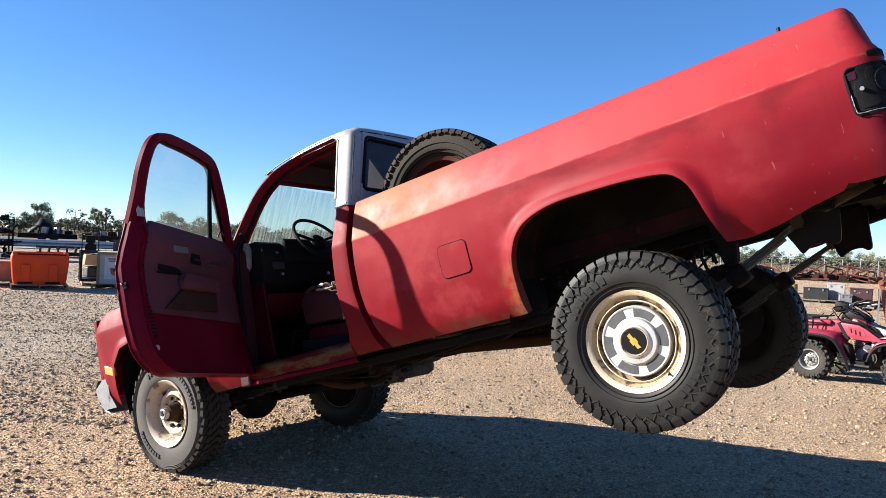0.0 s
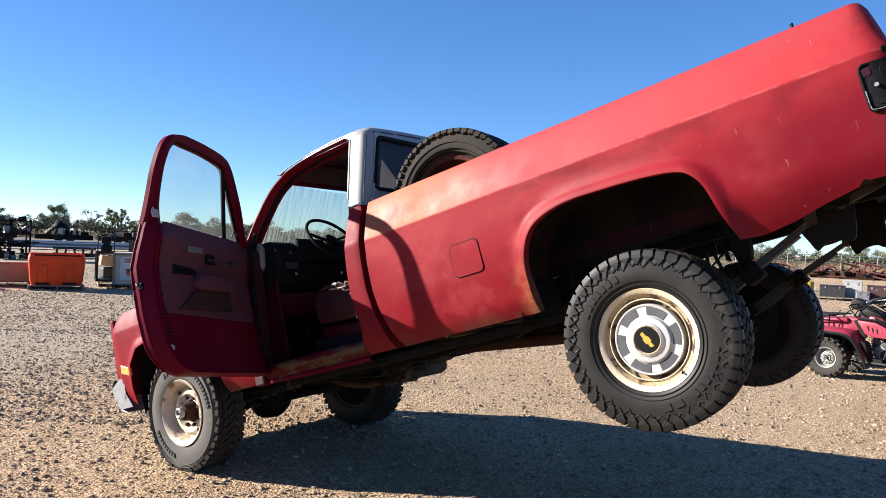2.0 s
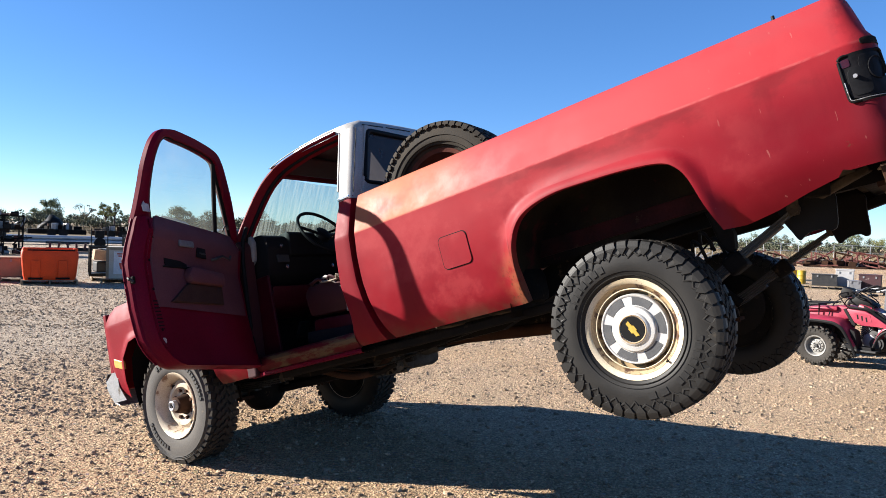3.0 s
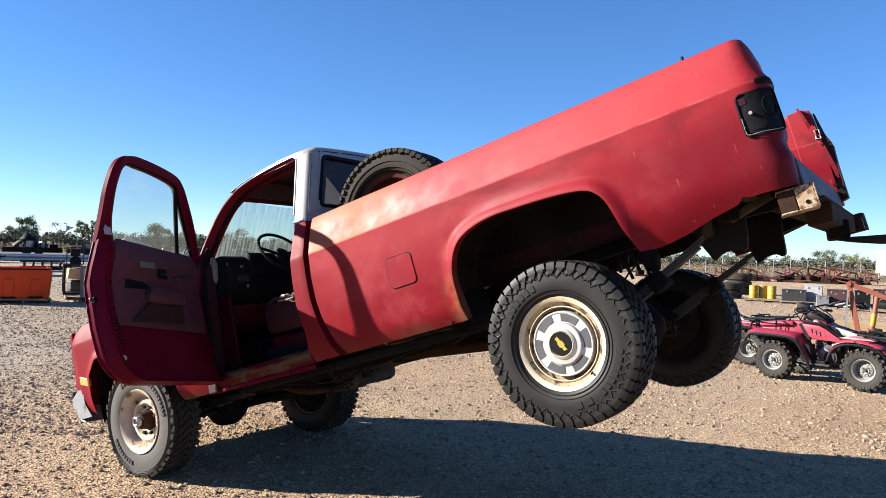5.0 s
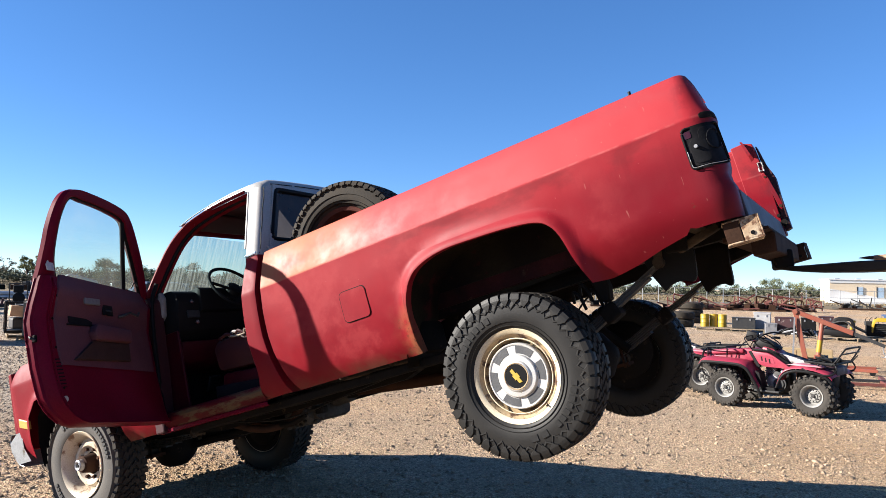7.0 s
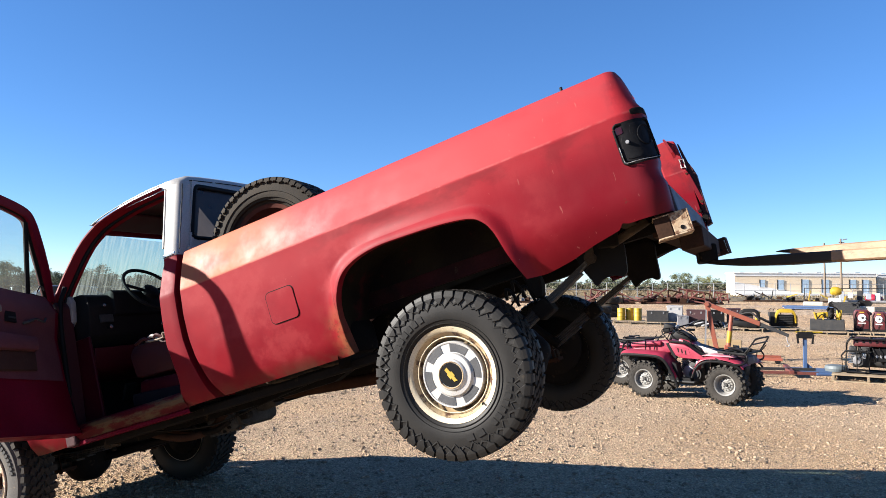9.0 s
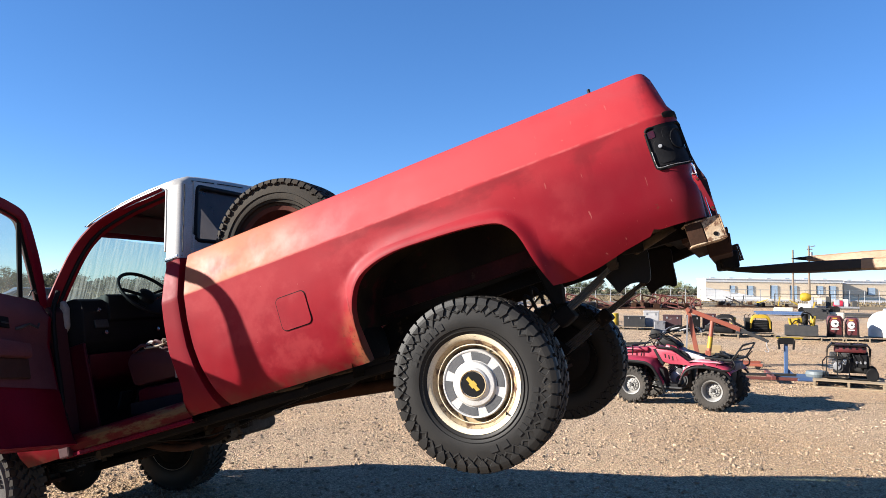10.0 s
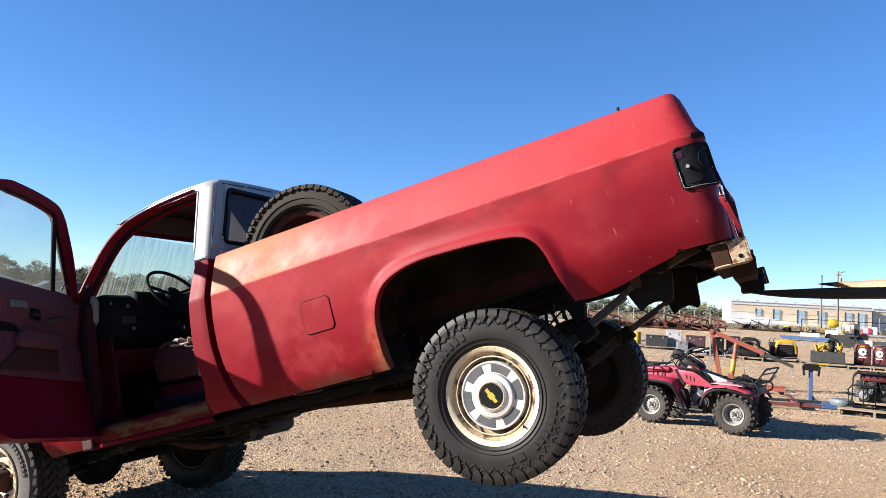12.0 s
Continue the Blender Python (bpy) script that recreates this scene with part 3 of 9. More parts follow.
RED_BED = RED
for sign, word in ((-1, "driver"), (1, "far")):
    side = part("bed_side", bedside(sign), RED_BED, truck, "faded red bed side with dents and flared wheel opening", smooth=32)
    # inner wall, rail underside, tail post
    bm = bmesh.new()
    add_box(bm, (-0.985, sign * 0.845, 0.615), (0.77, 0.012, 0.50))
    add_box(bm, (0.84, sign * 0.845, 0.615), (0.50, 0.012, 0.50))
    add_box(bm, (-0.005, sign * 0.845, 0.73), (1.19, 0.012, 0.27))
    add_box(bm, (-0.14, sign * 0.868, 0.862), (2.46, 0.034, 0.03))
    for x in (-1.2, 0.75):
        add_box(bm, (x, sign * 0.828, 0.61), (0.10, 0.022, 0.46), bevel=0.006)
    add_box(bm, (1.03, sign * 0.832, 0.61), (0.16, 0.03, 0.50), bevel=0.006)
    part("inner_wall", bm, RED, side)
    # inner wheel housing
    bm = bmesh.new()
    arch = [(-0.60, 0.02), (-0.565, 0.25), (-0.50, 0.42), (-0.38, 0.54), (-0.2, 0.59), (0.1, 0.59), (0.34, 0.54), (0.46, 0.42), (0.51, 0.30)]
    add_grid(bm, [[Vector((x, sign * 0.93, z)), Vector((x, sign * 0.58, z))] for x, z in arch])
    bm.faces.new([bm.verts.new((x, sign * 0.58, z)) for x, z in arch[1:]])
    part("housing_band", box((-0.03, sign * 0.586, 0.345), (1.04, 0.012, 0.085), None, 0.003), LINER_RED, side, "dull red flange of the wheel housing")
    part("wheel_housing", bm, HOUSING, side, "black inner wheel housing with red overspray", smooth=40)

# tail of the far side post with its latch hardware
post = part("tail_post", prism([(1.02, 0.26), (1.165, 0.28), (1.168, 0.60), (1.158, 0.74), (1.150, 0.885), (1.10, 0.905), (1.02, 0.90)], "y", 0.815, 0.97, 0.006), RED, truck, "faded red tail post with latch hardware")
# dark vinyl colour stands in for the shade on the post's rear edge
flange = part("post_flange", prism([(1.169, 0.30), (1.204, 0.31), (1.206, 0.52), (1.213, 0.64), (1.206, 0.672), (1.186, 0.735), (1.168, 0.865), (1.160, 0.865), (1.169, 0.60)], "y", 0.84, 0.93, 0.004), VINYL, post, "rolled edge of the tail post, darkened for its shade")
bm = bmesh.new()
add_tube(bm, [(1.144, 0.808, 0.755), (1.168, 0.808, 0.750), (1.166, 0.808, 0.695), (1.142, 0.808, 0.700)], 0.006, 6, closed=True)
part("latch_loop", bm, SILVER_BOX, post)
part("tailgate_arm", prism([(1.140, 0.675), (1.160, 0.685), (1.176, 0.64), (1.202, 0.475), (1.200, 0.440), (1.188, 0.430), (1.178, 0.450), (1.160, 0.60)], "y", 0.800, 0.812, 0.003), RED, post, "red tailgate support arm")
for z, r in ((0.455, 0.010), (0.655, 0.007)):
    part("arm_bolt", revolve([(0.796, 0.0001), (0.796, r), (0.802, r)], 10, "y", (1.189 if z < 0.5 else 1.158, 0, z)), RUST, post)
part("hinge_boss", revolve([(0.79, 0.0001), (0.79, 0.018), (0.815, 0.022)], 14, "y", (1.178, 0, 0.35)), CHASSIS, post)
part("hinge_boss", revolve([(0.79, 0.0001), (0.79, 0.010), (0.815, 0.012)], 12, "y", (1.16, 0, 0.40)), CHASSIS, post)
part("tail_post", prism([(-0.80, 0.26), (-0.885, 0.26), (-0.885, 0.44), (-0.80, 0.44)], "x", 1.08, 1.128, 0.006), RED_DARK, truck)

# bed floor, head board, sill
bm = bmesh.new()
add_box(bm, (-0.12, 0, 0.335), (2.50, 1.158, 0.012))
for x0, x1 in ((-1.37, -0.61), (0.57, 1.13)):
    for s in (-1, 1):
        add_box(bm, ((x0 + x1) / 2, s * 0.71, 0.335), (x1 - x0, 0.28, 0.012))
bed_floor = part("bed_floor", bm, RED_DARK, truck, "ribbed bed floor")
for k in range(7):
    part("floor_rib", box((-0.12, -0.51 + k * 0.17, 0.346), (2.48, 0.07, 0.012), None, 0.004), RED_DARK, bed_floor)
part("head_board", box((-1.375, 0, 0.60), (0.02, 1.74, 0.54), None, 0.004), RED, truck)
part("tail_sill", prism([(1.06, 0.235), (1.160, 0.235), (1.160, 0.36), (1.06, 0.36)], "y", -0.86, 0.82, 0.008), MAROON_BOX, truck, "scraped maroon tail sill")

# fuel filler door on the driver's side
def rounded(x0, x1, z0, z1, r, n=5):
    out = []
    for cx, cz, a0 in ((x1 - r, z1 - r, 0), (x0 + r, z1 - r, 90), (x0 + r, z0 + r, 180), (x1 - r, z0 + r, 270)):
        for k in range(n + 1):
            a = radians(a0 + 90 * k / n)
            out.append((cx + r * math.cos(a), cz + r * math.sin(a)))
    return out


bm = bmesh.new()
add_prism(bm, rounded(-0.8815, -0.7025, 0.3285, 0.4995, 0.028), "y", -1.0, -0.97)
for v in bm.verts:
    v.co.y += lerp(SIDE, v.co.z) + 1.0 - 0.0022
seam = part("fuel_door_seam", bm, GASKET, truck)
bm = bmesh.new()
add_prism(bm, rounded(-0.877, -0.707, 0.333, 0.495, 0.025), "y", -1.0, -0.97)
for v in bm.verts:
    v.co.y += lerp(SIDE, v.co.z) + 1.0 - 0.0052
part("fuel_door", bm, RED, truck, "square red fuel filler door", smooth=30)

# tail lamp, driver's side, broken; it wraps round the tail corner
def corner_at(d, z, out):
    """A place on the driver's tail corner: d metres round from where the corner begins, height z, out metres proud."""
    y = lerp(SIDE, z)
    r = 0.085
    if d <= 0:
        return Vector((1.055 + d, y - out, z))
    a = min(d / r, math.pi / 2)
    extra = max(0.0, d - r * math.pi / 2)
    return Vector((1.055 + (lerp(REAR, z) - 1.055 + out) * math.sin(a), y + r - (r + out) * math.cos(a) + extra, z))


def corner_sheet(d0, d1, z0, z1, out, t=0.004, round_=0.10, n=12, k=8):
    """A sheet with rounded corners bent round the tail corner, t thick."""
    bm = bmesh.new()
    rows_ = []
    for i in range(n + 1):
        u = 2 * i / n - 1
        row = []
        for j in range(k + 1):
            v = 2 * j / k - 1
            uu, vv = u * (1 - round_ * abs(v) ** 5), v * (1 - round_ * abs(u) ** 5)
            row.append(corner_at((d0 + d1) / 2 + uu * (d1 - d0) / 2, (z0 + z1) / 2 + vv * (z1 - z0) / 2, out))
        rows_.append(row)
    add_grid(bm, rows_)
    rim = [r[0] for r in rows_] + rows_[-1][1:] + [r[-1] for r in rows_[-2::-1]] + rows_[0][-2:0:-1]
    sheet = [[p, p + Vector((-t * 0.7, t, 0))] for p in rim]
    add_grid(bm, sheet + sheet[:1])
    bmesh.ops.remove_doubles(bm, verts=bm.verts, dist=1e-6)
    return bm


def corner_loop(d0, d1, z0, z1, out):
    """Points of a rounded frame bent round the tail corner."""
    return [corner_at(d, z, out) for d, z in rounded(d0, d1, z0, z1, 0.018, 4)]


lamp = part("tail_lamp", corner_sheet(-0.028, 0.126, 0.462, 0.646, 0.004), GASKET, truck, "broken black tail lamp with missing lens", smooth=40)
part("lamp_bowl", corner_sheet(-0.018, 0.118, 0.476, 0.632, 0.0075), LENS, lamp, "dark cracked lamp housing", smooth=40)
part("lamp_frame", tube(corner_loop(-0.024, 0.122, 0.467, 0.641, 0.009), 0.0055, 8, closed=True), GASKET, lamp, "black lamp frame", smooth=60)
part("housing_plate", corner_sheet(-0.006, 0.050, 0.486, 0.588, 0.0105, 0.003, 0.16), LAMP_GREY, lamp, "scuffed grey lamp plate", smooth=40)
part("housing_plate", corner_sheet(0.030, 0.070, 0.545, 0.626, 0.0095, 0.003, 0.2), LAMP_GREY, lamp, smooth=40)
part("reflector_ring", tube([corner_at(0.082 + 0.030 * math.cos(a), 0.572 + 0.042 * math.sin(a), 0.011) for a in np.linspace(0, 2 * math.pi, 21)[:-1]], 0.0025, 6, closed=True), LAMP_GREY, lamp)
part("lens_shard", corner_sheet(-0.018, 0.008, 0.598, 0.628, 0.0095, 0.003, 0.12), LENS_RED, lamp, "broken red lens shard", smooth=40)
c0 = corner_at(0.012, 0.556, 0.018)
part("bulb_socket", revolve([(-0.004, 0.0035), (-0.004, 0.0075), (0.012, 0.0085)], 14, "y", c0), GREY_STEEL, lamp, "pale bulb socket")
part("rim_wire", tube([corner_at(d, z, 0.0145) for d, z in ((-0.022, 0.545), (-0.021, 0.490), (-0.012, 0.473), (0.03, 0.470), (0.11, 0.470))], 0.0018, 6, bend=3), ALLOY, lamp, "bare metal edge of the lamp frame")
part("tail_lamp", prism(rounded(1.03, 1.128, 0.468, 0.640, 0.016), "y", 0.94, 1.004), LENS_RED, truck)
part("corner_trim", corner_sheet(0.050, 0.168, 0.665, 0.694, 0.0022, 0.003, 0.14), CHASSIS, truck, "blackened corner trim", smooth=40)
# rail stake stub
part("rail_stub", cyl((0.86, -0.905, 0.885), (0.862, -0.905, 0.925), 0.007, 8), BLACK, truck)

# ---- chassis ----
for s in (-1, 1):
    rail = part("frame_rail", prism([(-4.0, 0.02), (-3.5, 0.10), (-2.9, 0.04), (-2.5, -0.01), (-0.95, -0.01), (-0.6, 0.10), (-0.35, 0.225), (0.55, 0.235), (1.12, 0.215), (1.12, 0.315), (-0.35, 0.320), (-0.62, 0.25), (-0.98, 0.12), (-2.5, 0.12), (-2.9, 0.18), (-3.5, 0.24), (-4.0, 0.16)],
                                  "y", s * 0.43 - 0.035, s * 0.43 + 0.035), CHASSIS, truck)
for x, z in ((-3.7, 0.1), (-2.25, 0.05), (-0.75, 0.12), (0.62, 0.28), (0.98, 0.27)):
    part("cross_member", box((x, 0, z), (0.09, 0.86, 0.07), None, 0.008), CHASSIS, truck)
# unseen engine, radiator, lamp panels and apron close the nose to stray sun
part("engine", box((-3.15, 0.0, 0.35), (0.85, 0.62, 0.62), None, 0.06), CHASSIS, truck, "greasy engine block", smooth=30)
for s in (-1, 1):
    part("headlamp_panel", box((-4.045, s * 0.865, 0.50), (0.04, 0.22, 0.58), None, 0.008), RED, truck)
part("radiator", box((-3.93, 0.0, 0.50), (0.05, 1.50, 0.62), None, 0.01), CHASSIS, truck)
part("splash_apron", box((-3.88, 0.0, 0.10), (0.02, 1.30, 0.24), (0, -20, 0), 0.004), CHASSIS, truck)
# bed cross sills and outriggers
for x in (-1.15, -0.6, 0.62, 0.92):
    part("bed_sill", box((x, 0, 0.295), (0.07, 1.70, 0.055), None, 0.006), DUST_STEEL, truck)

# lower rocker and running gear seen under the body
part("sill_pinch", box((-1.40, -0.80, 0.030), (2.0, 0.04, 0.05), None, 0.01), CHASSIS, truck)
part("exhaust_pipe", tube([(-2.62, -0.34, 0.06), (-2.43, -0.42, 0.01), (-2.22, -0.45, -0.055), (-2.09, -0.42, -0.080), (-2.02, -0.32, -0.06), (-1.90, -0.28, 0.03), (-1.70, -0.28, 0.08)], 0.024, 10, bend=5), RUST, truck, "rusty exhaust pipe", smooth=40)
part("muffler", revolve([(-1.75, 0.03), (-1.72, 0.085), (-1.2, 0.085), (-1.17, 0.03)], 18, "x", (0, -0.26, 0.085)), CHASSIS, truck, smooth=35)
part("fuel_tank", box((-0.95, -0.66, 0.17), (0.80, 0.26, 0.19), None, 0.05), CHASSIS, truck, "dirty black side fuel tank", smooth=30)
part("tank_strap", box((-0.80, -0.66, 0.165), (0.05, 0.27, 0.205), None, 0.03), DUST_STEEL, truck)
part("tank_strap", box((-1.15, -0.66, 0.165), (0.05, 0.27, 0.205), None, 0.03), DUST_STEEL, truck)
# gearbox and transfer case
bm = bmesh.new()
add_box(bm, (-2.42, 0.0, 0.06), (0.66, 0.32, 0.22), bevel=0.05)
add_box(bm, (-2.02, 0.02, -0.01), (0.20, 0.46, 0.19), bevel=0.05)
add_cyl(bm, (-2.12, -0.16, -0.03), (-1.93, -0.16, -0.035), 0.085, 18)
add_cyl(bm, (-1.95, -0.16, -0.035), (-1.885, -0.16, -0.038), 0.055, 14)
add_cyl(bm, (-1.90, 0.05, 0.03), (-1.76, 0.05, 0.04), 0.070, 16)
for k in range(7):
    a = k * 0.9
    add_cyl(bm, (-1.945, -0.16 + 0.075 * math.cos(a), -0.035 + 0.075 * math.sin(a)), (-1.905, -0.16 + 0.075 * math.cos(a), -0.035 + 0.075 * math.sin(a)), 0.013, 6)
for k in range(4):
    add_box(bm, (-2.13 + 0.055 * k, -0.215, -0.03), (0.014, 0.05, 0.17), bevel=0.004)
part("gearbox", bm, CAST_ALLOY, truck, "dirty grey alloy gearbox and transfer case", smooth=30)
part("case_cover", revolve([(-0.20, 0.070), (-0.262, 0.066), (-0.275, 0.050), (-0.280, 0.030), (-0.292, 0.028), (-0.294, 0.0001)], 20, "y", (-1.975, 0, -0.045), caps=False), CAST_ALLOY, truck, "round alloy side cover", smooth=30)
for k in range(8):
    a = k * math.pi / 4
    part("cover_bolt", cyl((-1.975 + 0.058 * math.cos(a), -0.262, -0.045 + 0.058 * math.sin(a)), (-1.975 + 0.058 * math.cos(a), -0.282, -0.045 + 0.058 * math.sin(a)), 0.010, 6), CHASSIS, truck)
part("output_yoke", box((-1.87, -0.16, -0.038), (0.05, 0.13, 0.05), (0, 0, 20), 0.012), CHASSIS, truck, smooth=30)
part("case_bracket", prism([(-2.10, 0.06), (-1.90, 0.08), (-1.86, 0.02), (-1.92, -0.01), (-2.06, 0.0)], "y", -0.255, -0.235, 0.006), RUST, truck, "rusty case bracket")
part("oil_pan", box((-2.88, 0, 0.03), (0.50, 0.28, 0.18), None, 0.05), CHASSIS, truck, smooth=30)
part("drive_shaft", cyl((-1.78, 0.05, 0.045), (-0.15, 0.02, -0.135), 0.040, 16), RUST, truck, "rusty drive shaft", smooth=40)
part("shaft_joint", box((-1.74, 0.05, 0.04), (0.09, 0.10, 0.10), (0, 6, 20), 0.02), CHASSIS, truck)
part("front_drive_shaft", cyl((-2.05, -0.16, -0.035), (-3.2, -0.18, -0.04), 0.026, 12), CHASSIS, truck)


def axle(x, z, diff_y, half, drop=0.0):
    bm = bmesh.new()
    add_cyl(bm, (x, -half, z), (x, half, z - drop), 0.042, 14)
    ax = part("axle", bm, DUST_STEEL, truck, "greasy axle tube with differential", smooth=40)
    bm = bmesh.new()
    add_revolve(bm, [(-0.16, 0.03), (-0.13, 0.10), (-0.05, 0.16), (0.05, 0.165), (0.12, 0.13), (0.17, 0.06), (0.19, 0.03)], 20, "x", (x, diff_y, z))
    part("differential", bm, CHASSIS, ax, smooth=40)
    return ax


axle(0.0, -0.157, 0.0, 0.72, 0.048)
axle(-3.34, 0.0, -0.20, 0.70)


def leaf_spring(y, front, mid, rear, shackle_top):
    pts = smooth_path([(front[0], y, front[1]), ((front[0] + mid[0]) / 2, y, (front[1] + mid[1]) / 2 - 0.008), (mid[0], y, mid[1]), ((rear[0] + mid[0]) / 2, y, (rear[1] + mid[1]) / 2 - 0.006), (rear[0], y, rear[1])], 5)
    bm = bmesh.new()
    for k in range(5):
        n = len(pts)
        cut = (0, 1, 2, 5, 7)[k]
        seg = pts[cut:n - max(0, cut - 1)]
        for a, b in zip(seg, seg[1:]):
            c = (a + b) / 2 - Vector((0, 0, 0.0135 * k))
            d = b - a
            add_box(bm, c, (d.length * 1.02, 0.062, 0.010), (0, -math.degrees(math.atan2(d.z, d.x)), 0))
    sp = part("leaf_spring", bm, LEAF_STEEL, truck, "dusty leaf spring pack")
    bm = bmesh.new()
    for o in (-0.04, 0.04):
        add_prism(bm, [(rear[0] - 0.02, rear[1] - 0.03), (rear[0] + 0.02, rear[1] - 0.03), (shackle_top[0] + 0.02, shackle_top[1] + 0.02), (shackle_top[0] - 0.02, shackle_top[1] + 0.02)], "y", y + o - 0.005, y + o + 0.005)
    add_cyl(bm, (rear[0], y - 0.05, rear[1]), (rear[0], y + 0.05, rear[1]), 0.025, 12)
    part("shackle", bm, DUST_STEEL, sp)
    bm = bmesh.new()
    for dx in (-0.06, 0.06):
        add_tube(bm, [(mid[0] + dx, y - 0.04, mid[1] - 0.13), (mid[0] + dx, y - 0.04, mid[1] + 0.03), (mid[0] + dx, y + 0.04, mid[1] + 0.03), (mid[0] + dx, y + 0.04, mid[1] - 0.13)], 0.009, 6)
    add_box(bm, (mid[0], y, mid[1] - 0.11), (0.18, 0.12, 0.02))
    part("spring_clamp", bm, RUST, sp)


for s in (-1, 1):
    leaf_spring(s * 0.52, (-0.66, 0.06), (0.0, -0.112 - 0.02 * (s > 0)), (0.68, 0.198 - 0.07 * (s > 0)), (0.70, 0.28))
    leaf_spring(s * 0.42, (-3.85, 0.02), (-3.34, 0.06), (-2.80, 0.03), (-2.78, 0.12))
    part("shock_absorber", cyl((0.12, s * 0.46, -0.16), (-0.20, s * 0.40, 0.24), 0.028, 12), CHASSIS, truck)
    part("spring_clip", box((0.385, s * 0.52, 0.030 - 0.045 * (s > 0)), (0.09, 0.105, 0.085), (0, -25, 0), 0.012), CHASSIS, truck, "greasy spring clip")
part("bump_stop", box((-0.05, -0.44, 0.02), (0.10, 0.09, 0.12), None, 0.02), RUST, truck)
for s in (-1, 1):
    part("brake_drum", revolve([(s * 0.86, 0.05), (s * 0.84, 0.185), (s * 0.74, 0.192), (s * 0.725, 0.17), (s * 0.70, 0.05)], 28, "y", (0, 0, -0.157)), CHASSIS, truck, "greasy brake drum", smooth=35)
    part("brake_drum", revolve([(s * 0.86, 0.05), (s * 0.83, 0.165), (s * 0.74, 0.17), (s * 0.70, 0.05)], 28, "y", (-3.34, 0, 0)), CHASSIS, truck, "greasy brake drum", smooth=35)
# hanging plates under the tail
def soft_outline(pts, n=3):
    """A closed outline with its corners rounded off."""
    out = []
    for i in range(len(pts)):
        a, b, c = (Vector(pts[(i + k) % len(pts)]) for k in (-1, 0, 1))
        p, q = b + (a - b) * 0.35, b + (c - b) * 0.35
        out += [tuple(p * (1 - f) ** 2 + b * 2 * f * (1 - f) + q * f * f) for f in (j / n for j in range(n + 1))]
    return out


part("mud_flap", prism(soft_outline([(0.60, 0.25), (0.86, 0.27), (0.825, 0.08), (0.80, 0.064), (0.76, 0.085), (0.715, 0.087), (0.69, 0.075), (0.662, 0.055), (0.645, 0.10), (0.62, 0.155)]), "y", -0.51, -0.49, 0.004), BLACK, truck, "torn black rubber flap")
part("mud_flap", prism(soft_outline([(0.70, 0.25), (0.92, 0.25), (0.90, 0.16), (0.888, 0.037), (0.862, 0.030), (0.845, 0.055), (0.78, 0.05), (0.766, 0.038), (0.742, 0.025), (0.73, 0.07), (0.715, 0.18)]), "y", 0.08, 0.13, 0.006), CHASSIS, truck, "bent rusty spare carrier plate")
part("spring_hanger", prism([(0.315, 0.30), (0.395, 0.30), (0.415, 0.16), (0.400, 0.09), (0.365, 0.085), (0.340, 0.15)], "y", -0.56, -0.48, 0.010), CHASSIS, truck, "greasy spring hanger bracket")
for k, (x0, z0) in enumerate(((0.20, 0.13), (0.245, 0.16), (0.29, 0.12))):
    part("brake_line", tube([(x0, -0.50, z0), (x0 + 0.02, -0.53, z0 + 0.05), (x0 + 0.05, -0.54, z0 + 0.02), (x0 + 0.06, -0.52, z0 - 0.05)], 0.009, 6, bend=3), BLACK, truck)
# stub bumper brackets and tail cross bar
part("tail_cross_bar", prism([(1.10, 0.09), (1.20, 0.085), (1.215, 0.17), (1.11, 0.20)], "y", -0.62, 0.55, 0.006), RUST, truck, "bent rusty tail cross bar")
part("cross_plate", prism([(1.02, 0.17), (1.21, 0.175), (1.21, 0.185), (1.02, 0.19)], "y", -0.78, 0.62), RUST, truck)


def bumper_bracket(y, x, z, tone, turn):
    bm = bmesh.new()
    for c, s in (((0, 0, 0.046), (0.145, 0.11, 0.007)), ((0, 0, -0.046), (0.145, 0.11, 0.007)), ((0.069, 0, 0), (0.007, 0.11, 0.086)), ((-0.05, 0.05, 0), (0.02, 0.007, 0.086)), ((0.03, -0.052, 0.0), (0.070, 0.006, 0.086))):
        add_box(bm, c, s, bevel=0.002)
    b = part("bumper_bracket", bm, tone, truck, "flaking tan and rust bumper bracket", m=pose(x, y, z, 0, 0, turn))
    # brown plate paints the shaded half of the bracket
    part("bracket_side", box((-0.040, -0.050, 0), (0.064, 0.008, 0.086), (0, 0, -6), 0.002), RUST, b, "bracket side in darker rust, painted for its shade")
    part("bolt_hole", revolve([(-0.058, 0.0001), (-0.058, 0.009), (-0.054, 0.009)], 12, "y", (0.032, 0, -0.022)), GASKET, b)
    return b


bumper_bracket(-0.86, 1.118, 0.184, TAN_RUST, 10)
bumper_bracket(0.66, 1.182, 0.135, RUST, -4)
part("tow_hook_block", box((1.165, -0.10, 0.075), (0.09, 0.14, 0.09), (0, 10, 12), 0.012), CHASSIS, truck)

# brackets, hoses and lines under the tail
for x, y, z, w, d, h, a, tone in ((0.90, -0.60, 0.245, 0.22, 0.05, 0.035, -14, DUST_STEEL), (0.80, -0.62, 0.25, 0.10, 0.06, 0.08, 8, CHASSIS), (0.95, 0.30, 0.20, 0.22, 0.08, 0.05, -6, CHASSIS)):
    part("hanger_bracket", box((x, y, z), (w, d, h), (0, a, a * 0.6), 0.008), tone, truck)
part("brake_hose", tube([(0.30, -0.20, 0.16), (0.24, -0.30, 0.02), (0.10, -0.42, -0.08), (0.02, -0.62, -0.10)], 0.008, 6, bend=4), BLACK, truck)
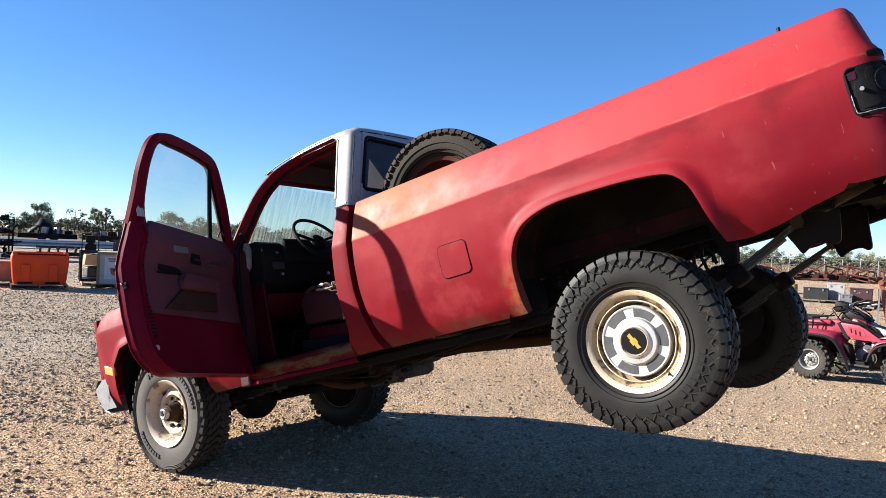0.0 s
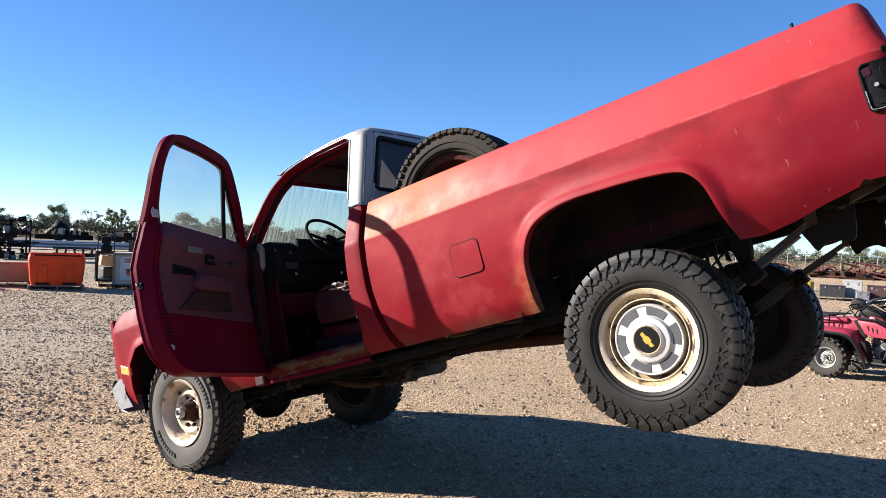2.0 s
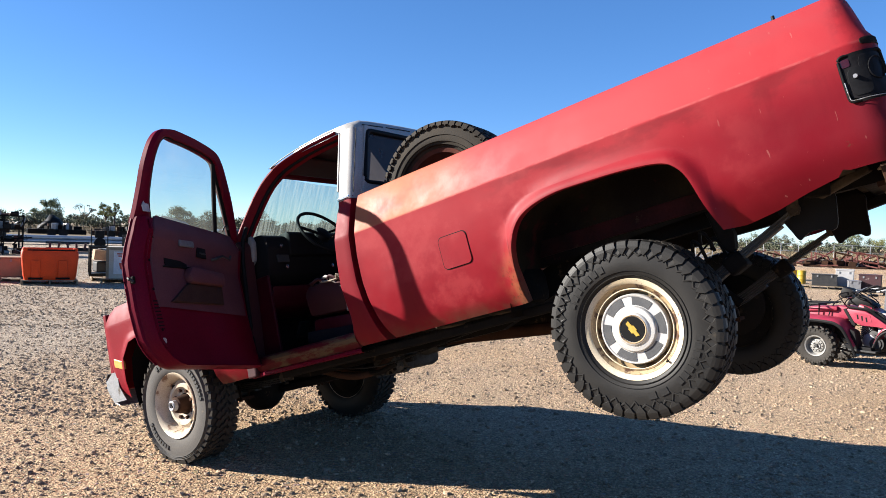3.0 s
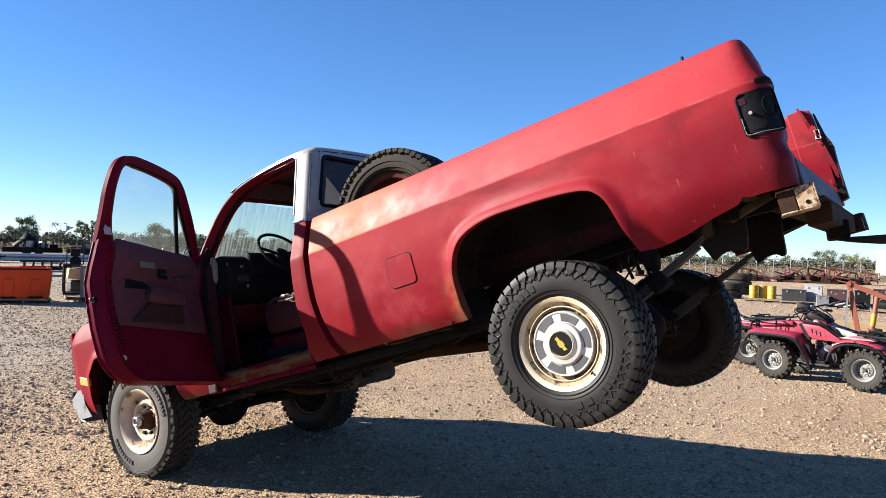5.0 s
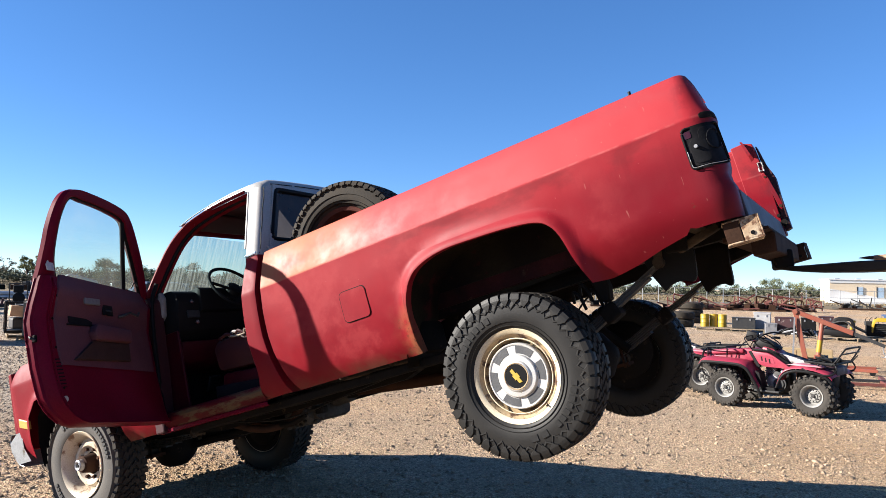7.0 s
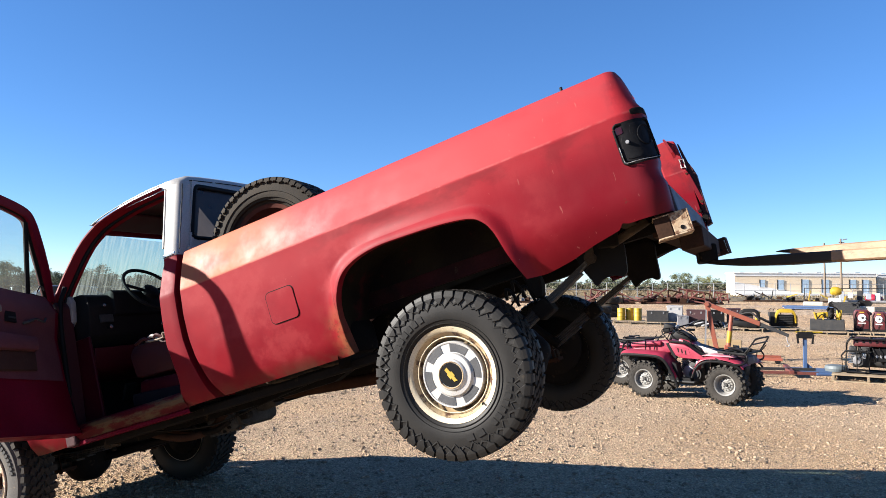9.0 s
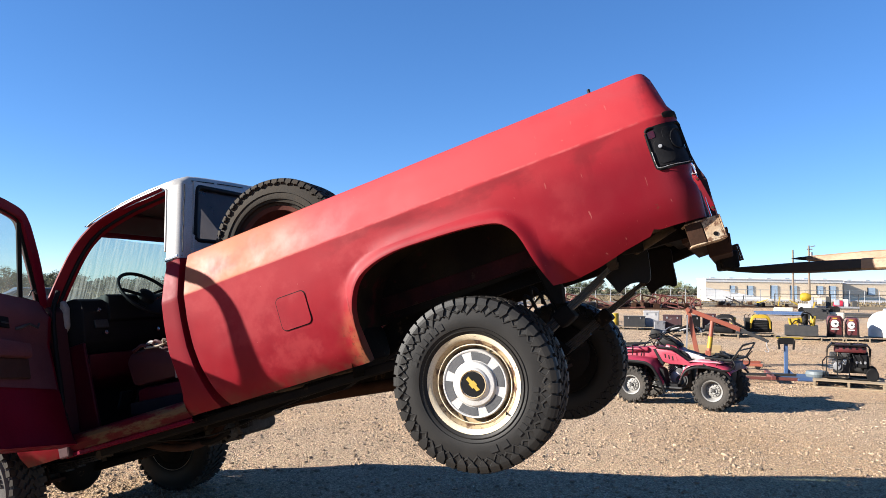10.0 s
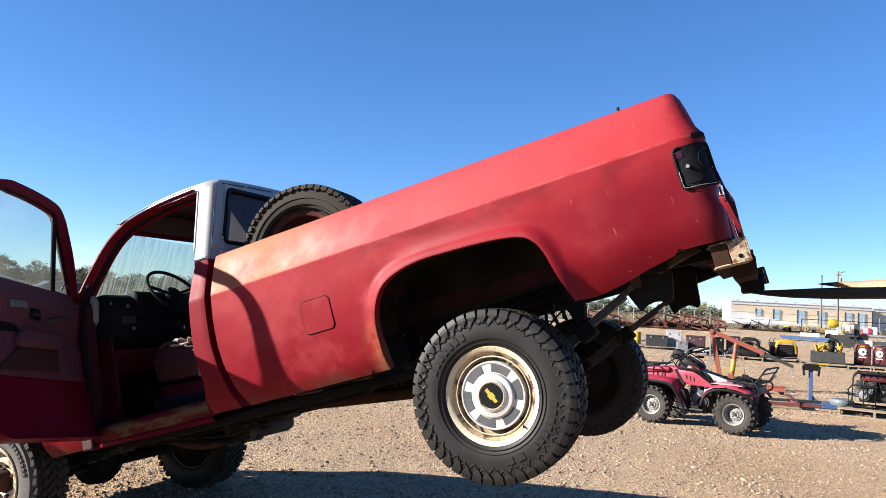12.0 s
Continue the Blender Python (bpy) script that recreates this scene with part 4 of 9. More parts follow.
part("axle_vent_line", tube([(0.0, -0.30, -0.10), (0.12, -0.32, 0.08), (0.30, -0.36, 0.20)], 0.005, 6, bend=3), BLACK, truck)
# gearbox side: shift linkage, skid bar, brake cable
part("shift_linkage", tube([(-2.40, -0.34, 0.06), (-2.15, -0.36, 0.0), (-1.95, -0.30, 0.0)], 0.010, 6), RUST, truck)
for dy_, dz_ in ((0.0, 0.0), (0.20, -0.012)):
    part("crossover_pipe", tube([(-2.56, -0.30 + dy_, 0.05), (-2.40, -0.30 + dy_, 0.0), (-2.24, -0.30 + dy_, -0.06 + dz_), (-2.12, -0.22 + dy_, -0.075 + dz_)], 0.024, 8, bend=4), RUST, truck, "rusty exhaust crossover", smooth=40)
part("breather_hose", tube([(-2.14, -0.36, 0.03), (-2.10, -0.38, -0.05), (-1.98, -0.38, -0.085), (-1.86, -0.34, -0.05)], 0.018, 8, bend=4), CHASSIS, truck)
part("parking_cable", tube([(-2.3, -0.55, 0.02), (-1.8, -0.56, -0.05), (-1.3, -0.52, 0.0), (-0.7, -0.50, 0.06)], 0.006, 6, bend=4), BLACK, truck)
for x in (-2.30, -2.05, -1.72):
    part("body_mount", box((x, -0.62, 0.045), (0.12, 0.34, 0.06), None, 0.012), CHASSIS, truck)
    part("mount_bush", cyl((x, -0.72, 0.02), (x, -0.72, 0.09), 0.035, 10), BLACK, truck)
# ---- wheels ----
def tyre_bm(R, w, rim_r):
    h = w / 2
    k = R - rim_r
    prof = [(-0.78 * h, rim_r - 0.006), (-0.90 * h, rim_r + 0.012), (-0.98 * h, rim_r + 0.22 * k), (-h, rim_r + 0.45 * k), (-0.965 * h, R - 0.062), (-0.930 * h, R - 0.030), (-0.885 * h, R - 0.014), (-0.78 * h, R - 0.010), (-0.4 * h, R - 0.0115)]
    prof = prof + [(0, R - 0.012)] + [(-a, r) for a, r in reversed(prof)]
    return revolve(prof, 64, "y", caps=False)


def place_block(bm, ang, y, r, dims, skew=0.0, tilt=0.0):
    """A tread block at an angle round the tyre; dims: round, across, high."""
    m = Matrix.Rotation(-ang, 4, "Y") @ Matrix.Translation((r, y, 0)) @ Matrix.Rotation(radians(tilt), 4, "Z") @ Matrix.Rotation(radians(skew), 4, "X")
    made = bmesh.ops.create_cube(bm, size=1, matrix=m @ Matrix.Diagonal((dims[2], dims[1], dims[0], 1)))
    return made


def tread_bm(R, w, lug, n):
    """Blocks of an off-road tread; lug: the shoulders are made apart."""
    bm = bmesh.new()
    h = w / 2
    st = 2 * math.pi / n
    pitch = st * R
    for i in range(n):
        a = st * i
        for s in (-1, 1):
            if not lug:
                place_block(bm, a + (st / 2 if s > 0 else 0), s * h * (0.80 if i % 2 else 0.77), R - 0.014, (pitch * 0.66, h * (0.38 if i % 2 else 0.32), 0.026), s * 8, -s * 14)
            place_block(bm, a + st * 0.3 * s, s * h * 0.40, R - 0.008, (pitch * (0.74 if lug else 0.80), h * 0.26, 0.017), s * (24 if lug else 34))
        place_block(bm, a + st * 0.5, h * 0.12, R - 0.008, (pitch * 0.74, h * 0.20, 0.016), -32)
        place_block(bm, a + st * 0.05, -h * 0.12, R - 0.008, (pitch * 0.74, h * 0.20, 0.016), -32)
    return bm


def shoulder_points_bm(R, w, n, reach=1.0):
    """Shoulder lugs that wrap from the tread edge down the side wall and end in a point."""
    bm = bmesh.new()
    h = w / 2
    st = 2 * math.pi / n
    for s in (-1, 1):
        for i in range(n):
            a0 = st * (i + (0.5 if s > 0 else 0))
            deep = 0.010 if i % 2 else 0.0
            wide = 0.45 if i % 2 else 0.41
            deep *= reach
            sect = [(0.978, R - 0.066 * reach + deep, 0.03), (0.978, R - 0.052 * reach + deep, 0.22), (0.975, R - 0.036 * (1 + reach) / 2 + deep * 0.5, wide), (0.955, R - 0.022, wide - 0.03), (0.91, R - 0.006, 0.37), (0.80, R, 0.36), (0.56, R, 0.32)]
            outer, inner = [], []
            for y, r, half in sect:
                for store, dr, dyy in ((outer, 0.0, 0.008 if y > 0.9 else 0.0), (inner, -0.014, -0.014)):
                    store.append([bm.verts.new(((r + dr) * math.cos(a0 + q * half * st), s * (h * y + dyy), (r + dr) * math.sin(a0 + q * half * st))) for q in (-1, 1)])
            for k in range(len(sect) - 1):
                bm.faces.new((outer[k][0], outer[k][1], outer[k + 1][1], outer[k + 1][0]))
                for q in (0, 1):
                    bm.faces.new((outer[k][q], outer[k + 1][q], inner[k + 1][q], inner[k][q]))
            bm.faces.new((outer[-1][0], outer[-1][1], inner[-1][1], inner[-1][0]))
    return bm


def shoulder_star_bm(R, w, n):
    """A low zigzag moulding under the shoulder lugs, its points towards the hub."""
    bm = bmesh.new()
    h = w / 2
    for s in (-1, 1):
        rows = []
        for i in range(2 * n + 1):
            a = math.pi * (i + 0.5 * (1 - s)) / n
            r = R - 0.055 if i % 2 else R - (0.086 if i % 4 else 0.073)
            rows.append([Vector((q * math.cos(a), s * y, q * math.sin(a))) for q, y in ((r - 0.004, h * 0.955), (r, h * 1.010), (r + 0.007, h * 1.012), (r + 0.010, h * 0.985), (R - 0.030, h * 0.955), (R - 0.022, h * 0.90))])
        add_grid(bm, rows)
    return bm


def letter_bars(wheel, r, y, runs, height, tone):
    """Raised bars in place of side wall lettering; runs: (from, to, count) in degrees."""
    for a0, a1, n in runs:
        step = (a1 - a0) / n
        for k in range(n):
            bm = bmesh.new()
            m0, m1 = a0 + step * (k + 0.16), a0 + step * (k + 0.80)
            ring_prism(bm, r - height / 2, r + height / 2, min(m0, m1), max(m0, m1), y, y - 0.005, 3)
            part("letter_bar", bm, tone, wheel)


def ring_prism(bm, r0, r1, a0, a1, y0, y1, n=6):
    """A slice of a flat ring, angles in degrees."""
    grid = []
    for k in range(n + 1):
        a = radians(a0 + (a1 - a0) * k / n)
        grid.append([Vector((r * math.cos(a), y, r * math.sin(a))) for r, y in ((r0, y0), (r1, y0), (r1, y1), (r0, y1), (r0, y0))])
    vs = add_grid(bm, grid)
    for row in (vs[0], vs[-1]):
        bm.faces.new(row[:4])


def rear_wheel(center, outward):
    """Cream steel rim with a silver slotted hub cap and a mud tyre."""
    R, w, rr = 0.400, 0.270, 0.224
    prof = [(-0.030, 0.04), (-0.034, 0.160), (-0.060, 0.182), (-0.082, 0.186), (-0.094, 0.197), (-0.104, 0.203), (-0.112, 0.217), (-0.117, 0.226), (-0.110, 0.229), (-0.095, 0.218), (0.0, 0.20), (0.095, 0.218), (0.110, 0.228), (0.10, 0.210), (0.0, 0.19), (0.0, 0.05)]
    m = pose(*center, 0, 0, 0 if outward < 0 else 180) @ Matrix.Diagonal((0.972, 0.85, 0.972, 1))
    wheel = part("wheel", revolve(prof, 56, "y", caps=False), RIM, truck, "rusty cream steel wheel with silver hub cap and mud tyre", smooth=35, m=m)
    part("tyre", tyre_bm(R, w, rr), RUBBER, wheel, "black mud-terrain tyre", smooth=40)
    tagged(part("tread", tread_bm(R, w, True, 44), TREAD_DUST, wheel), "chunky black tread blocks", kind="stuff")
    tagged(part("shoulder_tread", shoulder_points_bm(R, w, 44), RUBBER, wheel), "pointed black shoulder lugs", kind="stuff")
    tagged(part("shoulder_star", shoulder_star_bm(R, w, 44), RUBBER, wheel), "raised zigzag moulding round the side wall", kind="stuff")
    letter_bars(wheel, 0.296, -w / 2 + 0.0015, [(150, 100, 7), (345, 298, 7), (290, 268, 2)], 0.030, LETTER)
    for r0 in (0.240, 0.258):
        part("side_ridge", revolve([(-w / 2 + 0.010, r0), (-w / 2 - (0.001 if r0 > 0.25 else -0.004), r0 + 0.003), (-w / 2 + 0.010, r0 + 0.006)], 56, "y", caps=False), RUBBER, wheel, smooth=60)
    part("rim_well", revolve([(-0.034, 0.090), (-0.0365, 0.156), (-0.061, 0.1805), (-0.083, 0.1845), (-0.0955, 0.1955), (-0.1055, 0.2015)], 56, "y", caps=False), RIM_WELL, wheel, "rust-stained rim well", smooth=35)
    part("rim_step", revolve([(-0.088, 0.178), (-0.092, 0.176), (-0.094, 0.1785), (-0.090, 0.182)], 56, "y", caps=False), RIM, wheel, smooth=35)
    # cap
    cap = part("hub_cap", revolve([(-0.060, 0.158), (-0.088, 0.157), (-0.094, 0.153), (-0.093, 0.148), (-0.089, 0.146), (-0.089, 0.106), (-0.091, 0.103), (-0.100, 0.101), (-0.104, 0.097), (-0.1055, 0.086), (-0.1065, 0.076), (-0.1125, 0.072), (-0.1165, 0.066), (-0.1170, 0.0605), (-0.113, 0.058), (-0.112, 0.0001)], 56, "y", caps=False), SILVER, wheel, "silver hub cap with dark slots", smooth=30)
    for k in range(6):
        bm = bmesh.new()
        ring_prism(bm, 0.1075, 0.1445, 60 * k + 10 + 30, 60 * k + 50 + 30, -0.0915, -0.0885)
        part("slot", bm, GREY_SLOT, cap)
    part("emblem_disc", revolve([(-0.1115, 0.0575), (-0.1145, 0.0565), (-0.1145, 0.0001)], 32, "y"), GASKET, cap)
    part("emblem_rim", revolve([(-0.1160, 0.0655), (-0.1185, 0.0635), (-0.1185, 0.0605), (-0.1150, 0.0580)], 40, "y", caps=False), RIM_WELL, cap, "brown-stained ring round the emblem", smooth=35)
    bm = bmesh.new()
    sh = [(-0.036, 0.0075), (-0.012, 0.0075), (-0.010, 0.013), (0.013, 0.013), (0.013, 0.0075), (0.036, 0.0075), (0.030, -0.0075), (0.010, -0.0075), (0.012, -0.013), (-0.013, -0.013), (-0.013, -0.0075), (-0.034, -0.0075)]
    c, s_ = math.cos(radians(-62)), math.sin(radians(-62))
    add_prism(bm, [(1.12 * (x * c - z * s_), 1.12 * (x * s_ + z * c)) for x, z in sh], "y", -0.1175, -0.1140)
    part("emblem", bm, GOLD, cap, "gold emblem on black disc")
    # black disc added to cover the pale inner rim
    part("back_plate", revolve([(0.092, 0.03), (0.096, 0.203), (0.114, 0.2195), (0.120, 0.214), (0.105, 0.190), (0.100, 0.03)], 40, "y"), CHASSIS, wheel, smooth=35)
    part("valve", cyl((0.11, -0.085, -0.16), (0.118, -0.125, -0.165), 0.005, 8), BLACK, wheel)
    return wheel


def front_wheel(center, outward):
    """White steel rim with open hub and an all-terrain tyre."""
    R, w, rr = 0.395, 0.24, 0.222
    prof = [(-0.030, 0.075), (-0.034, 0.10), (-0.058, 0.122), (-0.060, 0.142), (-0.040, 0.158), (-0.036, 0.172), (-0.060, 0.182), (-0.090, 0.190), (-0.104, 0.205), (-0.112, 0.214), (-0.118, 0.224), (-0.112, 0.227), (-0.09, 0.216), (0.0, 0.195), (0.09, 0.216), (0.112, 0.227), (0.10, 0.205), (0.02, 0.175), (-0.02, 0.08)]
    m = pose(*center, 0, 0, 0 if outward < 0 else 180)
    wheel = part("wheel", revolve(prof, 56, "y", caps=False), RIM_WHITE, truck, "chalky white steel wheel with open rusty hub", smooth=35, m=m)
    # far tyre takes blacker rubber to carry the shade it stands in
    rubber = RUBBER_GREY if outward < 0 else RUBBER
    part("tyre", tyre_bm(R, w, rr), rubber, wheel, "dusty grey all-terrain tyre" if outward < 0 else "all-terrain tyre, blackened for the shade under the truck", smooth=40)
    part("tread_base", revolve([(-0.80 * w / 2, R - 0.0125), (-0.78 * w / 2, R - 0.0095), (0.78 * w / 2, R - 0.0095), (0.80 * w / 2, R - 0.0125)], 56, "y", caps=False), RUBBER, wheel, smooth=40)
    tagged(part("tread", tread_bm(R, w, False, 44), RUBBER_DUSTY, wheel), "worn black tread blocks", kind="stuff")
    letter_bars(wheel, 0.303, -w / 2 - 0.0015, [(118, 62, 9), (52, -2, 10), (245, 195, 9)], 0.030, LETTER_DARK)
    bm = bmesh.new()
    for dr in (0.345, 0.355, 0.365):
        add_revolve(bm, [(-w / 2 + 0.004, dr), (-w / 2 - 0.0005, dr + 0.003), (-w / 2 + 0.006, dr + 0.006)], 48, "y", caps=False)
    part("side_rib", bm, RUBBER_GREY, wheel)
    # black disc added so that the pale rim's inner side looks dark
    part("back_plate", revolve([(0.060, 0.03), (0.070, 0.17), (0.100, 0.205), (0.112, 0.222), (0.104, 0.190), (0.085, 0.03)], 40, "y"), CHASSIS, wheel, "black disc over the inner side of the wheel", smooth=35)
    hub = part("hub", revolve([(-0.02, 0.070), (-0.05, 0.064), (-0.105, 0.054), (-0.110, 0.044), (-0.110, 0.0001)], 28, "y"), RUST, wheel, "rusty protruding hub", smooth=35)
    part("hub_lock", revolve([(-0.108, 0.038), (-0.138, 0.036), (-0.143, 0.029), (-0.139, 0.019), (-0.134, 0.016), (-0.134, 0.0001)], 24, "y"), GREY_STEEL, hub, "chrome locking hub", smooth=30)
    part("lock_dial", box((0, -0.138, 0), (0.03, 0.012, 0.010), (0, 40, 0), 0.002), BLACK, hub)
    for k in range(8):
        a = 2 * math.pi * k / 8 + 0.2
        part("wheel_nut", cyl((0.098 * math.cos(a), -0.03, 0.098 * math.sin(a)), (0.098 * math.cos(a), -0.054, 0.098 * math.sin(a)), 0.012, 6), RUST, wheel)
    for k in range(4):
        a = 2 * math.pi * k / 4 + 0.5
        part("rim_slot", cyl((0.150 * math.cos(a), -0.056, 0.150 * math.sin(a)), (0.150 * math.cos(a), -0.040, 0.150 * math.sin(a)), 0.013, 10), GASKET, wheel)
    return wheel


rear_wheel((0.0, -0.882, -0.157), -1)
rear_wheel((0.004, 0.866, -0.208), 1)
front_wheel((-3.34, -0.860, 0.0), -1)
front_wheel((-3.34, 0.850, 0.0), 1)

# spare tyre standing in the bed against the cab: a thing of its own
spare = thing("spare_wheel", "dusty off-road spare tyre on a rusty rim standing in the bed", "spare tyre", TRUCK @ pose(-0.985, -0.60, 0.800, 0, 0, 4))
part("tyre", tyre_bm(0.400, 0.26, 0.25), RUBBER_DUSTY, spare, smooth=40)
tagged(part("tread", tread_bm(0.400, 0.26, True, 56), RUBBER_DUSTY, spare), "dusty tread blocks", kind="stuff")
tagged(part("shoulder_tread", shoulder_points_bm(0.400, 0.26, 56, 0.55), RUBBER_DUSTY, spare), "dusty shoulder lugs", kind="stuff")
part("rim", revolve([(0.02, 0.05), (0.015, 0.16), (-0.04, 0.20), (-0.10, 0.225), (-0.112, 0.247), (-0.10, 0.252), (0.0, 0.22), (0.1, 0.252), (0.09, 0.22), (0.03, 0.16)], 48, "y", caps=False), mat("rust_red_spare_rim", (0.085, 0.022, 0.015), 0.7, 0, (0.045, 0.016, 0.011), 8, 0.5, 0.3, 90, spots=(0.03, 0.014, 0.010), spot_scale=14, spot_cut=0.56, spec=0.2), spare, "rusty dark red rim", smooth=35)
for r0 in (0.262, 0.280, 0.315):
    part("side_ridge", revolve([(-0.118, r0), (-0.135, r0 + 0.003), (-0.118, r0 + 0.007)], 56, "y", caps=False), RUBBER_DUSTY, spare)
# ---- cab ----
def cab_y(z):
    """Half-width of the cab skin at a height."""
    if z <= 0.90:
        return lerp(SIDE, min(z, 0.872))
    return -0.948 + (z - 0.90) * 0.36


REAR_EDGE = [(-0.01, -1.40), (0.05, -1.40), (0.12, -1.42), (0.20, -1.44), (0.30, -1.462), (0.41, -1.475), (0.55, -1.47), (0.68, -1.455), (0.90, -1.435)]
OPEN_REAR = [(-0.01, -1.62), (0.12, -1.615), (0.16, -1.605), (0.22, -1.585), (0.30, -1.59), (0.42, -1.60), (0.55, -1.59), (0.715, -1.565), (0.885, -1.54), (0.92, -1.53)]
for s in (-1, 1):
    bm = bmesh.new()
    zs = [0.072, 0.082, 0.09, 0.12, 0.16, 0.20, 0.25, 0.30, 0.36, 0.42, 0.5, 0.58, 0.64, 0.668, 0.684, 0.692, 0.73, 0.78, 0.83, 0.872, 0.90]
    rows_ = []
    for z in zs:
        x0, x1 = lerp(OPEN_REAR, z), lerp(REAR_EDGE, z)
        y = cab_y(max(z, 0.02))
        row = [(x0 + 0.012, y + 0.05, z), (x0, y + 0.006, z), (x0 + 0.008, y, z)] + [(x0 + (x1 - x0) * f, y, z) for f in (0.3, 0.6, 0.85)] + [(x1 - 0.004, y + 0.004, z), (x1, y + 0.02, z), (x1, y + 0.16, z)]
        rows_.append([Vector((a, -s * b, c)) for a, b, c in row])
    add_grid(bm, rows_)
    part("rear_quarter", bm, RED, truck, "red cab corner panel", smooth=32)
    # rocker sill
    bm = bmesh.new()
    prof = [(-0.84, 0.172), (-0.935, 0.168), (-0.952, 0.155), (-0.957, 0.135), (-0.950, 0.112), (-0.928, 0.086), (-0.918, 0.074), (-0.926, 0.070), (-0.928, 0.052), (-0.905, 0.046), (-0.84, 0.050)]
    for name, a, b, tone, words in (("rocker_panel", 0, 5, ROCKER_DIRT_SHADE, "dirt-streaked rocker panel, its red darkened for the shade"), ("rocker_tuck", 4, 7, ROCKER_DIRT_SHADE, "rocker underside caked with tan dirt"), ("rocker_lip", 6, 11, RED_DARK, "red rocker pinch lip")):
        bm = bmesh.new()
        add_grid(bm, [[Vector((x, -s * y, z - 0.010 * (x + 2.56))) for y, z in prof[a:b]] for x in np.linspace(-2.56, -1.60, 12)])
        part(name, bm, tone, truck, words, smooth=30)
    # upper rear pillar, white
    bm = bmesh.new()
    rows_ = []
    for z in np.linspace(0.90, 1.36, 8):
        x0 = -1.53 - 0.02 * (z - 0.9) / 0.46 - 0.01
        x1 = -1.437 - 0.01 * (z - 0.9)
        y = cab_y(z)
        rows_.append([Vector((a, -s * b, z)) for a, b in ((x0 + 0.02, y + 0.07), (x0, y + 0.01), (x0 + 0.012, y), (x1 - 0.05, y), (x1 - 0.028, y + 0.004), (x1 - 0.012, y + 0.013), (x1 - 0.002, y + 0.030), (x1 + 0.002, y + 0.055), (x1 + 0.003, y + 0.12))])
    add_grid(bm, rows_)
    part("rear_pillar", bm, WHITE, truck, "white upper cab pillar", smooth=75)
    part("pillar_seam", tube([(-1.4385 - 0.01 * (z - 0.9), -s * (cab_y(z) + 0.024 + 0.003 * math.sin(z * 41)), z) for z in np.linspace(0.935, 1.35, 14)], 0.0028, 6), GASKET, truck, "black chipped seam")
    # chrome belt strip at pillar foot
    part("belt_moulding", box((-1.485, s * 0.951, 0.912), (0.09, 0.008, 0.016), None, 0.003), CHROME, truck)
    # windscreen pillar
    bm = bmesh.new()
    path = [(-2.495, -0.945, 0.86), (-2.47, -0.94, 0.93), (-2.395, -0.905, 1.06), (-2.29, -0.86, 1.21), (-2.195, -0.825, 1.30), (-2.075, -0.81, 1.345), (-1.85, -0.80, 1.372), (-1.585, -0.795, 1.375)]
    sm = smooth_path([(a, -s * b, c) for a, b, c in path], 5)
    rings = []
    for i, q in enumerate(sm):
        d = (sm[min(i + 1, len(sm) - 1)] - sm[max(i - 1, 0)]).normalized()
        inn = Vector((0, -s, 0))
        up = inn.cross(d) * (-s) * -1
        up = d.cross(inn)
        if up.z > 0 or (abs(up.z) < 0.2 and up.x < 0):
            up = -up
        rings.append([q, q + inn * 0.06, q + inn * 0.10 + up * 0.02, q + inn * 0.09 + up * 0.050, q + inn * 0.07 + up * 0.046, q + inn * 0.012 + up * 0.018, q + up * 0.010, q])
    add_grid(bm, rings)
    part("windscreen_pillar", bm, RED, truck, "red windscreen pillar and door header", smooth=40)
    bm = bmesh.new()
    add_tube(bm, [q + Vector((0, s * 0.010, 0.006)) for q in sm[22:]], 0.0035, 6)
    add_tube(bm, [(-1.542 - 0.02 * (z - 0.9) / 0.46, -s * (cab_y(z) + 0.004), z) for z in (1.36, 1.25, 1.1, 0.97)], 0.006, 6)
    part("drip_rail", bm, WHITE, truck, "white drip rail", smooth=40)
    bm = bmesh.new()
    add_tube(bm, [q + Vector((0.0, -s * 0.055, 0)) + Vector((0.028, 0, -0.032)) for q in sm[2:]], 0.012, 6)
    part("door_weatherstrip", bm, GASKET, truck, smooth=40)

# roof skin
bm = bmesh.new()
rows_ = []
for x, zc, hw in ((-2.255, 1.345, 0.74), (-2.215, 1.375, 0.76), (-2.09, 1.41, 0.785), (-1.9, 1.432, 0.785), (-1.7, 1.44, 0.782), (-1.55, 1.436, 0.778), (-1.47, 1.424, 0.77), (-1.445, 1.40, 0.755), (-1.438, 1.36, 0.75)):
    row = []
    for u in np.linspace(-1, 1, 21):
        e = abs(u)
        drop = 0.030 * e ** 2 + 0.03 * max(0, (e - 0.86) / 0.14) ** 2
        f_ = max(0.0, min(1.0, (-1.95 - x) / 0.25))
        row.append(Vector((x + 0.10 * f_ * u * u, hw * u, zc + 0.022 - drop - 0.035 * f_ * e ** 3)))
    skirt = min(row[0].z - 0.012, 1.352)
    row.insert(0, Vector((row[0].x, -hw - 0.006, skirt)))
    row.append(Vector((row[-1].x, hw + 0.006, skirt)))
    rows_.append(row)
add_grid(bm, rows_)
part("roof", bm, WHITE, truck, "weathered white cab roof", smooth=45)
for a, b in ((-0.70, -0.50), (-0.47, -0.22), (-0.12, 0.26), (0.31, 0.70)):
    part("roof_seam", tube([(-1.441, y, 1.405 - 0.030 * (y / 0.755) ** 2) for y in np.linspace(a, b, 5)], 0.003, 6), GASKET, truck, "cracked black roof seam")
bm = bmesh.new()
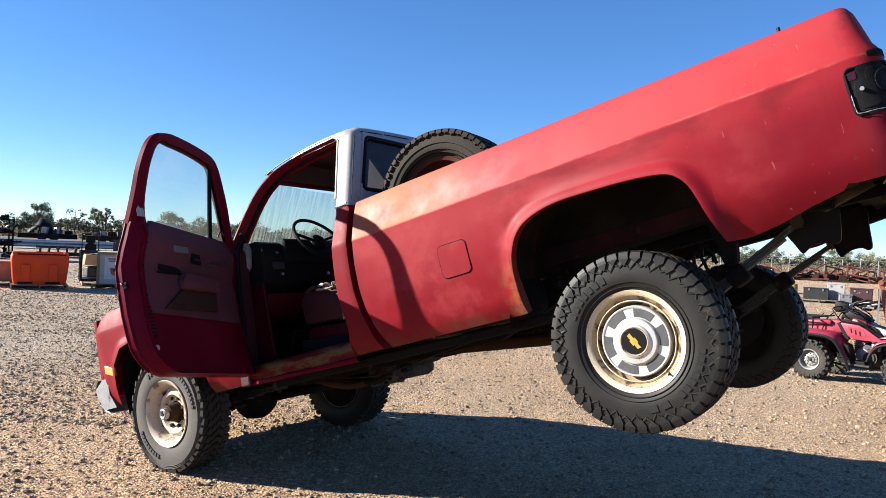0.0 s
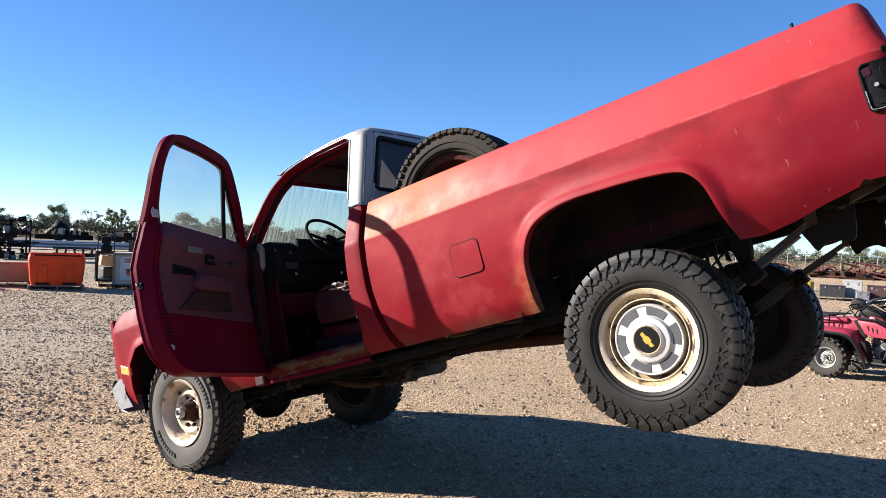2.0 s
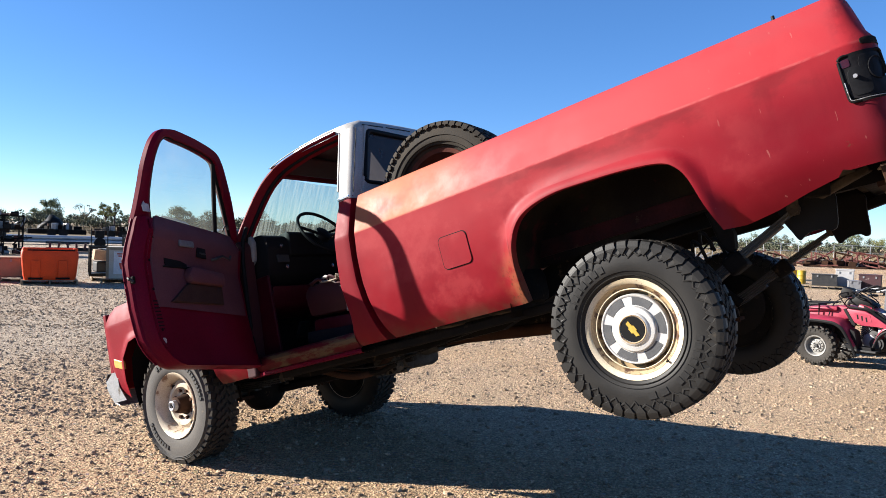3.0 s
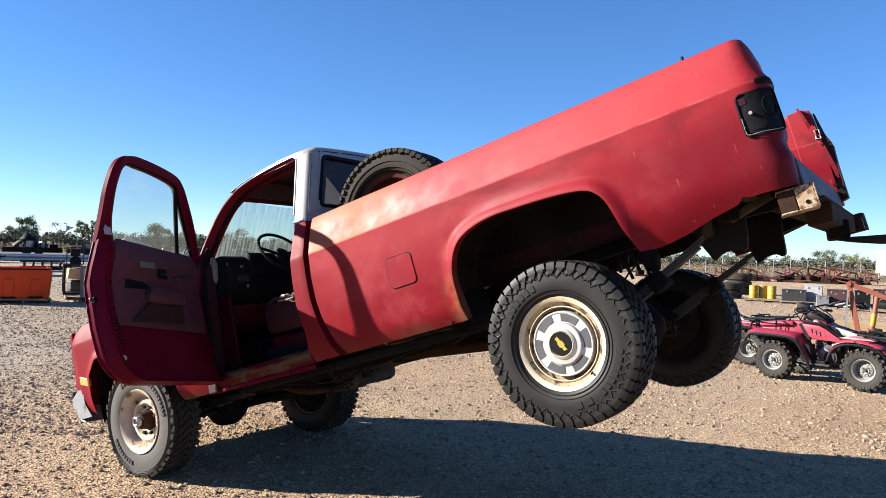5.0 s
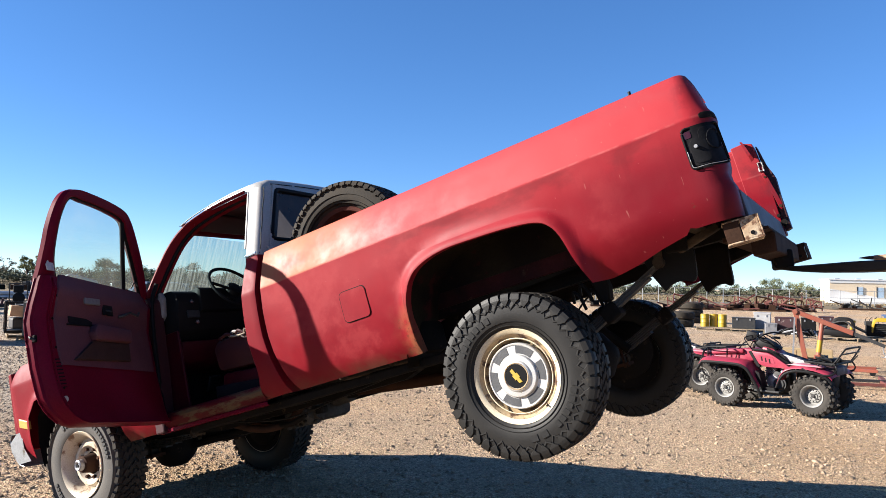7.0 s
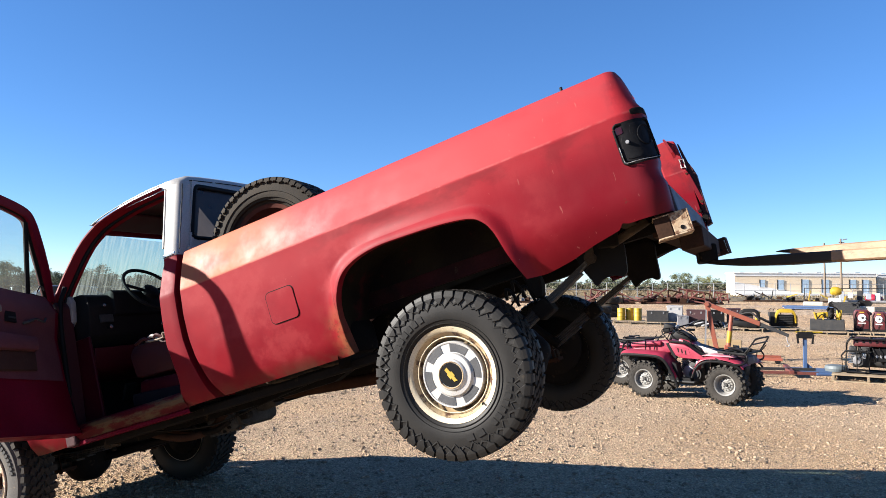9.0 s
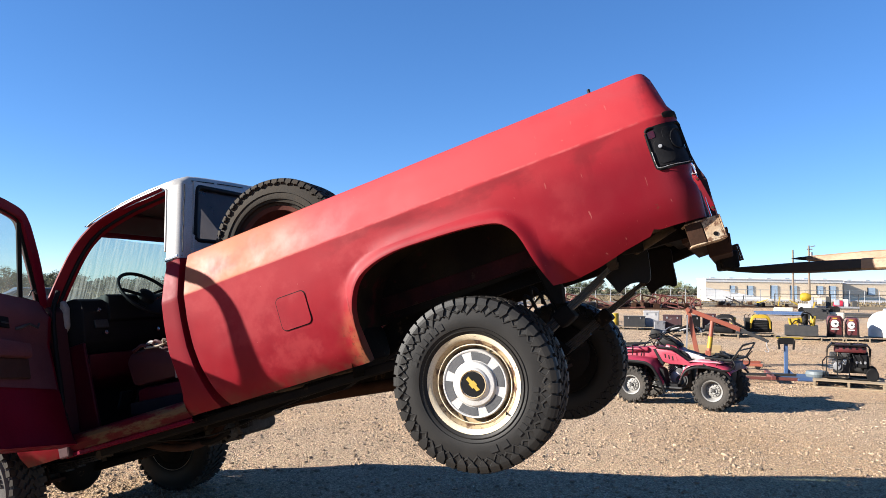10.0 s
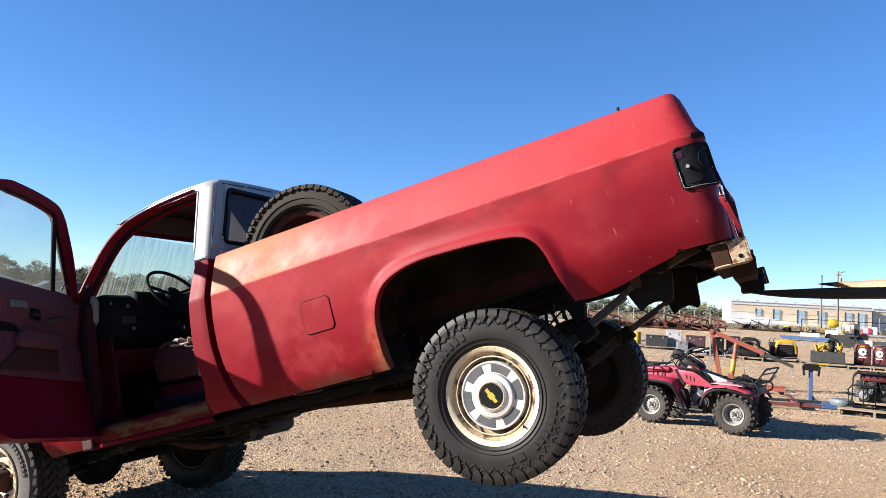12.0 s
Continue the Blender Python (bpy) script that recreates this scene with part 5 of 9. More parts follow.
add_grid(bm, [[Vector((x, 0.76 * u, 1.365 + 0.015 * (1 - u * u))) for u in np.linspace(-1, 1, 7)] for x in (-2.245, -1.8, -1.46)])
part("headliner", bm, VINYL, truck)
# windscreen header and visor
part("header_rail", tube([(-2.23, -0.70, 1.325), (-2.27, -0.4, 1.342), (-2.28, 0, 1.346), (-2.27, 0.4, 1.342), (-2.23, 0.70, 1.325)], 0.024, 8), RED_DARK, truck)
for s in (-1, 1):
    part("sun_visor", box((-2.06, s * 0.38, 1.335), (0.20, 0.60, 0.02), (0, -12, 0), 0.008), VINYL, truck)

# cab back: frame round the rear window
bm = bmesh.new()
outer = [(-0.838, 0.93), (0.838, 0.93), (0.69, 1.375), (-0.69, 1.375)]
win = [(-0.80, 1.005), (0.80, 1.005), (0.675, 1.345), (-0.675, 1.345)]
zo = lambda z: -1.444 - 0.012 * (z - 0.9)
def ring_sheet(bm, a, b, n=6):
    out = []
    for i in range(len(a)):
        j = (i + 1) % len(a)
        for k in range(n):
            f = k / n
            out.append([Vector((zo(a[i][1]), a[i][0] + (a[j][0] - a[i][0]) * f, a[i][1] + (a[j][1] - a[i][1]) * f)),
                        Vector((zo(b[i][1]), b[i][0] + (b[j][0] - b[i][0]) * f, b[i][1] + (b[j][1] - b[i][1]) * f))])
    out.append(out[0])
    add_grid(bm, out)
ring_sheet(bm, outer, win)
bmesh.ops.remove_doubles(bm, verts=bm.verts, dist=1e-5)
thicken(bm, 0.02)
part("cab_back_upper", bm, WHITE, truck, "white cab back round the rear window")
part("cab_back_lower", box((-1.45, 0, 0.515), (0.02, 1.84, 0.81), None, 0.004), RED_DARK, truck)
part("cab_back_lining", box((-1.468, 0, 0.50), (0.010, 1.66, 0.76)), BLACK, truck)
part("back_belt", prism([(-1.44, 0.905), (-1.415, 0.91), (-1.415, 0.945), (-1.44, 0.965)], "y", -0.85, 0.85, 0.004), WHITE, truck, "white belt ledge")
gl = [(-0.795, 1.01), (0.795, 1.01), (0.67, 1.34), (-0.67, 1.34)]
bm = bmesh.new()
bm.faces.new([bm.verts.new((zo(z) + 0.004, y, z)) for y, z in gl])
rear_glass = part("rear_window", bm, GLASS_REAR, truck, "smoked rear window glass")
rr_ = []
for (y0, z0), (y1, z1), (y2, z2) in zip(win[-1:] + win[:-1], win, win[1:] + win[:1]):
    a, b, c = Vector((y0, z0)), Vector((y1, z1)), Vector((y2, z2))
    p, q = b + (a - b).normalized() * 0.035, b + (c - b).normalized() * 0.035
    for f in (0, 0.33, 0.67, 1):
        w_ = p * (1 - f) ** 2 + b * 2 * f * (1 - f) + q * f * f
        rr_.append((zo(w_.y) + 0.012, w_.x, w_.y))
part("rear_window_gasket", tube(rr_, 0.016, 8, closed=True), GASKET, rear_glass, smooth=50)

# windscreen
bm = bmesh.new()
rows_ = []
for f in np.linspace(0, 1, 7):
    row = []
    for u in np.linspace(-1, 1, 17):
        hw = 0.885 + (0.765 - 0.885) * f
        bow = 0.19 * (1 - abs(u) ** 2.4)
        row.append(Vector((-2.40 + 0.225 * f - bow * (1 - 0.35 * f), hw * u, 0.90 + 0.435 * f)))
    rows_.append(row)
add_grid(bm, rows_)
wind = part("windscreen", bm, GLASS_WIND, truck, "streaked dusty windscreen", smooth=60, m=pose(-0.055, 0, 0))
part("lower_gasket", tube([v_ for v_ in [(-2.40 - 0.19 * (1 - abs(u) ** 2.4), 0.885 * u, 0.895) for u in np.linspace(-1, 1, 13)]], 0.014, 6), GASKET, wind)
for y0, y1, z1 in ((-0.28, 0.10, 1.05), (0.05, -0.30, 0.99)):
    part("wiper", tube([(-2.585, y0, 0.925), (-2.50, (y0 + y1) / 2, (0.96 + z1) / 2 - 0.02), (-2.475, y1, z1 - 0.02)], 0.006, 6), BLACK, wind)

# floor, firewall, dash, column, wheel, seat
part("cab_floor", box((-2.02, 0, 0.11), (1.12, 1.74, 0.03)), BLACK, truck)
part("firewall", box((-2.60, 0, 0.50), (0.04, 1.80, 0.76)), BLACK, truck)
dash = part("dashboard", prism([(-2.58, 0.905), (-2.30, 0.895), (-2.245, 0.87), (-2.235, 0.80), (-2.27, 0.62), (-2.33, 0.56), (-2.58, 0.56)], "y", -0.835, 0.86, 0.012), BLACK, truck, "cracked black dashboard", smooth=30)
# end of the black dash, coloured pale grey as if sunlit
part("dash_end", prism([(-2.47, 0.905), (-2.345, 0.90), (-2.322, 0.85), (-2.345, 0.735), (-2.40, 0.69), (-2.47, 0.70)], "y", -0.880, -0.842, 0.010), DASH_GREY, dash, "dash end cap, painted pale for the sun on it", smooth=30)
part("gauge_hood", prism([(-2.32, 0.90), (-2.23, 0.905), (-2.205, 0.88), (-2.22, 0.74), (-2.30, 0.72)], "y", -0.66, -0.16, 0.012), BLACK, dash, smooth=30)
for y, z in ((-0.74, 0.80), (-0.72, 0.66), (-0.30, 0.66), (-0.05, 0.67), (0.16, 0.66)):
    part("knob", revolve([(-2.245, 0.006), (-2.225, 0.013), (-2.21, 0.013), (-2.208, 0.0001)], 12, "x", (0, y, z)), CHROME, dash)
part("vent", box((-2.238, -0.72, 0.72), (0.012, 0.10, 0.05), None, 0.004), DARK_STEEL, dash)
part("kick_panel", box((-2.44, -0.84, 0.42), (0.22, 0.02, 0.50), None, 0.006), MAROON_DEEP, truck, "dark maroon kick panel")
part("under_dash", prism([(-2.55, 0.40), (-2.36, 0.46), (-2.33, 0.60), (-2.55, 0.62)], "y", -0.82, 0.40, 0.02), MAROON_DEEP, truck, "dark maroon panel under the dash", smooth=30)
part("door_post", prism([(-2.56, 0.05), (-2.48, 0.05), (-2.445, 0.45), (-2.405, 0.88), (-2.43, 0.92), (-2.55, 0.90)], "y", -0.955, -0.86, 0.010), VINYL, truck, "dark maroon hinge post with black seal")
part("post_seal", tube([(-2.465, -0.945, 0.14), (-2.45, -0.95, 0.45), (-2.415, -0.94, 0.86), (-2.38, -0.905, 1.0)], 0.014, 8, bend=4), GASKET, truck)
column = part("steering_column", cyl((-2.42, -0.40, 0.72), (-2.13, -0.40, 0.885), 0.038, 14, 0.032), BLACK, truck, smooth=40)
dash.location += Vector((-0.06, 0, 0.05))
column.location.x -= 0.125
sw = pose(-2.075, -0.40, 0.925, 0, 58, 0)
bm = bmesh.new()
add_tube(bm, [sw @ Vector((0.20 * math.cos(a), 0.20 * math.sin(a), 0)) for a in np.linspace(0, 2 * math.pi, 33)[:-1]], 0.0115, 8, closed=True)
part("steering_wheel_rim", bm, BLACK, column, "thin black steering wheel", smooth=50)
for a in (0.25, math.pi - 0.25):
    part("spoke", tube([sw @ Vector((0, 0, -0.02)), sw @ Vector((0.185 * math.cos(a + math.pi / 2), 0.185 * math.sin(a + math.pi / 2), 0))], 0.010, 6), BLACK, column)
part("horn_pad", revolve([(-0.03, 0.06), (0.0, 0.055), (0.008, 0.03), (0.008, 0.0001)], 20, "z", caps=False), BLACK, column, m=sw)
part("stalk", tube([(-2.16, -0.42, 0.87), (-2.18, -0.56, 0.90), (-2.185, -0.60, 0.905)], 0.006, 6), CHROME, column)
part("shift_lever", tube([(-2.19, -0.38, 0.86), (-2.12, -0.22, 0.93), (-2.11, -0.18, 0.945)], 0.007, 6), CHROME, column)
part("mirror", box((-2.12, 0.0, 1.28), (0.03, 0.24, 0.06), None, 0.01), BLACK, truck)
for y in (-0.62, -0.48):
    part("pedal", box((-2.34, y, 0.30), (0.02, 0.09, 0.11), (0, 30, 0), 0.008), BLACK, truck)
seat = part("bench_seat", prism([(-2.08, 0.33), (-1.60, 0.30), (-1.56, 0.42), (-1.62, 0.47), (-1.90, 0.515), (-2.05, 0.53), (-2.10, 0.48)], "y", -0.80, 0.80, 0.030), VINYL, truck, "torn maroon vinyl bench seat with exposed foam", smooth=35)
part("seat_back", prism([(-1.68, 0.42), (-1.56, 0.40), (-1.47, 0.86), (-1.56, 0.90)], "y", -0.80, 0.80, 0.035), VINYL, seat, smooth=35)
part("seat_base", prism([(-2.06, 0.17), (-1.62, 0.13), (-1.60, 0.25), (-1.70, 0.285), (-2.04, 0.315)], "y", -0.82, 0.80, 0.03), MAROON_DEEP, seat, "maroon painted seat base", smooth=35)
part("seat_side", prism([(-2.09, 0.175), (-1.66, 0.135), (-1.62, 0.155), (-1.63, 0.205), (-2.08, 0.245)], "y", -0.845, -0.822, 0.008), BLUE_CLOTH, seat, "dark navy sill carpet")
rng_ = random.Random(17)
for k in range(16):
    x = -2.05 + 0.032 * k + rng_.uniform(-0.02, 0.02)
    z = 0.533 - 0.09 * (x + 2.05)
    l, y = rng_.uniform(0.05, 0.16), -0.80 + rng_.uniform(-0.012, 0.05)
    pts_ = [(x, y, z), (x + l * 0.3, y - rng_.uniform(0.0, 0.03), z + rng_.uniform(-0.01, 0.025)), (x + l * 0.7, y - rng_.uniform(0.0, 0.02), z + rng_.uniform(-0.03, 0.012)), (x + l, y + 0.01, z - 0.09 * l + rng_.uniform(-0.03, 0.01))]
    part("torn_strip", tube(pts_, rng_.uniform(0.004, 0.011), 5, bend=3), (FOAM, VINYL, BLACK, DASH_GREY)[k % 4], seat, "torn vinyl and foam")
part("lining_flap", prism([(-1.735, 0.30), (-1.665, 0.31), (-1.65, 0.40), (-1.69, 0.45), (-1.725, 0.38)], "y", -0.835, -0.822, 0.004), DASH_GREY, seat, "hanging pale seat lining")
# closed far door
bm = bmesh.new()
add_grid(bm, [[Vector((x, -cab_y(max(z, 0.02)), z)) for x in np.linspace(-2.53, -1.58, 8)] for z in (0.10, 0.16, 0.3, 0.5, 0.64, 0.668, 0.684, 0.692, 0.76, 0.84, 0.90)])
far_door = part("far_door", bm, RED, truck, "closed red passenger door", smooth=32)
part("inner_trim", box((-2.05, 0.86, 0.52), (0.92, 0.04, 0.72), None, 0.01), PANEL, far_door)
bm = bmesh.new()
bm.faces.new([bm.verts.new((x, -cab_y(z) - 0.02, z)) for x, z in ((-2.40, 0.92), (-1.56, 0.92), (-1.57, 1.34), (-2.10, 1.34))])
part("window_glass", bm, GLASS_DOOR, far_door)
part("window_post", tube([(-2.26, 0.925, 0.92), (-2.22, 0.79, 1.30)], 0.012, 6), BLACK, far_door)

# ---- front clip ----
FARCH = [(-3.80, 0.06), (-3.83, 0.25), (-3.80, 0.42), (-3.70, 0.52), (-3.50, 0.555), (-3.25, 0.555), (-3.02, 0.52), (-2.90, 0.40), (-2.86, 0.22), (-2.85, 0.06)]
for s in (-1, 1):
    bm = bmesh.new()
    xs = sorted(set(list(np.linspace(-4.10, -2.56, 50)) + [p[0] + 0.0 for p in FARCH[1:9]] + [-3.829, -2.861]))
    rows_ = []
    for x in xs:
        zb = 0.06 if x < -3.83 or x > -2.86 else lerp([(-3.83, 0.25), (-3.80, 0.42), (-3.70, 0.52), (-3.50, 0.555), (-3.25, 0.555), (-3.02, 0.52), (-2.90, 0.40), (-2.86, 0.22)], x)
        if x < -3.83:
            zb = 0.12 + 0.16 * max(0, (-3.83 - x) / 0.27)
        top = 0.835 if x > -3.9 else 0.835 - 0.09 * ((-3.9 - x) / 0.2)
        zs = [zb + (0.60 - zb) * k / 9 for k in range(9)] + [0.60, 0.65, 0.668, 0.684, 0.692, 0.72, top - 0.06, top - 0.015, top]
        col = []
        inset = 0.07 * max(0, (-3.95 - x) / 0.15) ** 2
        for i, z in enumerate(zs):
            y = lerp(SIDE, min(z, 0.80)) - flare(FARCH, x, z, 0.08, 0.024) + inset
            if i == len(zs) - 1:
                y += 0.06
            if i == len(zs) - 2:
                y += 0.012
            col.append(Vector((x, -s * y, z)))
        rows_.append(col)
    add_grid(bm, rows_)
    fender = part("front_fender", bm, RED, truck, "faded red front fender", smooth=35)
    bm = bmesh.new()
    add_grid(bm, [[Vector((x, s * 0.95, z)), Vector((x, s * 0.60, z + 0.02))] for x, z in FARCH])
    bm.faces.new([bm.verts.new((x, s * 0.58, z)) for x, z in FARCH])
    part("inner_liner", bm, CHASSIS, fender)
    part("side_marker", prism([(-3.95, 0.378), (-3.850, 0.345), (-3.850, 0.405), (-3.95, 0.440)], "y", s * 0.99 - 0.015, s * 0.99 + 0.015, 0.004), AMBER, fender, "amber side marker lamp")
bm = bmesh.new()
rows_ = []
for x, z in ((-2.56, 0.885), (-2.7, 0.89), (-3.2, 0.88), (-3.7, 0.865), (-3.95, 0.845), (-4.06, 0.80)):
    rows_.append([Vector((x, 0.90 * u, z - 0.04 * abs(u) ** 3 + (0.012 if 0.35 < abs(u) < 0.6 else 0))) for u in np.linspace(-1, 1, 21)])
add_grid(bm, rows_)
part("hood", bm, RED, truck, "faded red hood", smooth=35)
grille = part("grille", box((-4.07, 0, 0.60), (0.05, 1.56, 0.36), None, 0.01), BLACK, truck, "black grille with chrome surround")
for k in range(5):
    part("grille_bar", box((-4.10, 0, 0.47 + 0.065 * k), (0.02, 1.20, 0.012), None, 0.003), CHROME, grille)
for y in (-0.66, 0.66):
    part("headlamp", box((-4.10, y, 0.60), (0.03, 0.22, 0.15), None, 0.01), GLASS_REAR, grille)
bm = bmesh.new()
rows_ = []
for u in np.linspace(-1, 1, 25):
    sweep = 0.16 * max(0, (abs(u) - 0.80) / 0.20) ** 2
    rows_.append([Vector((x + sweep, 0.985 * u, z)) for x, z in ((-4.19, 0.345), (-4.255, 0.35), (-4.285, 0.31), (-4.28, 0.24), (-4.26, 0.19), (-4.21, 0.125), (-4.15, 0.10))])
add_grid(bm, rows_)
for s in (-1, 1):
    add_grid(bm, [[Vector((x + 0.16 + dx, s * 0.985, z)) for x, z in ((-4.19, 0.345), (-4.285, 0.29), (-4.28, 0.23), (-4.21, 0.125))] for dx in (0, 0.05, 0.10, 0.16)])
thicken(bm, 0.004)
part("front_bumper", bm, ALLOY, truck, "dull dented chrome front bumper", smooth=40)

# ---- open driver's door, in its own frame: x along the door from the hinge, y inwards ----
OPEN = 72
DOOR = Matrix.Translation((-2.53, -0.97, 0)) @ pose(0, 0, 0, 0, 0, -OPEN) @ pose(0, 0, 0, 0, -4.0, 0)


def dy(z, t=0.0):
    """Skin of the door at a height, t deeper inside."""
    return (0.97 + lerp(SIDE, max(0.03, min(z, 0.86))) if z < 0.90 else 0.025 + (z - 0.90) * 0.36) + t


low = [(0.03, 0.13), (0.20, 0.12), (0.50, 0.12), (0.72, 0.12), (0.83, 0.135), (0.90, 0.19), (0.945, 0.29), (0.968, 0.42), (0.975, 0.55), (0.972, 0.68), (0.966, 0.80), (0.955, 0.93)]
bm = bmesh.new()
# outer skin and inner skin as strips between front edge and rear edge
zs = [0.105, 0.12, 0.15, 0.20, 0.26, 0.34, 0.42, 0.5, 0.58, 0.64, 0.668, 0.684, 0.692, 0.76, 0.84, 0.88, 0.915]
def rear_x(z):
    return lerp([(0.10, 0.80), (0.125, 0.87), (0.18, 0.93), (0.25, 0.965), (0.42, 0.985), (0.62, 0.992), (0.75, 0.985), (0.88, 0.968), (0.93, 0.962)], z)
def front_x(z):
    return lerp([(0.12, 0.03), (0.36, 0.02), (0.60, 0.03), (0.84, 0.06), (0.93, 0.10)], z)
rows_ = []
for z in zs:
    a, b = front_x(z), rear_x(z)
    o = dy(z)
    th = 0.115 if z < 0.84 else 0.115 - 0.05 * (z - 0.84) / 0.09
    loop = [(a, o)] + [(a + (b - a) * f, o) for f in (0.25, 0.5, 0.75)] + [(b - 0.012, o), (b, o + 0.012), (b, o + 0.045), (b - 0.012, o + 0.055), (b - 0.020, o + th - 0.02), (b - 0.035, o + th), (b - 0.09, o + th), (b - 0.5, o + th), (a + 0.05, o + th), (a, o + th - 0.02), (a, o)]
    rows_.append([Vector((x, y, z)) for x, y in loop])
vs = add_grid(bm, rows_)
for row in (vs[0], vs[-1]):
    bm.faces.new(row[:-1])
bmesh.ops.remove_doubles(bm, verts=bm.verts, dist=1e-5)
door = part("driver_door", bm, RED_DARK, truck, "open maroon driver door with brown plastic trim panel", smooth=35, m=DOOR)

# window frame
OUT = [(0.966, 0.892), (0.965, 1.08), (0.968, 1.18), (0.957, 1.28), (0.935, 1.345), (0.90, 1.385), (0.85, 1.402), (0.78, 1.406), (0.64, 1.405), (0.49, 1.395), (0.40, 1.378), (0.34, 1.345), (0.28, 1.29), (0.15, 1.13), (0.03, 0.93)]
INN = [(0.838, 0.912), (0.886, 1.02), (0.903, 1.18), (0.897, 1.27), (0.876, 1.335), (0.835, 1.362), (0.77, 1.360), (0.72, 1.362), (0.60, 1.36), (0.48, 1.35), (0.42, 1.335), (0.385, 1.30), (0.34, 1.24), (0.22, 1.09), (0.100, 0.922)]
OUT, INN = ([(p.x, p.z) for p in smooth_path([(x, 0, z) for x, z in line], 3)] for line in (OUT, INN))
bm = bmesh.new()
rows_ = []
for (ax, az), (bx, bz) in zip(OUT, INN):
    o1, o2 = dy(az), dy(bz)
    rows_.append([Vector((ax, o1, az)), Vector((bx + (ax - bx) * 0.1, o2, bz)), Vector((bx, o2 + 0.012, bz)), Vector((bx, o2 + 0.035, bz)), Vector((bx + (ax - bx) * 0.25, o2 + 0.05, bz)), Vector((ax - (ax - bx) * 0.35, o1 + 0.05, az)), Vector((ax - (ax - bx) * 0.12, o1 + 0.036, az)), Vector((ax, o1 + 0.03, az)), Vector((ax, o1, az))])
add_grid(bm, rows_)
bmesh.ops.remove_doubles(bm, verts=bm.verts, dist=1e-5)
part("window_frame", bm, RED_DARK, door, "maroon window frame with chipped paint", smooth=40)
part("window_seal", tube([(x, dy(z) + 0.03, z) for x, z in INN], 0.007, 6), GASKET, door)
part("division_bar", tube([(0.275, dy(0.94) + 0.03, 0.93), (0.405, dy(1.32) + 0.03, 1.325)], 0.014, 8), GASKET, door, "black vent window division bar")
bm = bmesh.new()
bm.faces.new([bm.verts.new((x, dy(z) + 0.022, z)) for x, z in ((0.275, 0.92), (0.85, 0.915), (0.892, 1.02), (0.908, 1.20), (0.874, 1.338), (0.82, 1.366), (0.60, 1.36), (0.41, 1.33))])
pane = part("window_pane", bm, GLASS_DOOR, door, "dusty clear door glass")
pane.visible_shadow = False
bm = bmesh.new()
bm.faces.new([bm.verts.new((x, dy(z) + 0.026, z)) for x, z in ((0.27, 0.925), (0.10, 0.925), (0.35, 1.26), (0.395, 1.31))])
vent = part("vent_pane", bm, GLASS_DOOR, door)
vent.visible_shadow = False
part("vent_frame", tube([(0.26, dy(0.94) + 0.034, 0.95), (0.135, dy(0.94) + 0.034, 0.95), (0.375, dy(1.26) + 0.034, 1.27)], 0.006, 6), GASKET, door)
part("vent_latch", tube([(0.225, dy(0.95) + 0.05, 0.96), (0.22, dy(1.0) + 0.05, 0.99), (0.195, dy(1.0) + 0.05, 0.995), (0.17, dy(.98) + 0.05, 0.98)], 0.005, 6), DARK_STEEL, door)
# trim panel, following the inner skin of the door
def inner_y(z):
    return dy(z) + (0.115 if z < 0.84 else 0.115 - 0.05 * (z - 0.84) / 0.09)


def on_panel(z):
    return inner_y(min(z, 0.945)) + 0.010


bm = bmesh.new()
rows_ = []
for z in (0.425, 0.47, 0.52, 0.58, 0.64, 0.68, 0.70, 0.74, 0.79, 0.84, 0.88, 0.91, 0.930):
    x1 = lerp([(0.42, 0.885), (0.50, 0.905), (0.84, 0.905), (0.90, 0.885), (0.95, 0.845)], z)
    x0 = front_x(z) + 0.065
    y = on_panel(z)
    rows_.append([Vector((x, yy, z)) for x, yy in ((x0, y - 0.014), (x0 + 0.006, y - 0.003), (x0 + 0.02, y), ((x0 + x1) / 2, y), (x1 - 0.02, y), (x1 - 0.006, y - 0.003), (x1, y - 0.014))])
add_grid(bm, rows_)
pan = part("trim_panel", bm, PANEL, door, "dusty dark brown plastic trim panel", smooth=40)
yp = on_panel(0.62)
part("armrest", prism([(0.33, 0.585), (0.64, 0.575), (0.66, 0.62), (0.63, 0.67), (0.33, 0.665)], "y", yp - 0.005, yp + 0.05, 0.014), PANEL, pan, "moulded armrest", smooth=30)
part("map_pocket", prism([(0.33, 0.475), (0.80, 0.455), (0.64, 0.575), (0.33, 0.585)], "y", yp - 0.004, yp + 0.022, 0.006), mat("brown_pocket_plastic", (0.042, 0.019, 0.013), 0.6, 0, (0.024, 0.011, 0.009), 9, 0.5, 0.1, 120, spec=0.2), pan)
part("pull_recess", prism([(0.62, 0.665), (0.80, 0.660), (0.815, 0.72), (0.76, 0.73), (0.62, 0.69)], "y", yp - 0.006, yp + 0.003), GASKET, pan)
part("panel_crease", tube([(0.82, yp, 0.655), (0.62, yp + 0.002, 0.67), (0.33, yp + 0.002, 0.675)], 0.006, 6), GASKET, pan)
part("ash_tray", box((0.645, on_panel(0.80) + 0.004, 0.80), (0.125, 0.014, 0.038), (0, 4, 0), 0.004), mat("worn_grey_chrome", (0.20, 0.19, 0.18), 0.4, 0.4), pan)
part("switch_plate", box((0.505, on_panel(0.775) + 0.002, 0.775), (0.085, 0.010, 0.075), None, 0.004), GASKET, pan)
part("switch_lever", box((0.50, on_panel(0.765) + 0.008, 0.765), (0.055, 0.012, 0.010), None, 0.003), DARK_STEEL, pan)
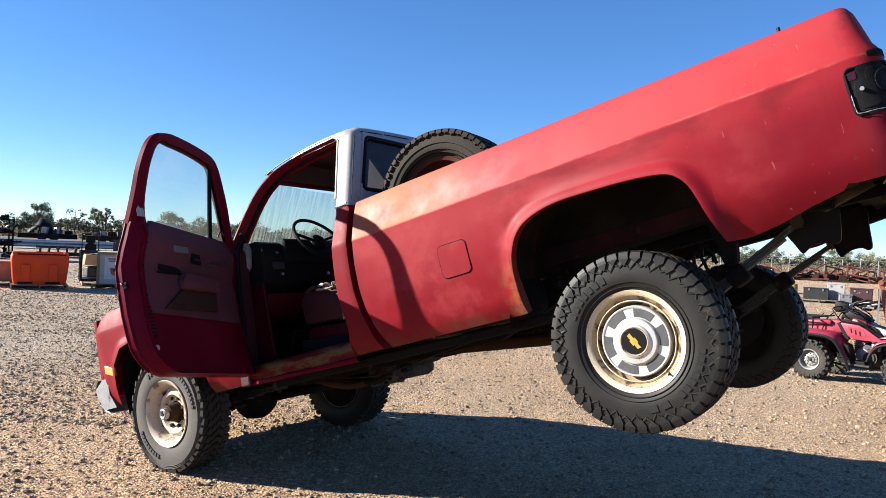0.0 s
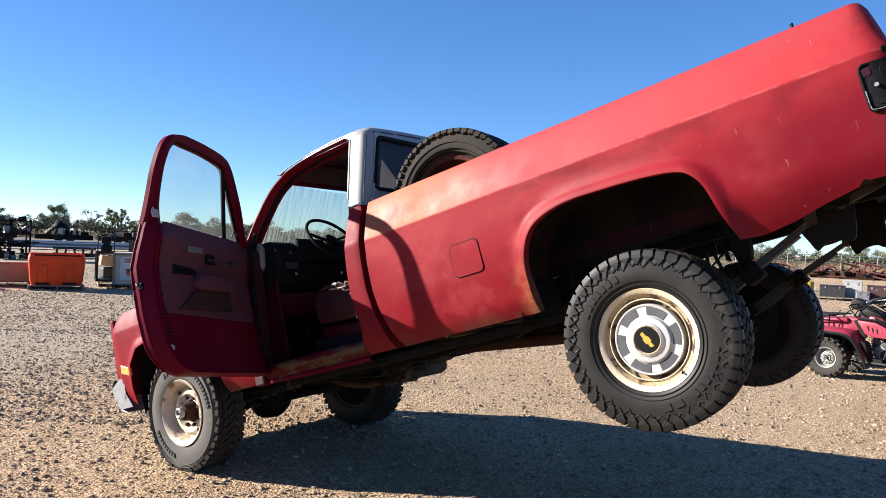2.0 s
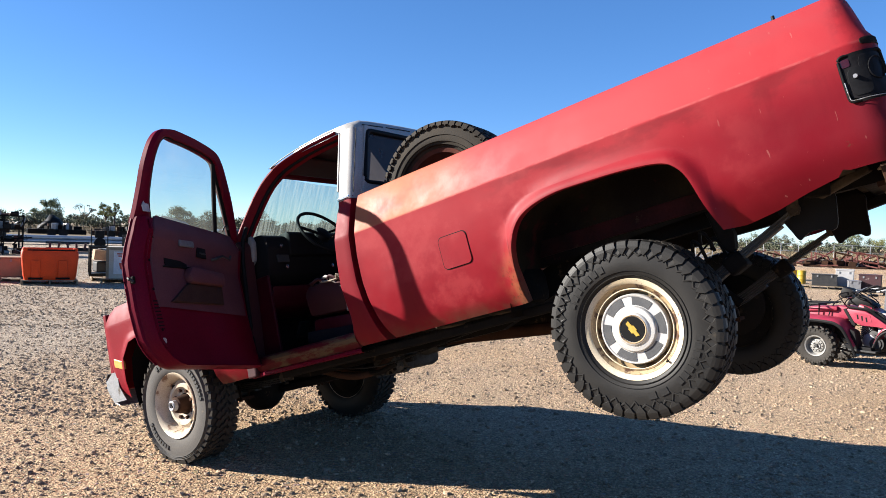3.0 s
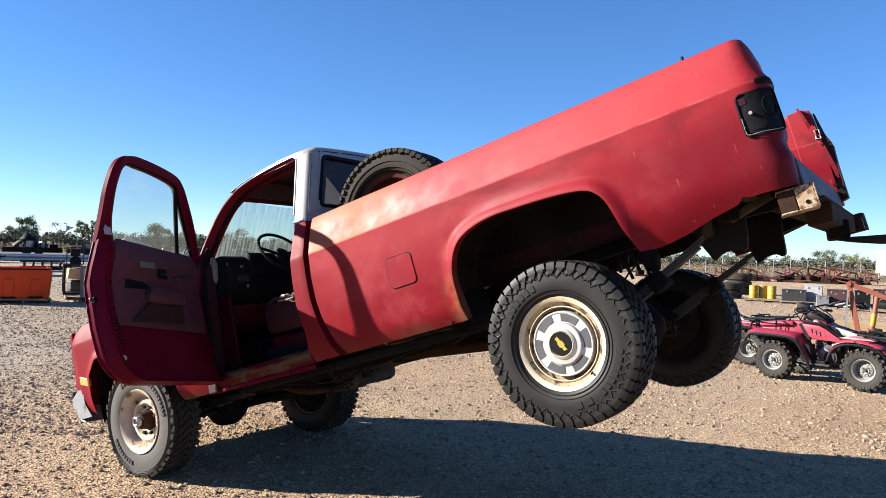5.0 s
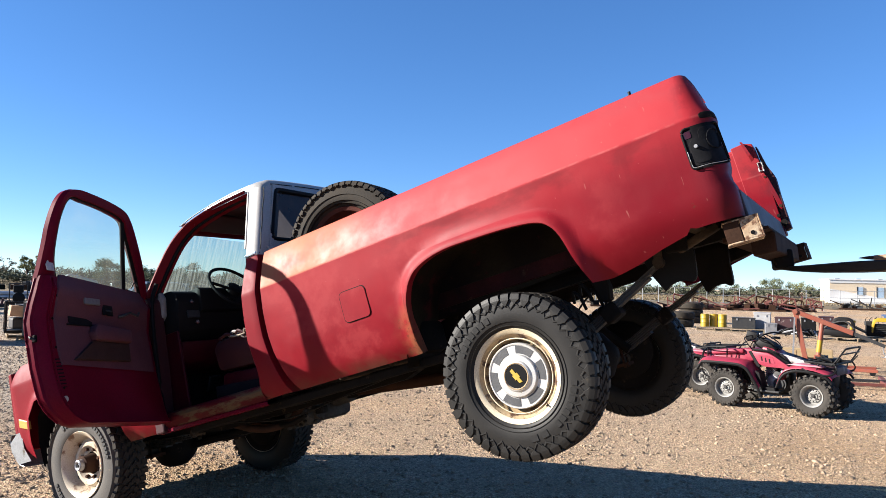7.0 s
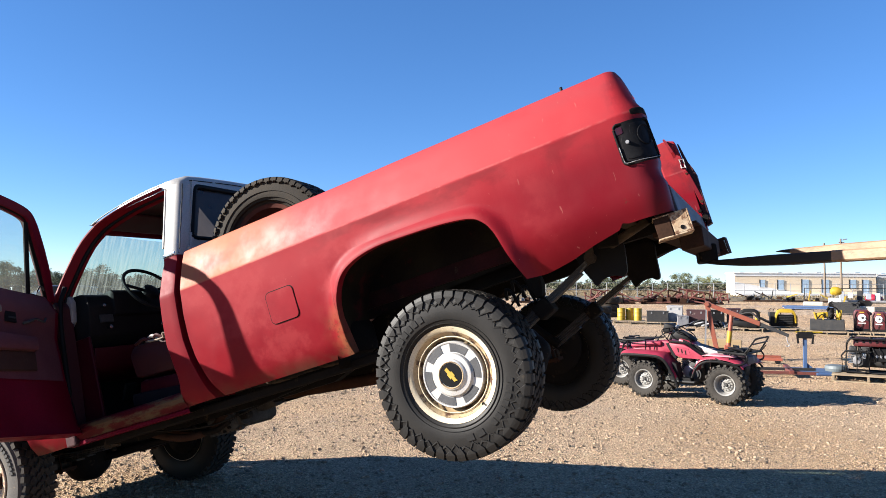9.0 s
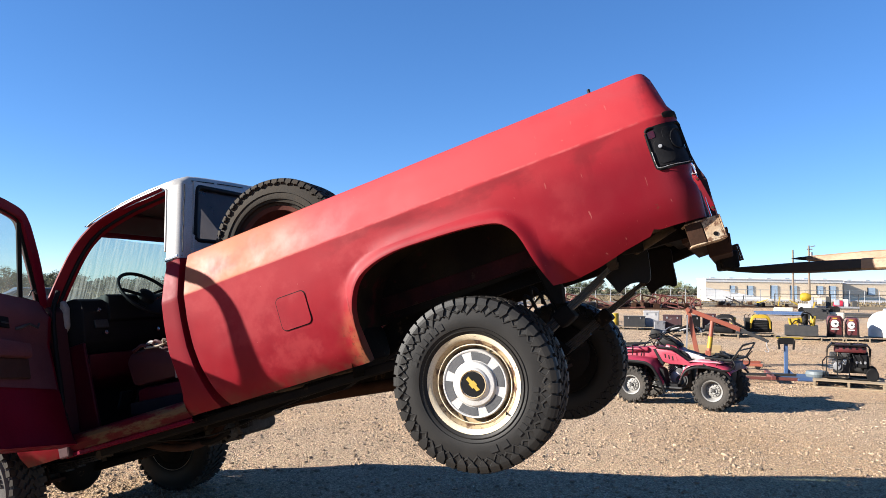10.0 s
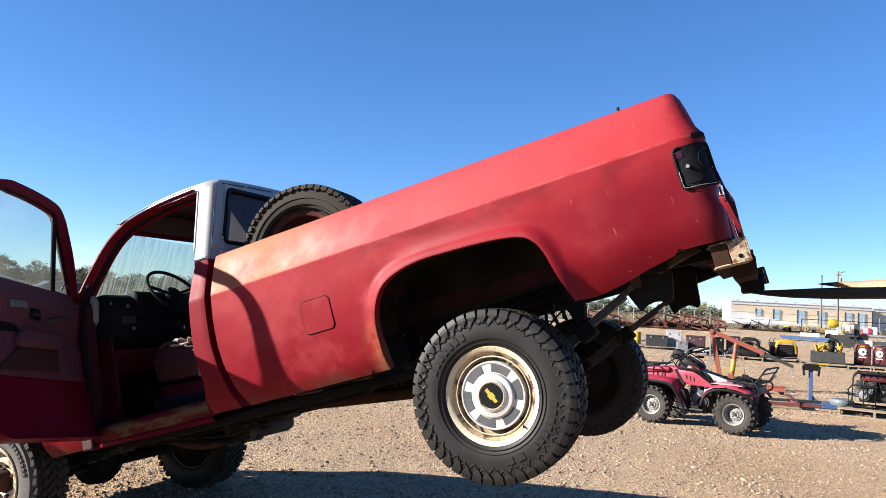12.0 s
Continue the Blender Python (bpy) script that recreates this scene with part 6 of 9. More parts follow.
part("door_pull", tube([(0.40, on_panel(0.75), 0.745), (0.38, on_panel(0.75) + 0.02, 0.75), (0.34, on_panel(0.75) + 0.02, 0.765)], 0.009, 8), DARK_STEEL, pan)
part("window_crank", tube([(0.33, on_panel(0.77), 0.77), (0.33, on_panel(0.77) + 0.03, 0.77), (0.27, on_panel(0.77) + 0.035, 0.755), (0.255, on_panel(0.77) + 0.035, 0.78)], 0.007, 8), DARK_STEEL, pan)
# jamb details on the rear edge and inner margin
for k in range(9):
    z = 0.455 - 0.019 * k
    part("drain_slot", box((rear_x(z) - 0.075, inner_y(z) - 0.001, z), (0.060, 0.005, 0.007), (0, 6, 0)), GASKET, door)
part("jamb_bead", tube([(rear_x(z) - 0.052, inner_y(z) + 0.001, z) for z in np.linspace(0.20, 0.90, 15)], 0.006, 6), RED_DARK, door, "raised bead along the door edge", smooth=60)
part("edge_flange", tube([(rear_x(z) + 0.001, dy(z) + 0.012, z) for z in np.linspace(0.13, 0.91, 22)], 0.0045, 6), RED_DARK, door, "rolled outer door edge", smooth=60)
for z in (0.30, 0.52, 0.68, 0.80):
    part("jamb_screw", revolve([(-0.001, 0.0001), (-0.001, 0.006), (0.003, 0.008)], 10, "y", (rear_x(z) - 0.078, inner_y(z) + 0.001, z)), CHASSIS, door)
part("latch_plate", box((0.970, dy(0.60) + 0.052, 0.60), (0.010, 0.030, 0.12), (0, 0, 0), 0.003), CHASSIS, door, "greasy latch plate")
part("latch", box((0.978, dy(0.58) + 0.05, 0.575), (0.022, 0.035, 0.04), None, 0.006), CHASSIS, door, "greasy door latch")
part("latch_claw", tube([(0.992, dy(0.58) + 0.035, 0.59), (1.003, dy(0.58) + 0.05, 0.575), (0.992, dy(0.58) + 0.07, 0.565)], 0.006, 6), DARK_STEEL, door)
part("rubber_plug", revolve([(0.118, 0.0001), (0.119, 0.015), (0.114, 0.017)], 14, "y", (0.895, dy(0.24), 0.24)), SILVER_BOX, door, "pale round plug")
part("paint_chip", prism([(0.893, 0.945), (0.945, 0.94), (0.952, 0.972), (0.936, 1.0), (0.924, 0.985), (0.908, 1.008), (0.898, 0.975)], "y", dy(0.98) + 0.0485, dy(0.98) + 0.053), SILVER_BOX, door, "bare patch of chipped paint")
# hinges
for z in (0.24, 0.76):
    part("hinge", box((0.0, 0.03, z), (0.09, 0.03, 0.06), None, 0.006), RED, door)
# outer mirror
part("mirror_arm", tube([(0.20, 0.0, 0.86), (0.26, -0.12, 0.89), (0.36, -0.15, 1.00)], 0.007, 6), DARK_STEEL, door)
part("mirror_head", prism(rounded(0.228, 0.50, 0.970, 1.078, 0.03), "y", -0.185, -0.135, 0.008), SILVER_BOX, door, "pale grey door mirror", smooth=30)
part("mirror_glass", prism(rounded(0.236, 0.49, 0.979, 1.070, 0.024), "y", -0.136, -0.128), MIRROR_GLASS, door, "mirror glass")
# ---- ground ----
def ground_mat():
    m = bpy.data.materials.new("dry_gravel_ground")
    m.use_nodes = True
    nt = m.node_tree
    n, link = nt.nodes.new, nt.links.new
    b = nt.nodes["Principled BSDF"]
    tc = n("ShaderNodeTexCoord")

    def nz(scale, detail=6, rough=0.6):
        t = n("ShaderNodeTexNoise")
        t.inputs["Scale"].default_value, t.inputs["Detail"].default_value, t.inputs["Roughness"].default_value = scale, detail, rough
        link(tc.outputs["Object"], t.inputs["Vector"])
        return t.outputs[0]

    def ramp(src, stops):
        r = n("ShaderNodeValToRGB")
        while len(r.color_ramp.elements) < len(stops):
            r.color_ramp.elements.new(0.5)
        for e, (p, c) in zip(r.color_ramp.elements, stops):
            e.position, e.color = p, (*c, 1)
        link(src, r.inputs[0])
        return r.outputs[0]

    def mix(f, a, c, mode="MIX", amount=None):
        x = n("ShaderNodeMix")
        x.data_type, x.blend_type = "RGBA", mode
        if amount is not None:
            x.inputs[0].default_value = amount
        else:
            link(f, x.inputs[0])
        for s, q in ((6, a), (7, c)):
            if isinstance(q, tuple):
                x.inputs[s].default_value = (*q, 1)
            else:
                link(q, x.inputs[s])
        return x.outputs[2]
    base = ramp(nz(0.5, 8), [(0.30, (0.52, 0.355, 0.212)), (0.5, (0.62, 0.437, 0.268)), (0.70, (0.68, 0.495, 0.316))])
    grit = ramp(nz(30, 9, 0.8), [(0.32, (0.10, 0.095, 0.09)), (0.5, (0.5, 0.5, 0.5)), (0.66, (0.80, 0.79, 0.78))])
    col = mix(None, base, grit, "OVERLAY", 0.9)
    vo = n("ShaderNodeTexVoronoi")
    vo.inputs["Scale"].default_value = 26
    link(tc.outputs["Object"], vo.inputs["Vector"])
    stone = ramp(vo.outputs["Distance"], [(0.0, (1, 1, 1)), (0.30, (1, 1, 1)), (0.42, (0, 0, 0))])
    pick = ramp(nz(9, 3), [(0.50, (0, 0, 0)), (0.60, (1, 1, 1))])
    sm = mix(None, stone, pick, "MULTIPLY", 1.0)
    scol = mix(None, vo.outputs["Color"], (0.42, 0.32, 0.225), "MIX", 0.88)
    col = mix(sm, col, scol)
    # greyer gravel in wide patches
    col = mix(ramp(nz(0.11, 3), [(0.46, (0, 0, 0)), (0.60, (0.6, 0.6, 0.6))]), col, (0.52, 0.42, 0.315))
    # the yard towards the road is laid with greyer crushed stone
    sp = n("ShaderNodeSeparateXYZ")
    link(tc.outputs["Object"], sp.inputs[0])
    edges = []
    for out, lo, hi in ((0, -1.5, -5.5), (1, 5.0, 10.0)):
        e = n("ShaderNodeMapRange")
        e.interpolation_type = "SMOOTHSTEP"
        e.inputs[1].default_value, e.inputs[2].default_value, e.inputs[4].default_value = lo, hi, 0.85
        link(sp.outputs[out], e.inputs[0])
        edges.append(e.outputs[0])
    both = n("ShaderNodeMath")
    both.operation = "MULTIPLY"
    link(edges[0], both.inputs[0]), link(edges[1], both.inputs[1])
    col = mix(both.outputs[0], col, (0.47, 0.405, 0.325))
    # dense small pebbles, each of its own tone
    pb = n("ShaderNodeTexVoronoi")
    pb.inputs["Scale"].default_value = 62
    link(tc.outputs["Object"], pb.inputs["Vector"])
    tone = ramp(pb.outputs["Color"], [(0.15, (0.50, 0.49, 0.48)), (0.5, (0.93, 0.92, 0.91)), (0.85, (1.30, 1.29, 1.28))])
    col = mix(None, col, tone, "MULTIPLY", 0.75)
    # shade in the crevices between pebbles, put into the colour
    gap = ramp(pb.outputs["Distance"], [(0.38, (1, 1, 1)), (0.62, (0.45, 0.43, 0.41))])
    col = mix(None, col, gap, "MULTIPLY", 0.65)
    link(col, b.inputs["Base Color"])
    b.inputs["Roughness"].default_value = 0.95
    b.inputs["Specular IOR Level"].default_value = 0.15
    hgt = n("ShaderNodeMath")
    hgt.operation = "ADD"
    hp = n("ShaderNodeMath")
    hp.operation = "MULTIPLY_ADD"
    link(pb.outputs["Distance"], hp.inputs[0])
    hp.inputs[1].default_value = -0.7
    link(nz(60, 8, 0.7), hp.inputs[2])
    link(hp.outputs[0], hgt.inputs[0])
    link(sm, hgt.inputs[1])
    bp = n("ShaderNodeBump")
    bp.inputs["Strength"].default_value, bp.inputs["Distance"].default_value = 1.0, 0.035
    link(hgt.outputs[0], bp.inputs["Height"])
    link(bp.outputs[0], b.inputs["Normal"])
    return m


GROUND = ground_mat()


def rough_z(x, y):
    """Height of the yard surface: level ground with shallow ruts and lumps."""
    d = math.hypot(x, y - 5)
    a = max(0.0, 1 - d / 60)
    return a * (0.010 * noise.noise(Vector((x * 1.7, y * 1.7, 0))) + 0.007 * noise.noise(Vector((x * 6, y * 6, 4))) + 0.004 * noise.noise(Vector((x * 17, y * 17, 9))))


gx = sorted(set(np.round(np.concatenate([-np.geomspace(6, 2500, 40), np.linspace(-6, 9, 230), np.geomspace(9, 2500, 40)]), 3)))
gy = sorted(set(np.round(np.concatenate([-np.geomspace(3, 2500, 25), np.linspace(-3, 2.5, 12), np.linspace(2.5, 14, 190), np.geomspace(14, 2500, 50)]), 3)))
gv = [(x, y, rough_z(x, y)) for y in gy for x in gx]
nx = len(gx)
gf = [(j * nx + i, j * nx + i + 1, (j + 1) * nx + i + 1, (j + 1) * nx + i) for j in range(len(gy) - 1) for i in range(nx - 1)]
ground = raw_mesh("ground", gv, gf, GROUND)
tagged(ground, "dry tan gravel yard with scattered stones", "ground", kind="structure")
ground.data.polygons.foreach_set("use_smooth", [True] * len(gf))

# loose stones
STONE = mat("loose_gravel_stone", (0.285, 0.208, 0.141), 0.95, 0, (0.225, 0.162, 0.110), 20, 0.5, 0.3, 80, per_island=0.42, spec=0.15)


def stones(name, count, x0, x1, y0, y1, lo, hi, seed, power=2.6, chips=False):
    rng = np.random.RandomState(seed)
    ico_v = []
    g = (1 + 5 ** 0.5) / 2
    for a, b in ((-1, g), (1, g), (-1, -g), (1, -g)):
        ico_v += [(a, b, 0), (0, a, b), (b, 0, a)]
    iv = np.array(ico_v) / math.hypot(1, g)
    if chips:
        iv = np.array([(1, 0, 0), (-1, 0, 0), (0, 1, 0), (0, -1, 0), (0.2, 0.1, 1), (0, 0, -1)])
    nv = len(iv)
    bm = bmesh.new()
    for p in iv:
        bm.verts.new(p)
    hull = bmesh.ops.convex_hull(bm, input=bm.verts)
    bm.verts.index_update()
    fac = np.array([[v.index for v in f.verts] for f in bm.faces])
    iv = np.array([v.co[:] for v in bm.verts])
    bm.free()
    verts, faces = [], []
    for k in range(count):
        x, y = rng.uniform(x0, x1), y0 + (y1 - y0) * rng.uniform() ** 1.4
        s = lo + (hi - lo) * rng.uniform() ** power
        p = iv * rng.uniform(0.7, 1.25, (nv, 1)) * s * np.array([rng.uniform(0.8, 1.3), rng.uniform(0.8, 1.3), rng.uniform(0.5, 0.8)])
        a = rng.uniform(0, 6.28)
        c, q = math.cos(a), math.sin(a)
        p = np.stack([p[:, 0] * c - p[:, 1] * q + x, p[:, 0] * q + p[:, 1] * c + y, p[:, 2] + rough_z(x, y) + s * 0.16], 1)
        faces += (fac + nv * len(verts)).tolist()
        verts.append(p)
    ob = raw_mesh(name, np.concatenate(verts).tolist(), faces, STONE)
    return tagged(ob, "loose gravel stones scattered over the dirt", "gravel", kind="stuff")


stones("gravel", 20000, -5, 8.5, 3.4, 13, 0.005, 0.025, 3, 2.8)
stones("fine_gravel", 70000, -4.8, 6.8, 3.4, 10.5, 0.003, 0.010, 7, 2.0, True)
stones("crushed_stone", 34000, -11.5, -0.5, 6.0, 17.5, 0.005, 0.024, 9, 2.2, True)
stones("far_gravel", 44000, -15, 20, 11, 30, 0.008, 0.030, 4, 2.4, True)
# ---- forklift tines under the tail ----
TINE = [(0.0, 0.0, -0.003, 0.03), (0.05, 0.006, -0.009, 0.07), (0.12, 0.010, -0.016, 0.10), (0.207, 0.014, -0.021, 0.115), (0.40, 0.026, -0.021, 0.125), (0.48, 0.029, -0.0185, 0.13), (0.77, 0.039, -0.006, 0.13), (1.3, 0.058, 0.012, 0.13)]


def tine_bm(x0, x1, grow):
    bm = bmesh.new()
    keys = [r[0] for r in TINE]
    rows_ = []
    for x in [x0] + [k for k in keys if x0 < k < x1] + [x1]:
        up, lo, w = (lerp([(r[0], r[k]) for r in TINE], x) for k in (1, 2, 3))
        w = w / 2 + grow
        up, lo = up + grow, lo - grow
        c = min(0.006, (up - lo) * 0.3)
        rows_.append([Vector((x, y, z)) for y, z in ((-w + c, up), (w - c, up), (w, up - c), (w, lo + c), (w - c, lo), (-w + c, lo), (-w, lo + c), (-w, up - c), (-w + c, up))])
    vs = add_grid(bm, rows_)
    for row in (vs[0], vs[-1]):
        bm.faces.new(row[:-1])
    bmesh.ops.remove_doubles(bm, verts=bm.verts, dist=1e-5)
    return bm


def tine(tip, heading, paint, worn_from, label):
    """A tapered steel fork; tip in the world, heading: degrees of the way back to the machine."""
    ob = thing("forklift_tine", label, "fork", Matrix.Translation(tip) @ pose(0, 0, 0, 0, 0, heading), group="forklift tines")
    part("blade", tine_bm(0.0, 1.3, 0.0), paint, ob)
    part("worn_heel", tine_bm(worn_from, 1.302, 0.0012), FORK_TAN, ob, "paint scraped to tan steel")
    return ob


tine((2.18, 3.26, 1.787), -66, FORK_BLACK, 0.69, "black steel fork tine under the tail, worn tan")
tine((2.776, 3.506, 1.863), -66, FORK_BLACK, 0.10, "worn tan steel fork tine behind the black one")
# ---- the yard: things that stand behind the pickup ----
def at(x, y, yaw=0.0, z=0.0):
    return pose(x, y, z, 0, 0, yaw)


def facing(x, y, extra=0.0):
    """A pose on the ground whose +x runs to the right and whose -y looks back to the path."""
    return at(x, y, -math.degrees(math.atan2(x, y)) + extra)


slat_mesh = {}


def pallet(m, w=1.2, d=1.0, group="pallets in the yard"):
    """A timber pallet: three runners, top boards and bottom boards."""
    p = thing("pallet", "bleached timber pallet lying on the gravel", "pallet", m, group)
    key = (w, d)
    if key not in slat_mesh:
        rn = bpy.data.meshes.new("runner")
        bm = box((0, 0, 0), (0.04, d, 0.09), None, 0.004)
        bm.to_mesh(rn), bm.free(), rn.materials.append(PALLET_WOOD)
        bd = bpy.data.meshes.new("board")
        bm = box((0, 0, 0), (w, 0.095, 0.02), None, 0.003)
        bm.to_mesh(bd), bm.free(), bd.materials.append(PALLET_WOOD)
        slat_mesh[key] = (rn, bd)
    rn, bd = slat_mesh[key]
    for x in (-w / 2 + 0.03, 0, w / 2 - 0.03):
        o = new("runner", rn)
        o.parent, o.location = p, (x, 0, 0.067)
    for k in range(6):
        o = new("board", bd)
        o.parent, o.location = p, (0, -d / 2 + 0.05 + k * (d - 0.1) / 5, 0.123)
    for y in (-d / 2 + 0.05, d / 2 - 0.05):
        o = new("board", bd)
        o.parent, o.location = p, (0, y, 0.012)
    return p


# ---- quad bikes: x to the front, y to its left side, z up ----
def quad_wheel(bike, c, r, w, side):
    rim = part("wheel", revolve([(-0.044, 0.015), (-0.050, 0.050), (-0.036, 0.060), (-0.032, 0.086), (-0.016, 0.096), (-0.014, 0.112), (-w * 0.26, 0.124), (-w * 0.40, r * 0.485), (-w * 0.44, r * 0.535), (-w * 0.40, r * 0.55), (0.0, r * 0.46), (w * 0.4, r * 0.52), (w * 0.3, r * 0.46), (0.04, 0.07)], 28, "y", caps=False), QUAD_RIM, bike, "white steel rim", smooth=35, m=pose(*c, 0, 0, 180 if side > 0 else 0))
    part("tyre", revolve([(-w * 0.36, r * 0.50), (-w * 0.46, r * 0.60), (-w * 0.50, r * 0.76), (-w * 0.45, r * 0.90), (-w * 0.30, r * 0.965), (0, r * 0.975), (w * 0.30, r * 0.965), (w * 0.45, r * 0.90), (w * 0.50, r * 0.76), (w * 0.46, r * 0.60), (w * 0.36, r * 0.50)], 36, "y", caps=False), QUAD_TYRE, rim, "dusty knobbly tyre", smooth=40)
    bm = bmesh.new()
    n = 20
    for i in range(n):
        a = 2 * math.pi * i / n
        for s in (-1, 1):
            place_block(bm, a + s * 0.08, s * w * 0.38, r * 0.955, (r * 0.15, w * 0.22, 0.028), s * 22, -s * 22)
            place_block(bm, a + 0.16 + s * 0.05, s * w * 0.13, r * 0.98, (r * 0.15, w * 0.18, 0.022), s * 25)
        for s in (-1, 1):
            place_block(bm, a + 0.06, s * w * 0.485, r * 0.80, (r * 0.10, 0.014, r * 0.13), 0, s * 4)
            place_block(bm, a + 0.21, s * w * 0.47, r * 0.86, (r * 0.10, 0.014, r * 0.10), 0, s * 12)
    part("tread", bm, QUAD_TYRE, rim)
    bm = bmesh.new()
    add_revolve(bm, [(-0.040, 0.026), (-0.066, 0.022), (-0.068, 0.0001)], 12, "y", caps=False)
    part("hub", bm, DARK_STEEL, rim)
    for k in range(12):
        a = 2 * math.pi * k / 12
        part("rim_hole", cyl((0.074 * math.cos(a), -0.0360, 0.074 * math.sin(a)), (0.074 * math.cos(a), -0.01, 0.074 * math.sin(a)), 0.0075, 8), GASKET, rim)
    for k in range(4):
        a = 2 * math.pi * (k + 0.5) / 4
        part("wheel_nut", cyl((0.038 * math.cos(a), -0.060, 0.038 * math.sin(a)), (0.038 * math.cos(a), -0.04, 0.038 * math.sin(a)), 0.008, 6), DARK_STEEL, rim)


def fender_bm(pts, y0, y1, lip=0.05, t=0.006):
    """A mudguard: an arched sheet along pts between two sides, with a turned-down outer edge."""
    sm = smooth_path([(x, 0, z) for x, z in pts], 4)
    bm = bmesh.new()
    s = 1 if y1 > y0 else -1
    add_grid(bm, [[Vector((p.x, y0, p.z + 0.01)), Vector((p.x, (y0 + y1) / 2, p.z + 0.012)), Vector((p.x, y1 - s * 0.03, p.z)), Vector((p.x, y1, p.z - 0.02)), Vector((p.x, y1 + s * 0.004, p.z - lip))] for p in sm])
    thicken(bm, t)
    return bm


def quad_bike(m, label, hoop=True):
    b = thing("quad_bike", label, "quad bike", m, "quad bikes in the yard")
    for s in (1, -1):
        quad_wheel(b, (0.60, s * 0.39, 0.265), 0.265, 0.20, s)
        quad_wheel(b, (-0.58, s * 0.36, 0.275), 0.275, 0.26, s)
        part("front_mudguard", fender_bm([(1.00, 0.53), (0.95, 0.59), (0.88, 0.612), (0.46, 0.608), (0.32, 0.588), (0.245, 0.535), (0.15, 0.41), (0.10, 0.33)], s * 0.16, s * 0.50, 0.022), ATV_RED, b, "faded red front mudguard", smooth=35)
        part("mudguard_edge", tube([(x, s * 0.50, z - 0.06) for x, z in ((1.00, 0.54), (0.95, 0.60), (0.88, 0.630), (0.46, 0.632), (0.32, 0.610), (0.235, 0.55), (0.14, 0.41), (0.07, 0.25))], 0.019, 6, bend=3), BLACK, b)
        part("rear_mudguard", fender_bm([(-0.13, 0.42), (-0.18, 0.53), (-0.26, 0.605), (-0.40, 0.640), (-0.66, 0.630), (-0.88, 0.585), (-0.97, 0.53)], s * 0.12, s * 0.48, 0.03), ATV_RED, b, "faded red rear mudguard", smooth=35)
        part("rear_edge", tube([(x, s * 0.485, z - 0.06) for x, z in ((-0.13, 0.40), (-0.18, 0.52), (-0.26, 0.60), (-0.40, 0.640), (-0.66, 0.630), (-0.88, 0.585), (-0.97, 0.52))], 0.017, 6, bend=3), BLACK, b)
        # bleached deck plate, its pink painted paler for the sun on the top
        part("rear_deck", prism([(-0.24, 0.640), (-0.36, 0.668), (-0.66, 0.658), (-0.70, 0.640), (-0.40, 0.645)], "y", s * 0.29 - 0.15, s * 0.29 + 0.15, 0.006), ATV_PALE, b, "sun-bleached pale pink rear deck, paler for the sun on it", smooth=30)
        part("side_panel", prism([(0.30, 0.715), (0.06, 0.725), (-0.03, 0.695), (-0.27, 0.575), (0.10, 0.560), (0.22, 0.590)], "y", s * 0.225 - 0.035, s * 0.225 + 0.035, 0.008), ATV_RED, b, "faded red side panel", smooth=30)
        for k in range(3):
            part("panel_vent", box((0.15 - 0.055 * k, s * 0.262, 0.650 - 0.008 * k), (0.018, 0.006, 0.050), (0, 14, 0)), GASKET, b)
        part("vent_surround", prism([(0.20, 0.690), (0.00, 0.690), (-0.03, 0.610), (0.17, 0.605)], "y", s * 0.261 - 0.004, s * 0.261 + 0.002, 0.002), ATV_RED, b, "red vent surround")
        part("panel_gap", prism([(0.34, 0.71), (0.30, 0.72), (0.17, 0.56), (0.20, 0.53)], "y", s * 0.235 - 0.03, s * 0.235 + 0.03, 0.004), BLACK, b)
        part("cowl_edge", tube([(0.30, s * 0.215, 0.735), (0.06, s * 0.215, 0.750), (-0.06, s * 0.20, 0.695), (-0.22, s * 0.19, 0.615)], 0.018, 6, bend=3), BLACK, b)
        part("foot_rest", box((0.02, s * 0.34, 0.27), (0.34, 0.20, 0.025), None, 0.006), DARK_STEEL, b)
        part("front_guard", prism([(0.15, 0.26), (0.06, 0.26), (0.12, 0.50), (0.18, 0.52)], "y", s * 0.34 - 0.09, s * 0.34 + 0.09, 0.006), BLACK, b)
        part("suspension_arm", cyl((0.55, s * 0.10, 0.30), (0.60, s * 0.34, 0.27), 0.022, 8), DARK_STEEL, b)
        part("shock", cyl((0.52, s * 0.20, 0.30), (0.48, s * 0.14, 0.58), 0.026, 10), DARK_STEEL, b)
    part("nose_cowl", prism([(0.94, 0.62), (0.70, 0.70), (0.42, 0.745), (0.20, 0.74), (0.20, 0.60), (0.60, 0.56), (0.94, 0.54)], "y", -0.20, 0.20, 0.03), ATV_RED, b, "faded red nose cowl", smooth=30)
    part("front_deck", box((0.66, 0, 0.690), (0.48, 0.50, 0.05), (0, 5, 0), 0.018), ATV_RED, b, "flat red front deck", smooth=30)
    part("front_grille", box((0.96, 0, 0.56), (0.03, 0.34, 0.14), (0, -10, 0), 0.01), BLACK, b)
    part("front_bumper", tube([(0.92, -0.20, 0.34), (1.06, -0.20, 0.44), (1.06, -0.16, 0.66), (1.06, 0.16, 0.66), (1.06, 0.20, 0.44), (0.92, 0.20, 0.34)], 0.014, 8, bend=3), BLACK, b)
    part("fuel_tank", prism([(0.20, 0.80), (0.02, 0.78), (-0.14, 0.70), (-0.10, 0.60), (0.20, 0.62)], "y", -0.15, 0.15, 0.04), ATV_RED, b, "red fuel tank", smooth=30)
